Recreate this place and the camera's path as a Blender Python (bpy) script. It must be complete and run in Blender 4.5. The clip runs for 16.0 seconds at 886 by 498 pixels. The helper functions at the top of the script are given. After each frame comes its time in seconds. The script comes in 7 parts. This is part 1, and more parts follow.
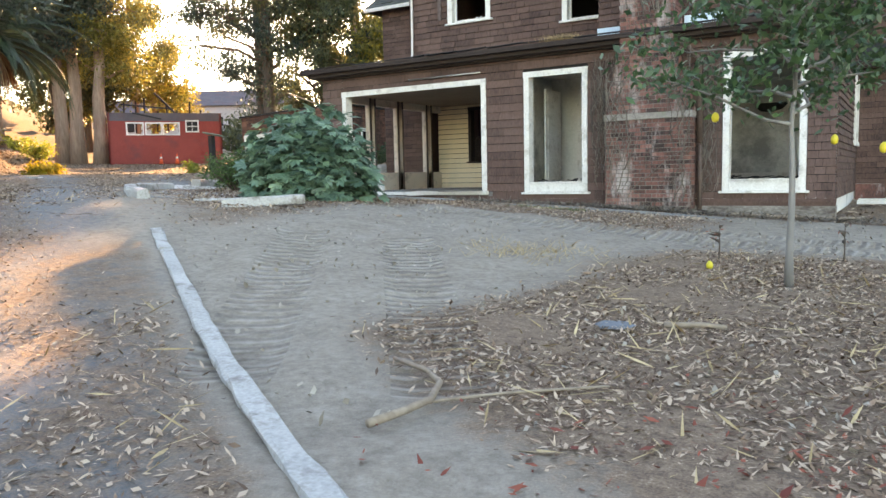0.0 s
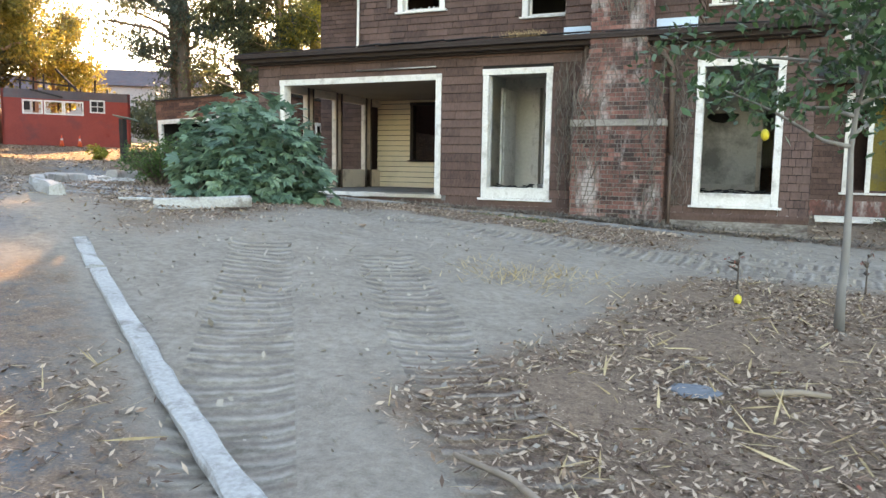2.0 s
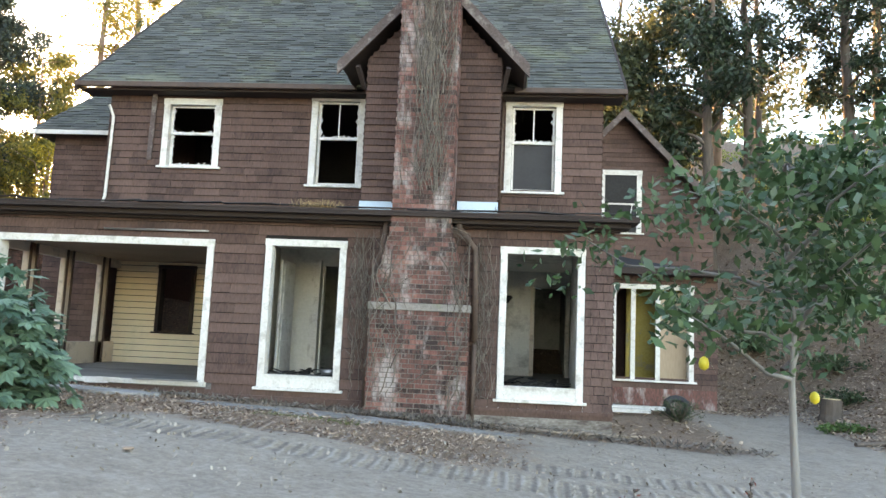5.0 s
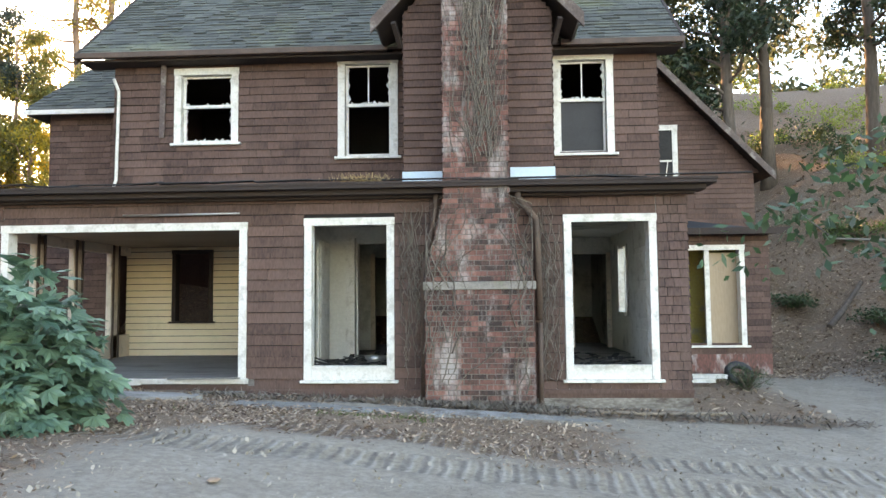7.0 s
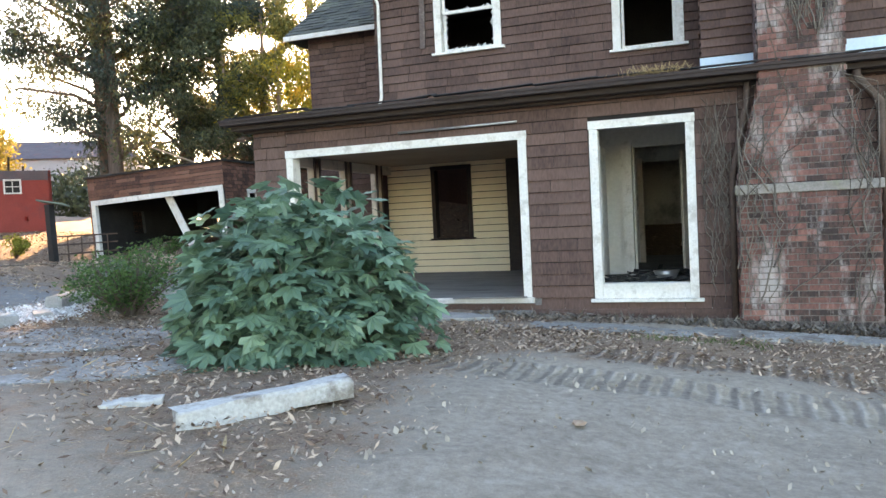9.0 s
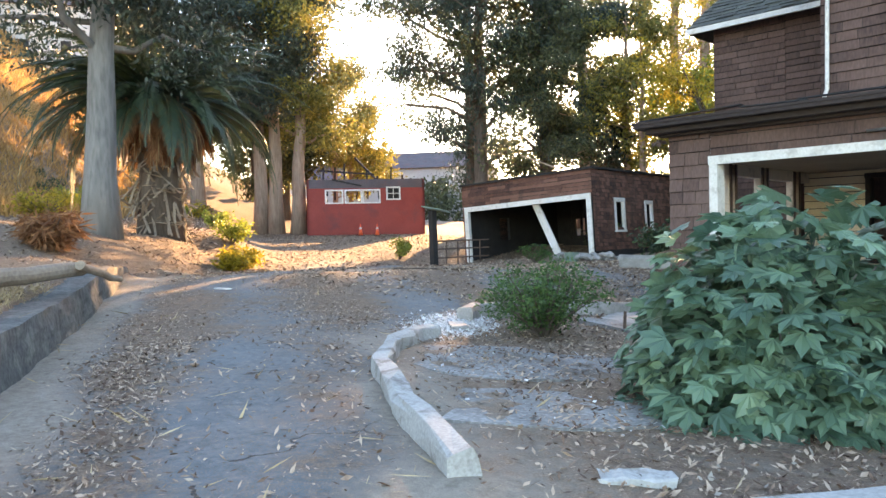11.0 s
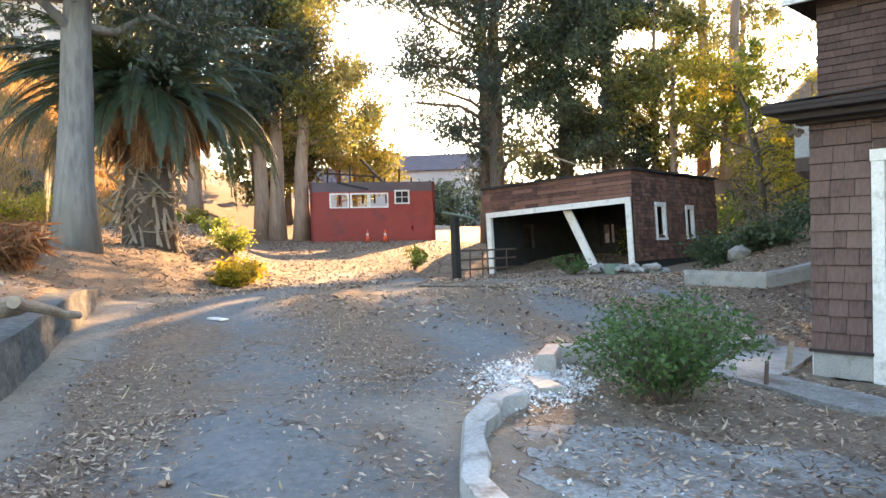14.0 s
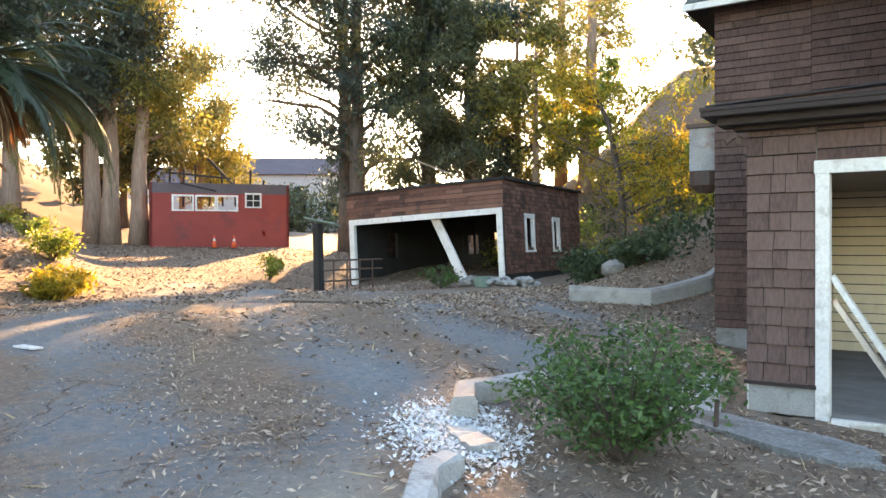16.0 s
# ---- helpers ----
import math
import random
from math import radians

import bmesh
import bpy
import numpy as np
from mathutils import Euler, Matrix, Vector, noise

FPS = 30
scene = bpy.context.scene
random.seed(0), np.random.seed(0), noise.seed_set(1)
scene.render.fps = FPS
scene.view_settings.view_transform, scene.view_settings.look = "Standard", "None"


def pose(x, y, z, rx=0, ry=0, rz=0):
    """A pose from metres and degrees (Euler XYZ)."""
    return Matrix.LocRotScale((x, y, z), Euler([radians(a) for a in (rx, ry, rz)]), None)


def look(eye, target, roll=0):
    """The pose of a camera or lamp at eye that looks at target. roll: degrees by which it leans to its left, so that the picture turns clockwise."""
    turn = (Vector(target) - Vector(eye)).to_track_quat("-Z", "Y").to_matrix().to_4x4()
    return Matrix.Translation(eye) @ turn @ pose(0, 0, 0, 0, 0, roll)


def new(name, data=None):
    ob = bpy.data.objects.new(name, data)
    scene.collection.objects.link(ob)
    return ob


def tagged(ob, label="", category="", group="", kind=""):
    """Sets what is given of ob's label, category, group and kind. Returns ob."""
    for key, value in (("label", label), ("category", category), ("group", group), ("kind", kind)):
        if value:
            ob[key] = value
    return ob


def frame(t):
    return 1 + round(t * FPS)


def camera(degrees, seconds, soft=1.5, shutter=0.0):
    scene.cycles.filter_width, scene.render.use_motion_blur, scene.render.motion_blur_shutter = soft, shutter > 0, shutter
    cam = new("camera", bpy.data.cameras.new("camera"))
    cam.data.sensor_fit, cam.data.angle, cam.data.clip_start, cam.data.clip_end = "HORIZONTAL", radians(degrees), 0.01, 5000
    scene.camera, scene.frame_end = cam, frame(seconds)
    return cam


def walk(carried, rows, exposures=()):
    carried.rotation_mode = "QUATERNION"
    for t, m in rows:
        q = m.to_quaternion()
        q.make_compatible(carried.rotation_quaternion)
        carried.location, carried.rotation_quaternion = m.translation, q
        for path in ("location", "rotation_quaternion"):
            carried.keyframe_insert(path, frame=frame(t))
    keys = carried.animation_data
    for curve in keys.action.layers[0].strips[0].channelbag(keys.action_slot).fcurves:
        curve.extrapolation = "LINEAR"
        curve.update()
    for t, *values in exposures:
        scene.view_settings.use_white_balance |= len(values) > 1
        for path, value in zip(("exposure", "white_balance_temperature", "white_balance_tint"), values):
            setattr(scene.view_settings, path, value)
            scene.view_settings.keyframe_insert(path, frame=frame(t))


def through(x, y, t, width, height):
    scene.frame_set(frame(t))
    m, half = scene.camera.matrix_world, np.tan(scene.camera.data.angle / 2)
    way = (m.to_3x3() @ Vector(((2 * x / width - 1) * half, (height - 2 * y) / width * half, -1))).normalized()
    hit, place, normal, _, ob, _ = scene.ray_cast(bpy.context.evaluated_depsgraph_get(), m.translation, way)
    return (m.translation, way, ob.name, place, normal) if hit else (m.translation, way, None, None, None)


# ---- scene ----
cam = camera(61.6, 16.0)
EXPOSURES = [(0.0, 2.95, 9000, 17), (1.5, 2.95, 9000, 17), (3.0, 3.1, 8800, 17), (8.0, 3.15, 8700, 18), (9.5, 2.95, 7900, 16), (12.5, 2.95, 7700, 14), (16.0, 3.0, 8000, 14)]
PATH = [
    (0, (-0.049, 0.535, 1.082), (-1.104, 2.223, 0.886), -1.2),
    (0.5, (-0.357, 0.704, 1.118), (-1.476, 2.348, 0.91), -0.2),
    (1, (-0.65, 0.901, 1.189), (-1.827, 2.502, 0.965), 0.3),
    (1.5, (-1.007, 1.014, 1.207), (-2.055, 2.705, 0.992), 1.9),
    (2, (-1.306, 1.177, 1.241), (-2.151, 2.977, 1.028), 1.0),
    (2.5, (-1.582, 1.457, 1.326), (-2.215, 3.338, 1.076), -0.9),
    (3, (-1.919, 1.564, 1.367), (-2.334, 3.511, 1.174), 1.8),
    (3.5, (-2.192, 1.765, 1.456), (-2.478, 3.745, 1.437), 2.2),
    (4, (-2.42, 2.06, 1.517), (-2.622, 4.045, 1.655), 0.4),
    (4.5, (-2.635, 2.318, 1.603), (-2.798, 4.299, 1.819), 2.4),
    (4.7, (-2.728, 2.403, 1.62), (-2.889, 4.382, 1.86), 2.6),
    (6.8, (-3.941, 3.448, 1.886), (-4.114, 5.435, 2.029), -0.2),
    (7, (-4.087, 3.498, 1.881), (-4.204, 5.49, 2.022), -0.5),
    (7.5, (-4.341, 3.789, 1.943), (-4.443, 5.783, 2.043), -2.6),
    (8, (-4.623, 3.95, 1.905), (-4.768, 5.944, 1.96), -1.4),
    (8.5, (-5.003, 4.047, 1.935), (-5.309, 6.023, 1.914), 0.2),
    (9, (-5.329, 4.279, 1.951), (-6.009, 6.158, 1.866), -2.8),
    (9.5, (-5.666, 4.389, 1.953), (-6.767, 6.055, 1.842), -1.0),
    (10, (-6.195, 4.445, 2.01), (-7.505, 5.953, 1.918), 0.6),
    (10.2, (-6.347, 4.495, 2.023), (-7.692, 5.973, 1.944), 0.0),
    (12.3, (-8.173, 5.491, 2.227), (-9.635, 6.855, 2.219), -1.5),
    (12.5, (-8.314, 5.587, 2.233), (-9.777, 6.95, 2.227), -2.0),
    (13, (-8.682, 5.696, 2.184), (-10.104, 7.101, 2.136), 1.2),
    (13.5, (-9.108, 5.904, 2.24), (-10.508, 7.332, 2.213), 2.1),
    (14, (-9.431, 6.176, 2.297), (-10.846, 7.589, 2.271), -1.2),
    (14.5, (-9.812, 6.351, 2.296), (-11.242, 7.749, 2.263), -1.3),
    (15, (-10.155, 6.519, 2.328), (-11.494, 8.005, 2.331), -1.3),
    (15.5, (-10.463, 6.85, 2.371), (-11.665, 8.448, 2.381), -2.3),
    (16, (-10.817, 7.018, 2.344), (-11.918, 8.688, 2.335), -0.1),
]
walk(cam, [(t, look(eye, target, roll)) for t, eye, target, roll in PATH], exposures=EXPOSURES)

# ---- light and world ----
SUN = Vector((-0.516, 0.818, 0.266)).normalized()
world = bpy.data.worlds.new("sky")
scene.world = world
world.use_nodes = True
wn = world.node_tree
sky = wn.nodes.new("ShaderNodeTexSky")
sky.sky_type, sky.sun_disc = "NISHITA", False
sky.sun_elevation, sky.sun_rotation = math.asin(SUN.z), math.atan2(SUN.x, SUN.y)
sky.air_density, sky.dust_density, sky.ozone_density = 1.0, 0.35, 1.5
wn.nodes["Background"].inputs["Strength"].default_value = 0.15
wn.links.new(sky.outputs[0], wn.nodes["Background"].inputs["Color"])
sun_data = bpy.data.lights.new("sun", "SUN")
sun_data.energy, sun_data.angle, sun_data.color = 5.0, radians(0.6), (1.0, 0.62, 0.32)
sun = new("sun", sun_data)
sun.matrix_world = look(SUN * 50, (0, 0, 0))

# ---- mesh building ----
R = random.Random(7)
RS = np.random.RandomState(5)


class Mesh:
    """Collects vertices and faces of one part."""

    def __init__(self):
        self.v, self.f = [], []

    def quad(self, a, b, c, d):
        n = len(self.v)
        self.v += [tuple(a), tuple(b), tuple(c), tuple(d)]
        self.f.append((n, n + 1, n + 2, n + 3))

    def hexa(self, p):
        n = len(self.v)
        self.v += [tuple(q) for q in p]
        for f in ((3, 2, 1, 0), (4, 5, 6, 7), (0, 1, 5, 4), (1, 2, 6, 5), (2, 3, 7, 6), (3, 0, 4, 7)):
            self.f.append(tuple(n + i for i in f))
        return self

    def box(self, x0, x1, y0, y1, z0, z1):
        return self.hexa([(x0, y0, z0), (x1, y0, z0), (x1, y1, z0), (x0, y1, z0),
                          (x0, y0, z1), (x1, y0, z1), (x1, y1, z1), (x0, y1, z1)])

    def beam(self, a, b, w, h, up=(0, 0, 1)):
        a, b = Vector(a), Vector(b)
        d = (b - a).normalized()
        s = d.cross(Vector(up))
        s = (s if s.length > 1e-4 else Vector((1, 0, 0))).normalized() * (w / 2)
        t = s.cross(d).normalized() * (h / 2)
        return self.hexa([a - s - t, a + s - t, a + s + t, a - s + t, b - s - t, b + s - t, b + s + t, b - s + t])

    def tube(self, pts, radii, sides=7, cap=True):
        pts = [Vector(p) for p in pts]
        base = len(self.v)
        for i, p in enumerate(pts):
            d = (pts[min(i + 1, len(pts) - 1)] - pts[max(i - 1, 0)])
            d = d.normalized() if d.length > 1e-9 else Vector((0, 0, 1))
            s = d.cross(Vector((0.31, 0.2, 0.93)) if abs(d.z) < 0.9 else Vector((1, 0, 0))).normalized()
            t = d.cross(s)
            for k in range(sides):
                a = 2 * math.pi * k / sides
                self.v.append(tuple(p + (s * math.cos(a) + t * math.sin(a)) * radii[i]))
        for i in range(len(pts) - 1):
            for k in range(sides):
                a, b = base + i * sides + k, base + i * sides + (k + 1) % sides
                self.f.append((a, b, b + sides, a + sides))
        if cap:
            self.f.append(tuple(base + k for k in reversed(range(sides))))
            self.f.append(tuple(base + (len(pts) - 1) * sides + k for k in range(sides)))
        return self

    def rock(self, c, r, seed, squash=0.6):
        bm = bmesh.new()
        bmesh.ops.create_icosphere(bm, subdivisions=1, radius=1)
        n = len(self.v)
        q = random.Random(seed)
        k = [q.uniform(0.65, 1.25) for _ in bm.verts]
        for i, v in enumerate(bm.verts):
            self.v.append((c[0] + v.co.x * r * k[i], c[1] + v.co.y * r * k[i], c[2] + v.co.z * r * k[i] * squash))
        for f in bm.faces:
            self.f.append(tuple(n + v.index for v in f.verts))
        bm.free()
        return self

    def data(self, name, mat, smooth=False):
        me = bpy.data.meshes.new(name)
        me.from_pydata(self.v, [], self.f)
        me.materials.append(mat)
        if smooth:
            me.shade_smooth()
        me.update()
        return me


def part(name, mb, mat, parent=None, label="", smooth=False, bevel=0.0):
    ob = new(name, mb.data(name, mat, smooth))
    if bevel:
        m = ob.modifiers.new("edge", "BEVEL")
        m.width, m.segments, m.limit_method = bevel, 2, "ANGLE"
    if parent is not None:
        ob.parent = parent
    return tagged(ob, label)


def thing(name, label, category, at=(0, 0, 0), group="", kind=""):
    ob = new(name)
    ob.location = at
    return tagged(ob, label, category, group, kind)


# ---- materials ----
def material(name, ramp, scale=6.0, rough=0.85, bump=0.3, fine=60.0, metal=0.0, stretch=(1, 1, 1), island=0.0, spot=None, spot_amount=0.4, spot_scale=1.5, per_object=0.0, bump_size=0.01):
    """A surface with colour from coarse and fine noise, spots of wear, and fine relief."""
    m = bpy.data.materials.new(name)
    m.use_nodes = True
    nt = m.node_tree
    N, L = nt.nodes, nt.links
    bsdf = N["Principled BSDF"]
    tc = N.new("ShaderNodeTexCoord")
    mp = N.new("ShaderNodeMapping")
    mp.inputs["Scale"].default_value = stretch
    geo = N.new("ShaderNodeNewGeometry")
    L.new(geo.outputs["Position"], mp.inputs["Vector"])
    n1 = N.new("ShaderNodeTexNoise")
    n1.inputs["Scale"].default_value, n1.inputs["Detail"].default_value = scale, 6
    n1.inputs["Roughness"].default_value = 0.65
    n2 = N.new("ShaderNodeTexNoise")
    n2.inputs["Scale"].default_value, n2.inputs["Detail"].default_value = fine, 4
    for n in (n1, n2):
        L.new(mp.outputs[0], n.inputs["Vector"])
    mix = N.new("ShaderNodeMath")
    mix.operation = "MULTIPLY_ADD"
    L.new(n2.outputs[0], mix.inputs[0])
    mix.inputs[1].default_value = 0.5
    half = N.new("ShaderNodeMath")
    half.operation = "MULTIPLY"
    L.new(n1.outputs[0], half.inputs[0])
    half.inputs[1].default_value = 0.5
    L.new(half.outputs[0], mix.inputs[2])
    fac = mix.outputs[0]
    for amount, source in ((island, geo.outputs["Random Per Island"]), (per_object, None)):
        if amount:
            if source is None:
                source = N.new("ShaderNodeObjectInfo").outputs["Random"]
            a = N.new("ShaderNodeMath")
            a.operation = "MULTIPLY_ADD"
            sub = N.new("ShaderNodeMath")
            sub.operation = "SUBTRACT"
            L.new(source, sub.inputs[0])
            sub.inputs[1].default_value = 0.5
            L.new(sub.outputs[0], a.inputs[0])
            a.inputs[1].default_value = amount
            L.new(fac, a.inputs[2])
            fac = a.outputs[0]
    cr = N.new("ShaderNodeValToRGB")
    e = cr.color_ramp.elements
    lo, hi = 0.3, 0.7
    e[0].position, e[0].color = lo, (*ramp[0], 1)
    e[1].position, e[1].color = hi, (*ramp[-1], 1)
    for i, c in enumerate(ramp[1:-1]):
        k = e.new(lo + (hi - lo) * (i + 1) / (len(ramp) - 1))
        k.color = (*c, 1)
    L.new(fac, cr.inputs[0])
    col = cr.outputs[0]
    if spot:
        n3 = N.new("ShaderNodeTexNoise")
        n3.inputs["Scale"].default_value, n3.inputs["Detail"].default_value = spot_scale, 8
        n3.inputs["Roughness"].default_value = 0.7
        L.new(mp.outputs[0], n3.inputs["Vector"])
        r3 = N.new("ShaderNodeMapRange")
        r3.inputs["From Min"].default_value, r3.inputs["From Max"].default_value = 0.52, 0.66
        r3.inputs["To Max"].default_value = spot_amount
        L.new(n3.outputs[0], r3.inputs["Value"])
        mx = N.new("ShaderNodeMix")
        mx.data_type = "RGBA"
        L.new(r3.outputs[0], mx.inputs["Factor"])
        L.new(col, mx.inputs[6])
        mx.inputs[7].default_value = (*spot, 1)
        col = mx.outputs[2]
    L.new(col, bsdf.inputs["Base Color"])
    bsdf.inputs["Roughness"].default_value, bsdf.inputs["Metallic"].default_value = rough, metal
    if bump:
        b = N.new("ShaderNodeBump")
        b.inputs["Strength"].default_value, b.inputs["Distance"].default_value = bump, bump_size
        L.new(mix.outputs[0], b.inputs["Height"])
        L.new(b.outputs[0], bsdf.inputs["Normal"])
    return m


def leaf_material(name, dark, light, through=0.45, rough=0.5):
    """Leaves: varied leaf by leaf, part of the light passes through."""
    m = bpy.data.materials.new(name)
    m.use_nodes = True
    nt = m.node_tree
    N, L = nt.nodes, nt.links
    geo = N.new("ShaderNodeNewGeometry")
    cr = N.new("ShaderNodeValToRGB")
    cr.color_ramp.elements[0].color, cr.color_ramp.elements[1].color = (*dark, 1), (*light, 1)
    L.new(geo.outputs["Random Per Island"], cr.inputs[0])
    bsdf = N["Principled BSDF"]
    bsdf.inputs["Roughness"].default_value = rough
    L.new(cr.outputs[0], bsdf.inputs["Base Color"])
    tr = N.new("ShaderNodeBsdfTranslucent")
    L.new(cr.outputs[0], tr.inputs["Color"])
    mx = N.new("ShaderNodeMixShader")
    mx.inputs[0].default_value = through
    L.new(bsdf.outputs[0], mx.inputs[1])
    L.new(tr.outputs[0], mx.inputs[2])
    L.new(mx.outputs[0], N["Material Output"].inputs["Surface"])
    return m


M_SHINGLE = material("brown_shingle", [(0.05, 0.029, 0.025), (0.10, 0.058, 0.048), (0.145, 0.088, 0.072)], 1.3, 0.9, 0.5, 40, stretch=(1, 1, 0.25), island=0.22, spot=(0.13, 0.085, 0.07), spot_amount=0.35, per_object=0.0)
M_SHINGLE_P = material("brown_shingle_piece", [(0.055, 0.034, 0.03), (0.11, 0.066, 0.056), (0.15, 0.095, 0.08)], 1.3, 0.9, 0.5, 40, stretch=(1, 1, 0.25), spot=(0.16, 0.11, 0.09), spot_amount=0.35, per_object=0.2)
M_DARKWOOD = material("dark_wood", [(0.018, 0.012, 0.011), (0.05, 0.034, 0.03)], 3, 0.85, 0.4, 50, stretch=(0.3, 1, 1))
M_WHITE = material("white_paint", [(0.56, 0.54, 0.50), (0.80, 0.79, 0.76)], 2.0, 0.6, 0.2, 30, spot=(0.30, 0.27, 0.23), spot_amount=0.55, spot_scale=5)
M_YELLOW = material("yellow_siding", [(0.74, 0.60, 0.42), (0.85, 0.73, 0.55)], 1.5, 0.7, 0.2, 40, island=0.15, spot=(0.42, 0.36, 0.24), spot_amount=0.3)
M_CREAM = material("cream_trim", [(0.60, 0.51, 0.42), (0.76, 0.67, 0.58)], 2, 0.7, 0.2, 40, spot=(0.12, 0.08, 0.06), spot_amount=0.5, spot_scale=4)
M_PLASTER = material("plaster", [(0.62, 0.61, 0.57), (0.80, 0.79, 0.75)], 0.8, 0.9, 0.2, 20, spot=(0.16, 0.15, 0.14), spot_amount=0.7, spot_scale=0.7)
# Shade between shingle courses, put into a near-black colour.
M_LAPSHADE = material("lap_shade_sheet", [(0.008, 0.006, 0.006), (0.02, 0.015, 0.014)], 4, 0.9, 0.3, 40)
M_FLOOR = material("porch_floor", [(0.13, 0.125, 0.12), (0.26, 0.25, 0.24)], 2, 0.8, 0.3, 30, stretch=(0.4, 1.5, 1), spot=(0.06, 0.05, 0.045), spot_amount=0.6)
M_ROOF = material("roof_shingle", [(0.045, 0.05, 0.048), (0.078, 0.086, 0.08), (0.115, 0.123, 0.11)], 1.2, 0.95, 0.6, 45, island=0.22, spot=(0.16, 0.175, 0.12), spot_amount=0.7, spot_scale=0.7)
M_TAR = material("tar_roof", [(0.012, 0.014, 0.018), (0.03, 0.033, 0.04)], 1.5, 0.7, 0.4, 40)
M_BRICK = material("brick", [(0.04, 0.027, 0.025), (0.105, 0.055, 0.047), (0.18, 0.078, 0.064), (0.26, 0.125, 0.10)], 0.9, 0.9, 0.7, 30, stretch=(1.3, 1, 0.45), island=0.34, spot=(0.50, 0.46, 0.44), spot_amount=0.75, spot_scale=2.2)
M_BRICK_P = material("brick_piece", [(0.04, 0.027, 0.025), (0.105, 0.055, 0.047), (0.18, 0.078, 0.064), (0.26, 0.125, 0.10)], 0.9, 0.9, 0.7, 30, stretch=(1.3, 1, 0.45), per_object=0.34, spot=(0.50, 0.46, 0.44), spot_amount=0.75, spot_scale=2.2)
M_MORTAR = material("mortar", [(0.09, 0.075, 0.065), (0.26, 0.235, 0.215)], 1.4, 0.95, 0.5, 40, spot=(0.06, 0.05, 0.04), spot_amount=0.6)
M_CONCRETE = material("concrete", [(0.22, 0.215, 0.205), (0.42, 0.41, 0.39)], 2.5, 0.95, 0.6, 50, spot=(0.13, 0.12, 0.105), spot_amount=0.7, spot_scale=2.2)
M_CURB = material("painted_curb", [(0.25, 0.25, 0.24), (0.50, 0.50, 0.48)], 2.2, 0.9, 0.8, 40, spot=(0.15, 0.13, 0.11), spot_amount=0.9, spot_scale=3.5)
M_PAD = material("dusty_concrete", [(0.12, 0.115, 0.11), (0.22, 0.215, 0.205), (0.42, 0.42, 0.41)], 0.9, 0.95, 0.8, 30, spot=(0.11, 0.08, 0.058), spot_amount=0.95, spot_scale=1.7)
M_FOUND = material("stained_foundation", [(0.10, 0.085, 0.075), (0.20, 0.18, 0.16), (0.36, 0.34, 0.31)], 1.6, 0.95, 0.8, 25, stretch=(0.6, 1, 1.4), spot=(0.07, 0.05, 0.042), spot_amount=0.9, spot_scale=2.5)
M_STONE = material("wall_stone", [(0.03, 0.035, 0.036), (0.075, 0.08, 0.08), (0.15, 0.155, 0.15)], 2.6, 0.95, 1.0, 18, spot=(0.22, 0.22, 0.20), spot_amount=0.5, spot_scale=3, bump_size=0.03)
M_RED = material("red_stucco", [(0.20, 0.035, 0.03), (0.36, 0.07, 0.055)], 0.6, 0.9, 0.3, 30, spot=(0.12, 0.05, 0.055), spot_amount=0.6, spot_scale=0.5)
M_GREYSTUCCO = material("grey_stucco", [(0.06, 0.055, 0.065), (0.15, 0.12, 0.13)], 0.9, 0.9, 0.3, 30, spot=(0.2, 0.06, 0.05), spot_amount=0.3, spot_scale=0.8)
M_GARAGE = material("garage_siding", [(0.05, 0.025, 0.02), (0.14, 0.065, 0.045), (0.20, 0.10, 0.07)], 1.2, 0.9, 0.5, 40, stretch=(1, 1, 0.3), island=0.35, spot=(0.03, 0.022, 0.02), spot_amount=0.6)
# Charred wood; also the black put in for unlit rooms behind windows.
M_CHAR_SHADE = material("charred_wood_and_shade", [(0.006, 0.006, 0.007), (0.035, 0.034, 0.034)], 2, 0.8, 0.6, 30)
M_BARK = material("bark", [(0.05, 0.04, 0.034), (0.16, 0.125, 0.10)], 1.6, 0.95, 1.0, 14, stretch=(1, 1, 0.22), bump_size=0.05)
M_GREYBARK = material("grey_bark", [(0.10, 0.098, 0.095), (0.28, 0.265, 0.25)], 1.6, 0.95, 1.0, 12, stretch=(1, 1, 0.2), bump_size=0.05, spot=(0.05, 0.045, 0.04), spot_amount=0.7)
M_EUCBARK = material("pale_bark", [(0.16, 0.10, 0.075), (0.40, 0.29, 0.22)], 0.9, 0.9, 0.6, 10, stretch=(1, 1, 0.15), bump_size=0.03)
M_LOG = material("cut_log", [(0.16, 0.12, 0.09), (0.36, 0.29, 0.22)], 3, 0.9, 0.8, 20, stretch=(0.4, 1, 1), bump_size=0.02)
M_VINE = material("dry_vine", [(0.06, 0.048, 0.04), (0.22, 0.19, 0.16)], 6, 0.95, 0.4, 60, island=0.3)
M_CHIP = material("leaf_litter", [(0.10, 0.06, 0.042), (0.25, 0.16, 0.105), (0.48, 0.36, 0.265)], 1.0, 0.9, 0.0, 20, island=0.75)
M_DRYLEAF = material("dry_leaf", [(0.12, 0.075, 0.05), (0.30, 0.20, 0.135), (0.50, 0.385, 0.28)], 1.0, 0.9, 0.0, 20, island=0.8)
M_GRAVELW = material("white_chips", [(0.5, 0.5, 0.5), (0.8, 0.8, 0.79)], 3, 0.9, 0.0, 20, island=0.5)
M_STRAW = material("dry_grass", [(0.30, 0.21, 0.10), (0.55, 0.42, 0.24)], 3, 0.9, 0.0, 20, island=0.4)
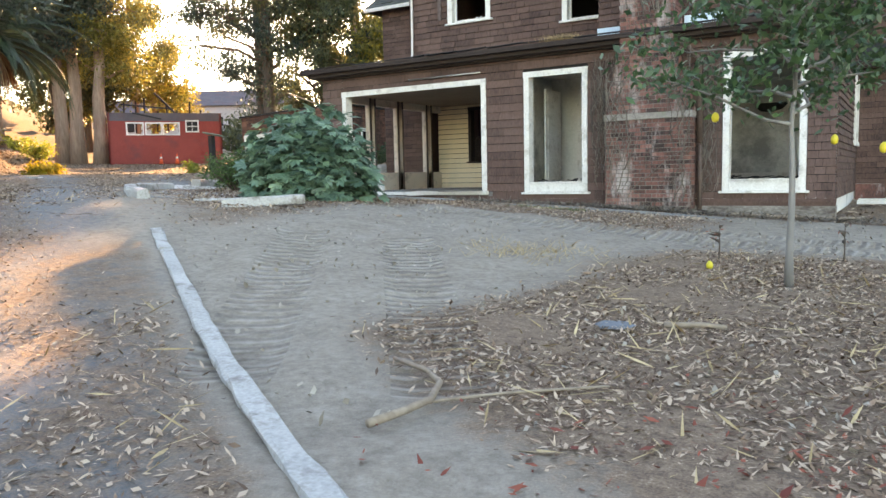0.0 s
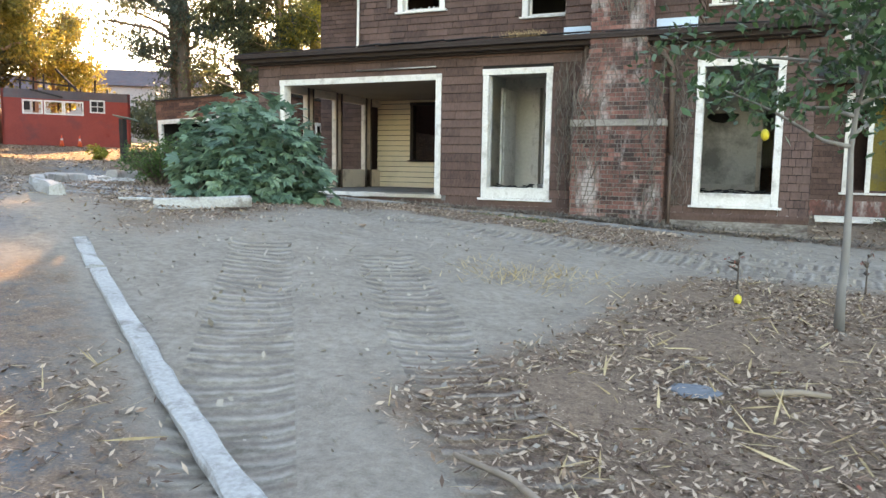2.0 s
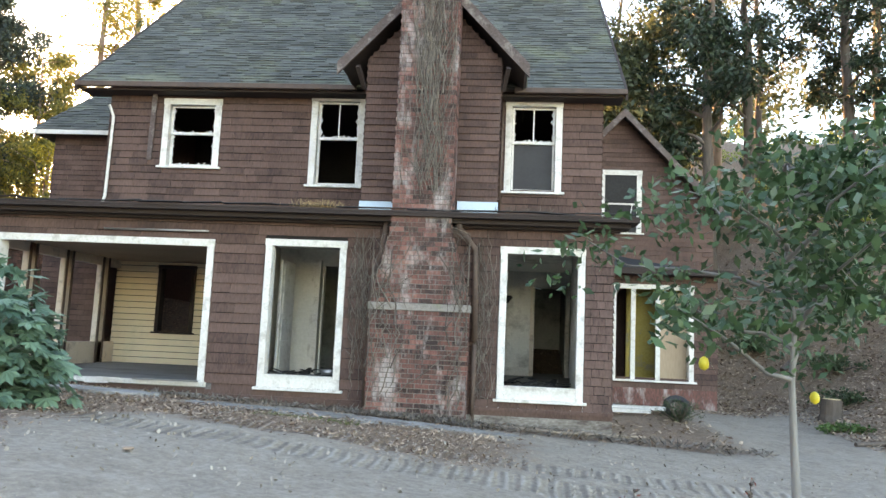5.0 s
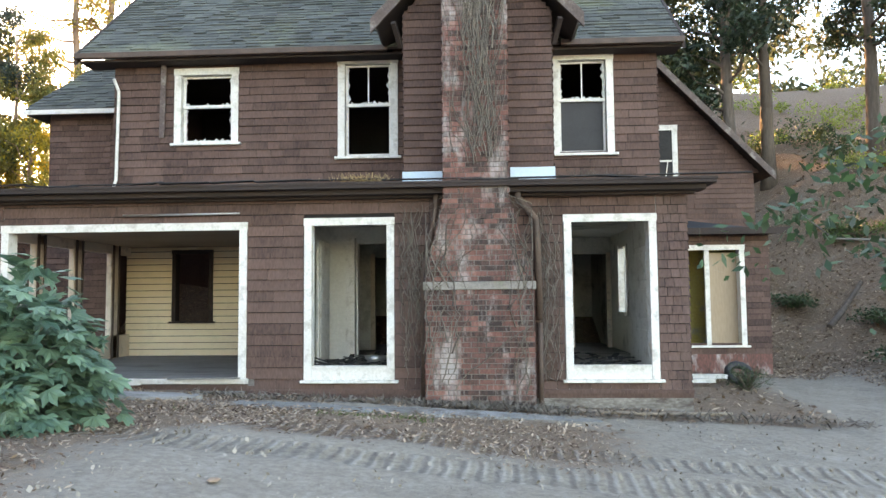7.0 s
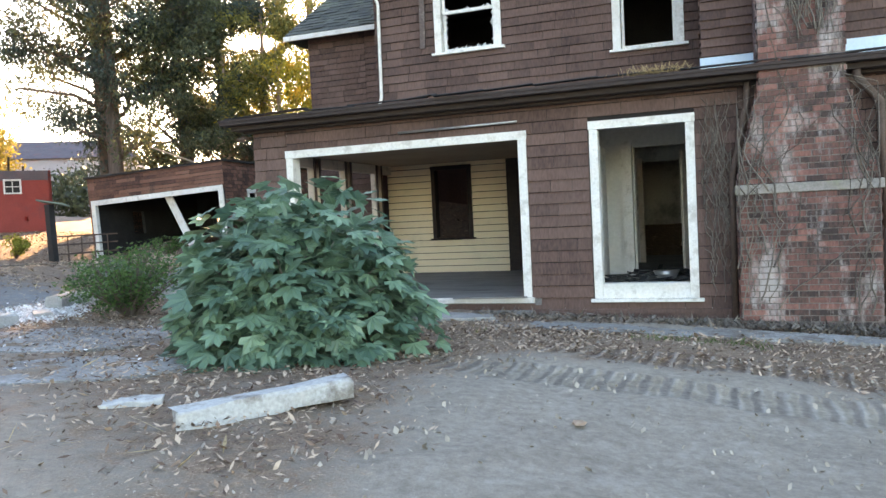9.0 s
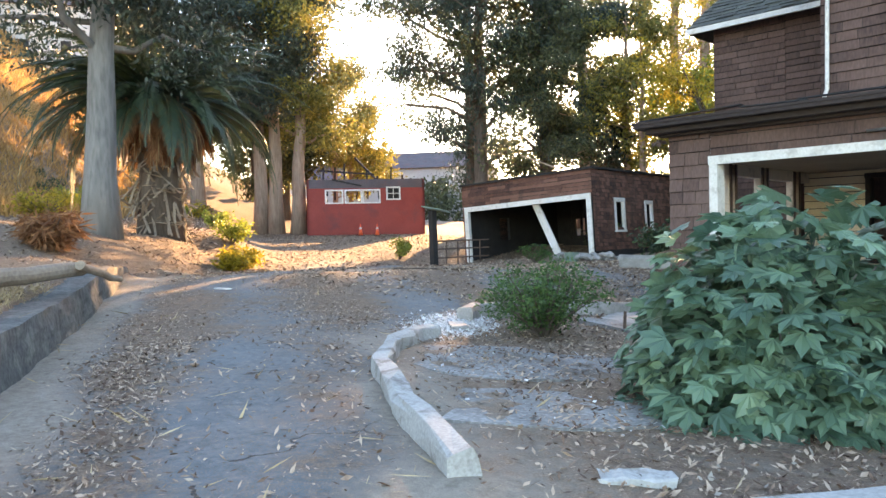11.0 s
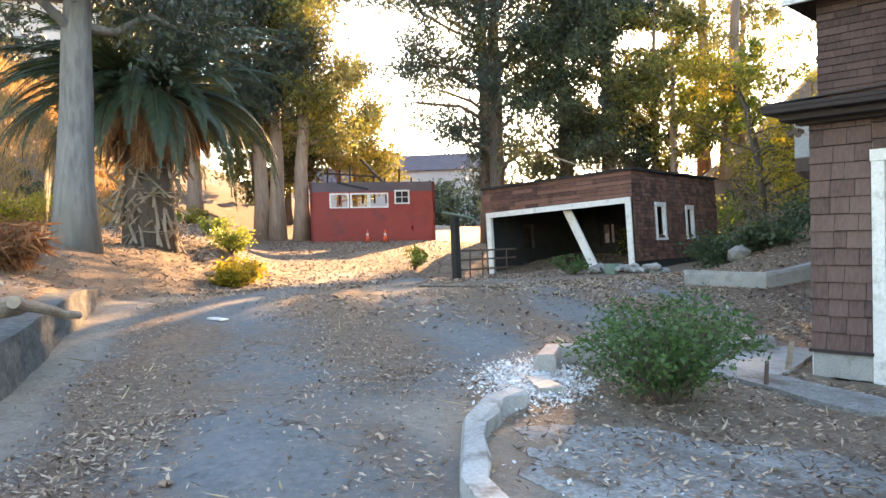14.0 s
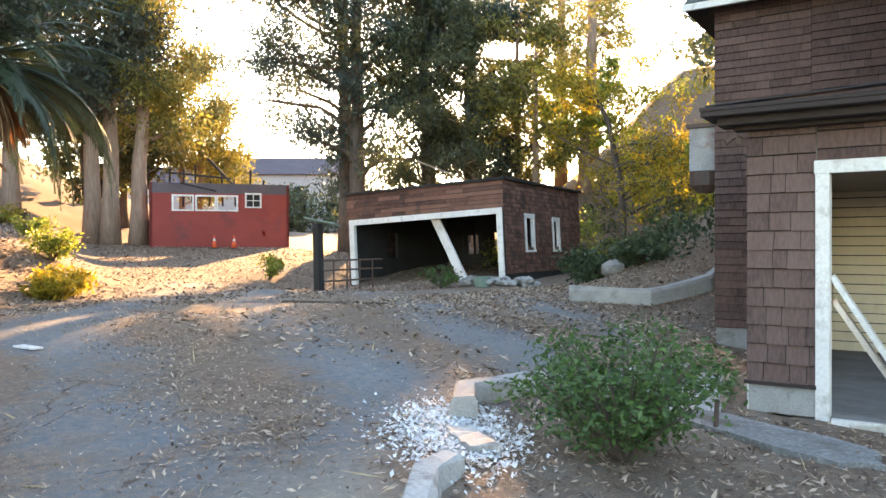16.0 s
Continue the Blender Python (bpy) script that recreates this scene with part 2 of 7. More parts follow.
M_ORANGE = material("orange_plastic", [(0.75, 0.09, 0.03), (0.85, 0.13, 0.04)], 4, 0.5, 0.1, 40)
M_BLUE = material("blue_membrane", [(0.42, 0.55, 0.68), (0.55, 0.68, 0.78)], 3, 0.5, 0.1, 30)
M_RUST = material("rusty_pipe", [(0.045, 0.03, 0.026), (0.13, 0.085, 0.065)], 5, 0.7, 0.3, 50)
M_STEEL = material("grey_metal", [(0.3, 0.3, 0.3), (0.5, 0.5, 0.5)], 5, 0.4, 0.1, 50, metal=0.8, spot=(0.25, 0.12, 0.06), spot_amount=0.6)
M_GREENPAINT = material("faded_green_paint", [(0.10, 0.16, 0.13), (0.2, 0.27, 0.22)], 4, 0.8, 0.3, 40)
M_FARWALL = material("pale_far_wall", [(0.45, 0.42, 0.4), (0.55, 0.52, 0.5)], 0.3, 0.9, 0.0, 5)
M_BLACK = material("black_rubber", [(0.012, 0.012, 0.012), (0.03, 0.03, 0.03)], 4, 0.6, 0.2, 30)
M_LEMON = material("lemon_skin", [(0.55, 0.45, 0.03), (0.68, 0.56, 0.05)], 5, 0.45, 0.1, 60)

L_FIG = leaf_material("fig_leaf", (0.06, 0.125, 0.09), (0.19, 0.31, 0.20), 0.3, 0.4)
L_SHRUB = leaf_material("shrub_leaf", (0.03, 0.07, 0.02), (0.10, 0.19, 0.05), 0.4)
L_LEMON = leaf_material("lemon_leaf", (0.022, 0.058, 0.026), (0.07, 0.14, 0.055), 0.25, 0.4)
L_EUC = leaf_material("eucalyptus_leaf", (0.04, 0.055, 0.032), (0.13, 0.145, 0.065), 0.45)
# Shade and sunlight on the eucalyptus crowns are put into these two leaf colours.
L_EUCSHADE = leaf_material("shaded_eucalyptus_leaf", (0.022, 0.04, 0.034), (0.065, 0.09, 0.066), 0.22)
L_EUCSUN = leaf_material("sunlit_eucalyptus_leaf", (0.10, 0.11, 0.03), (0.32, 0.28, 0.07), 0.5)
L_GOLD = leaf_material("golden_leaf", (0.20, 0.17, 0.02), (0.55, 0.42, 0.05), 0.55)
L_YGREEN = leaf_material("yellow_green_leaf", (0.12, 0.17, 0.03), (0.38, 0.42, 0.08), 0.5)
L_PALM = leaf_material("palm_leaflet", (0.02, 0.045, 0.028), (0.055, 0.09, 0.05), 0.3, 0.55)
L_DEADPALM = leaf_material("dead_palm_leaflet", (0.14, 0.06, 0.025), (0.38, 0.19, 0.09), 0.4, 0.8)
L_PINE = leaf_material("pine_needles", (0.012, 0.03, 0.016), (0.04, 0.065, 0.03), 0.2)
L_IVY = leaf_material("ivy_leaf", (0.02, 0.045, 0.018), (0.07, 0.11, 0.045), 0.3)
L_RED = leaf_material("red_fallen_leaf", (0.16, 0.035, 0.025), (0.36, 0.10, 0.06), 0.2, 0.8)
L_GRASS = leaf_material("grass_blade", (0.05, 0.09, 0.02), (0.14, 0.19, 0.05), 0.4)
L_HILLGRASS = leaf_material("hill_grass", (0.28, 0.17, 0.07), (0.55, 0.33, 0.13), 0.4, 0.9)

# ---- ground ----
U0 = np.array([-8, 0, 4, 6, 8.2, 11.6, 16, 19, 24, 32, 52, 75, 140])
Z0 = np.array([-.05, -.05, -.02, 0.12, .40, .84, .95, 1.05, 1.36, 1.16, 2.15, 3.2, 5.5])


def step(a, b, x):
    t = np.clip((x - a) / (b - a), 0, 1)
    return t * t * (3 - 2 * t)


def wall_side(x, y):
    """Metres to the right of the retaining wall's line, which bends with the drive."""
    along = -0.888 * (x + 13.9) + 0.46 * (y - 6.6)
    return (x + 13.9) * 0.46 + (y - 6.6) * 0.888 - 0.35 * np.clip(along - 8, 0, 12)


def gz(x, y):
    x, y = np.asarray(x, float), np.asarray(y, float)
    u, v = -0.82 * x + 0.57 * y, 0.57 * x + 0.82 * y
    base = (np.interp(u - 0.7, U0, Z0) + np.interp(u, U0, Z0) + np.interp(u + 0.7, U0, Z0)) / 3
    z = base * (1 - 0.06 * (1 - step(20, 27, u)) * np.clip(v, 0, 10))
    # slope to the right of and behind the house
    z = z + step(2.2, 9, x) * step(12, 19, y) * np.clip(0.34 * (x - 2.2) + 0.16 * (y - 14), 0, 3.4)
    z = z + step(-33, -25, x) * np.clip(0.5 * (y - 34.0 + 0.10 * (x + 20)), 0, 13)
    z = z + step(-19.0, -14.5, x) * step(20.5, 30, y) * (1 - step(34, 40, y)) * 3.0
    # bank behind the retaining wall and the hill beyond
    s = -wall_side(x, y)
    along = -0.888 * (x + 13.9) + 0.46 * (y - 6.6)
    z = z + step(0.25, 0.45, s) * 0.50 * (1 - step(7, 10, along)) + step(0, 2.6, s) * step(6, 11, along) * 1.0 + step(1, 9, s) * 0.7
    z = z + np.clip(0.75 * (s - 8), 0, 24) * step(8, 14, s) * step(26, 44, -x)
    z = z + np.clip(0.2 * (-x - 54), 0, 14) * step(-5, 5, y - 0.2 * x - 18) * (1 - step(44, 60, y))
    # the yard dips at the garage
    z = z - 0.42 * np.exp(-((x + 27.6) / 3.2) ** 2 - ((y - 25.2) / 3.6) ** 2)
    far = np.hypot(x, y)
    return np.where(far > 260, np.minimum(z, 22), z)


def gzf(x, y):
    return float(gz(x, y))


def axis(near0, near1, d, far):
    a = list(np.arange(near0, near1, d))
    s, k = d, near1
    while k < far:
        a.append(k)
        s *= 1.12
        k += s
    s, k = d, near0 - d
    low = []
    while k > -far:
        low.append(k)
        s *= 1.12
        k -= s
    return np.array(low[::-1] + a)


def line_side(x, y):
    """Metres to the right of the kerb's line."""
    return (x + 1.56) * 0.54 + (y - 2.3) * 0.842


def ground_zones(x, y):
    """How much asphalt, litter and grass there is at a place."""
    k = line_side(x, y)
    w = wall_side(x, y)
    wob = 0.5 * np.sin(0.9 * x + 0.4 * y) + 0.35 * np.sin(2.1 * y - 1.3 * x)
    drive = (1 - step(-0.9, 0.1, k + 0.5 * wob * step(2, 7, -x))) * step(-0.1, 0.7, w - 0.25 + 0.2 * wob)
    apron = step(-1.0, 1.0, -13.8 - x + 0.15 * (y - 12)) * step(0.2, 1.2, w) * (1 - step(20.5, 23.5, y)) * (1 - step(24, 30, -x - 0.5 * y + 8))
    drive = np.maximum(drive * (1 - step(24, 34, -x - 0.2 * y)), apron)
    litter = step(-0.6, 0.6, x + 3.2 + 0.3 * (4.6 - y) * (y < 4.6) + 0.45 * wob - 0.28 * (y - 5)) * (1 - step(9.3, 10.3, y + 0.4 * wob)) * step(0.5, 1.2, k)
    litter = np.maximum(litter, step(0.1, 0.5, -w) * 1.0 * (1 - step(14, 26, -w)))
    litter = np.maximum(litter, 0.85 * step(23, 29, -0.82 * x + 0.57 * y) * step(0.0, 2.0, w + 3) * (1 - drive))
    litter = np.maximum(litter, 0.7 * step(-0.5, 1.2, k) * step(-0.6, 0.8, -7.2 - x + 0.3 * wob) * step(-15, -14, x) * (1 - step(18, 22, y)))
    litter = np.maximum(litter, 0.8 * step(10.6, 11.6, y + 0.4 * wob) * (1 - step(13.0, 13.6, y)) * step(-11, -9, x) * (1 - step(-3.5, -1.5, x)))
    litter = np.maximum(litter, 0.85 * step(13.9, 14.2, y) * step(-9, -8, x) * (1 - step(0.5, 1.5, x)))
    litter = np.maximum(litter, 0.62 * step(-1.5, -1.0, k + 0.4 * wob) * (1 - step(-0.3, -0.05, k)) * step(-7.5, -6.5, x))
    band = 0.5 * np.sin(2.4 * w + 0.9 * np.sin(0.45 * x)) + 0.45 * wob + 0.1
    litter = np.maximum(litter, drive * np.clip(0.5 + 0.6 * band, 0, 0.95) * step(5, 9, -x))
    litter = np.maximum(litter, drive * 0.9 * step(1.9, 0.5, w) * step(5, 9, -x))
    litter = np.maximum(litter, 0.8 * step(2.5, 5, x) * step(13.5, 16, y))
    litter = np.maximum(litter, 0.85 * step(31, 36, y) * step(-32, -28, x))
    litter = np.maximum(litter, 0.8 * step(-20, -16, x) * step(18.5, 21, y))
    hill = step(11, 18, -w) * step(22, 34, -x)
    return drive, np.clip(litter, 0, 1), hill


def build_ground():
    xs, ys = axis(-24.0, 7.0, 0.11, 1500), axis(-2.0, 25.0, 0.11, 1500)
    X, Y = np.meshgrid(xs, ys)
    Z = gz(X, Y)
    rough = np.zeros_like(Z)
    for a, f in ((0.020, 1.7), (0.012, 3.9), (0.006, 8.3)):
        rough += a * np.sin(f * X + 1.3 * np.sin(0.7 * f * Y)) * np.sin(f * 1.1 * Y + 1.7 * np.sin(0.6 * f * X))
    d, l, h = ground_zones(X, Y)
    near = (np.abs(X + 9) < 22) & (np.abs(Y - 11) < 22)
    Z = Z + np.where(near, rough * (1 - 0.7 * d), 0)
    # ruts pressed by a tracked machine
    for px, py, ang in ((-3.55, 5.75, 127), (-4.75, 5.3, 127), (-2.8, 10.4, 178), (-1.0, 11.3, 176)):
        ca, sa = math.cos(radians(ang)), math.sin(radians(ang))
        a, b = (X - px) * ca + (Y - py) * sa, -(X - px) * sa + (Y - py) * ca
        rut = step(0.34, 0.2, np.abs(b)) * step(3.4, 2.2, np.abs(a)) if ang < 150 else step(0.4, 0.2, np.abs(b)) * step(6.5, 4, np.abs(a))
        Z = Z - 0.03 * rut
    ny, nx = X.shape
    idx = np.arange(nx * ny).reshape(ny, nx)
    quads = np.stack([idx[:-1, :-1], idx[:-1, 1:], idx[1:, 1:], idx[1:, :-1]], -1).reshape(-1, 4)
    me = bpy.data.meshes.new("ground")
    me.from_pydata(np.stack([X, Y, Z], -1).reshape(-1, 3).tolist(), [], quads.tolist())
    att = me.color_attributes.new("zones", "FLOAT_COLOR", "POINT")
    att.data.foreach_set("color", np.stack([d, l, h, np.ones_like(d)], -1).reshape(-1).astype(np.float32))
    me.shade_smooth()
    ob = tagged(new("ground", me), "dusty dirt yard and cracked asphalt drive with leaf litter", "ground", kind="structure")
    m = bpy.data.materials.new("earth")
    m.use_nodes = True
    nt = m.node_tree
    N, L = nt.nodes, nt.links
    bsdf = N["Principled BSDF"]
    bsdf.inputs["Roughness"].default_value = 0.95
    geo = N.new("ShaderNodeNewGeometry")
    zone = N.new("ShaderNodeVertexColor")
    zone.layer_name = "zones"
    sep = N.new("ShaderNodeSeparateColor")
    L.new(zone.outputs[0], sep.inputs[0])

    def noise_node(scale, detail=6, rough=0.65):
        n = N.new("ShaderNodeTexNoise")
        n.inputs["Scale"].default_value, n.inputs["Detail"].default_value, n.inputs["Roughness"].default_value = scale, detail, rough
        L.new(geo.outputs["Position"], n.inputs["Vector"])
        return n.outputs[0]

    def ramp(source, *stops):
        c = N.new("ShaderNodeValToRGB")
        el = c.color_ramp.elements
        el[0].position, el[0].color = stops[0][0], (*stops[0][1], 1)
        el[1].position, el[1].color = stops[-1][0], (*stops[-1][1], 1)
        for p, k in stops[1:-1]:
            el.new(p).color = (*k, 1)
        L.new(source, c.inputs[0])
        return c.outputs[0]

    def calc(op, a, b, c=None):
        n = N.new("ShaderNodeMath")
        n.operation = op
        for i, q in enumerate((a, b, c)):
            if q is None:
                continue
            if isinstance(q, (int, float)):
                n.inputs[i].default_value = q
            else:
                L.new(q, n.inputs[i])
        return n.outputs[0]

    def blend(f, a, b):
        n = N.new("ShaderNodeMix")
        n.data_type = "RGBA"
        L.new(f, n.inputs["Factor"])
        L.new(a, n.inputs[6])
        L.new(b, n.inputs[7])
        return n.outputs[2]

    big, mid, small, grit = noise_node(0.5), noise_node(2.6), noise_node(14, 5), noise_node(70, 4, 0.7)
    mixn = calc("MULTIPLY_ADD", small, 0.45, calc("MULTIPLY_ADD", mid, 0.3, calc("MULTIPLY", grit, 0.25)))
    dirt = ramp(mixn, (0.34, (0.15, 0.125, 0.10)), (0.5, (0.25, 0.215, 0.175)), (0.66, (0.36, 0.32, 0.27)))
    asphalt = ramp(mixn, (0.34, (0.085, 0.098, 0.106)), (0.5, (0.150, 0.164, 0.172)), (0.66, (0.24, 0.245, 0.24)))
    chips = ramp(calc("MULTIPLY_ADD", grit, 0.6, calc("MULTIPLY", small, 0.4)), (0.34, (0.05, 0.032, 0.022)), (0.47, (0.15, 0.095, 0.062)), (0.58, (0.24, 0.165, 0.11)), (0.68, (0.42, 0.34, 0.26)))
    straw = ramp(mixn, (0.35, (0.20, 0.12, 0.05)), (0.6, (0.45, 0.28, 0.11)))
    spread = calc("MULTIPLY_ADD", calc("SUBTRACT", calc("MULTIPLY_ADD", mid, 0.6, calc("MULTIPLY", small, 0.4)), 0.5), 2.6, sep.outputs["Green"])
    f_lit = calc("MULTIPLY", calc("MINIMUM", calc("MAXIMUM", calc("MULTIPLY_ADD", spread, 2.0, -0.5), 0), 1), calc("GREATER_THAN", sep.outputs["Green"], 0.02))
    f_dr = calc("MINIMUM", calc("MAXIMUM", calc("MULTIPLY_ADD", calc("ADD", sep.outputs["Red"], calc("MULTIPLY_ADD", mid, 1.0, -0.5)), 2.0, -0.5), 0), 1)
    patches = calc("MINIMUM", calc("MAXIMUM", calc("MULTIPLY_ADD", big, 5.0, -1.9), 0), 1)
    color = blend(f_dr, dirt, asphalt)
    vor = N.new("ShaderNodeTexVoronoi")
    vor.feature = "DISTANCE_TO_EDGE"
    vor.inputs["Scale"].default_value = 0.55
    warp = N.new("ShaderNodeVectorMath")
    warp.operation = "MULTIPLY_ADD"
    nz = N.new("ShaderNodeTexNoise")
    nz.inputs["Scale"].default_value, nz.inputs["Detail"].default_value = 2.5, 6
    L.new(geo.outputs["Position"], nz.inputs["Vector"])
    L.new(nz.outputs["Color"], warp.inputs[0])
    warp.inputs[1].default_value = (0.7, 0.7, 0)
    L.new(geo.outputs["Position"], warp.inputs[2])
    flat = N.new("ShaderNodeVectorMath")
    flat.operation = "MULTIPLY"
    L.new(warp.outputs[0], flat.inputs[0])
    flat.inputs[1].default_value = (1, 1, 0)
    L.new(flat.outputs[0], vor.inputs["Vector"])
    crack = calc("MULTIPLY", calc("MULTIPLY", calc("LESS_THAN", vor.outputs["Distance"], 0.006), f_dr), calc("GREATER_THAN", big, 0.53))
    dark = N.new("ShaderNodeRGB")
    dark.outputs[0].default_value = (0.025, 0.022, 0.02, 1)
    color = blend(calc("MULTIPLY", crack, 0.9), color, dark.outputs[0])
    thin = calc("MULTIPLY", calc("MULTIPLY", f_dr, patches), calc("MINIMUM", calc("MAXIMUM", calc("MULTIPLY_ADD", grit, 6.0, -2.9), 0), 1))
    color = blend(calc("MULTIPLY", thin, 0.9), color, chips)
    color = blend(calc("MULTIPLY", f_lit, 0.92), color, chips)
    color = blend(sep.outputs["Blue"], color, straw)
    # cross bars of the machine's tracks
    sepx = N.new("ShaderNodeSeparateXYZ")
    L.new(geo.outputs["Position"], sepx.inputs[0])
    tread = None
    for px, py, ang, la, wb in ((-3.55, 5.75, 127, 2.6, 0.3), (-4.75, 5.3, 127, 2.6, 0.3), (-2.8, 10.4, 178, 6.0, 0.33), (-1.0, 11.3, 176, 6.0, 0.33)):
        ca, sa = math.cos(radians(ang)), math.sin(radians(ang))
        a = calc("MULTIPLY_ADD", sepx.outputs[0], ca, calc("MULTIPLY_ADD", sepx.outputs[1], sa, -px * ca - py * sa))
        b = calc("MULTIPLY_ADD", sepx.outputs[0], -sa, calc("MULTIPLY_ADD", sepx.outputs[1], ca, px * sa - py * ca))
        bar = calc("SINE", calc("MULTIPLY_ADD", mid, 5.0, calc("MULTIPLY", a, 2 * math.pi / 0.17)), 0)
        inside = calc("MULTIPLY", calc("LESS_THAN", calc("ABSOLUTE", b, 0), wb), calc("LESS_THAN", calc("ABSOLUTE", a, 0), la))
        one = calc("MULTIPLY", bar, inside)
        tread = one if tread is None else calc("ADD", tread, one)
    # Pressed bars made paler; the shading their relief lacks is put into the colour.
    dust = N.new("ShaderNodeRGB")
    dust.outputs[0].default_value = (0.46, 0.43, 0.385, 1)
    bar_light = calc("MINIMUM", calc("MAXIMUM", calc("MULTIPLY_ADD", tread, 1.6, -0.3), 0), 1)
    color = blend(calc("MULTIPLY", bar_light, calc("MINIMUM", calc("MAXIMUM", calc("MULTIPLY_ADD", mid, 3.0, -1.25), 0), 0.3)), color, dust.outputs[0])
    L.new(color, bsdf.inputs["Base Color"])
    height = calc("ADD", calc("MULTIPLY", tread, 0.034), calc("MULTIPLY_ADD", mixn, 0.035, calc("MULTIPLY", crack, -0.03)))
    bump = N.new("ShaderNodeBump")
    bump.inputs["Strength"].default_value, bump.inputs["Distance"].default_value = 0.9, 1.0
    L.new(height, bump.inputs["Height"])
    L.new(bump.outputs[0], bsdf.inputs["Normal"])
    me.materials.append(m)
    return ob


build_ground()

# ---- walls ----
def cut(lo, hi, holes):
    """The parts of lo..hi outside the holes."""
    out, at = [], lo
    for a, b in sorted(holes):
        if a > at:
            out.append((at, min(a, hi)))
        at = max(at, b)
    if at < hi:
        out.append((at, hi))
    return [(a, b) for a, b in out if b - a > 0.004]


def shingles(O, U, N, W, z0, z1, holes, e, widths, top=None, joined=None, pieces=None, thick=0.026, seed=1, wobble=0.004, lap=-0.008, backing=None):
    """Courses of shingles on a wall from O along U facing N. They go into one mesh, or singly onto pieces=(parent, material)."""
    q = random.Random(seed)
    O, U, N = Vector(O), Vector(U), Vector(N)
    rows = int(math.ceil((z1 - z0) / e))
    count = 0
    # Near-black sheet showing in the gaps stands in for shade under the courses.
    if top is None:
        lap_shade = Mesh()
        panel(lap_shade, O + N * 0.003, U, N, W, z0 + 0.01, z1 - 0.01, holes, 0.002)
        part("lap_shade_sheet", lap_shade, M_LAPSHADE, backing or house)
    for r in range(rows):
        a, b = z0 + r * e, min(z0 + (r + 1) * e + lap, z1)
        mid = (a + b) / 2
        lo, hi = (0, W) if top is None else top(mid)
        if hi - lo < 0.05:
            continue
        gone = [(h[0], h[1]) for h in holes if h[2] < mid < h[3]]
        for s0, s1 in cut(lo, hi, gone):
            s = s0
            while s < s1 - 0.004:
                w = min(q.uniform(*widths), s1 - s)
                if s1 - s - w < widths[0] * 0.5:
                    w = s1 - s
                g = 0.0035
                t = thick * q.uniform(0.75, 1.25)
                d = q.uniform(-wobble, wobble)
                p = []
                for zz, k in ((a + d, t), (b, 0.004)):
                    for su, kk in ((s + g, 0.001), (s + w - g, 0.001), (s + w - g, k), (s + g, k)):
                        v = O + U * su + N * kk
                        p.append((v.x, v.y, zz + (q.uniform(-0.002, 0.002) if zz == a + d else 0)))
                if pieces:
                    mb = Mesh().hexa(p)
                    part("shingle", mb, pieces[1], pieces[0])
                    count += 1
                else:
                    joined.hexa(p)
                s += w
    return count


def panel(mb, O, U, N, W, z0, z1, holes, thick):
    """A wall slab behind the plane, with its openings cut through."""
    O, U, N = Vector(O), Vector(U), Vector(N)
    us = sorted({0, W, *[min(max(h[0], 0), W) for h in holes], *[min(max(h[1], 0), W) for h in holes]})
    zs = sorted({z0, z1, *[min(max(h[2], z0), z1) for h in holes], *[min(max(h[3], z0), z1) for h in holes]})
    for i in range(len(us) - 1):
        run = None
        for k in range(len(zs) - 1):
            mu, mz = (us[i] + us[i + 1]) / 2, (zs[k] + zs[k + 1]) / 2
            solid = not any(h[0] < mu < h[1] and h[2] < mz < h[3] for h in holes)
            if solid:
                run = (run[0] if run else zs[k], zs[k + 1])
            if run and (not solid or k == len(zs) - 2):
                A, B = O + U * us[i], O + U * us[i + 1]
                C, D = B - N * thick, A - N * thick
                mb.hexa([(p.x, p.y, run[0]) for p in (A, B, C, D)] + [(p.x, p.y, run[1]) for p in (A, B, C, D)])
                run = None


def clipped_gable(mb, p0, p1, apex, thick, N):
    """A triangle of wall."""
    N = Vector(N) * thick
    a = [Vector(p) for p in (p0, p1, apex)]
    n = len(mb.v)
    mb.v += [tuple(p) for p in a] + [tuple(p - N) for p in a]
    mb.f += [(n, n + 1, n + 2), (n + 5, n + 4, n + 3), (n, n + 3, n + 4, n + 1), (n + 1, n + 4, n + 5, n + 2), (n + 2, n + 5, n + 3, n)]


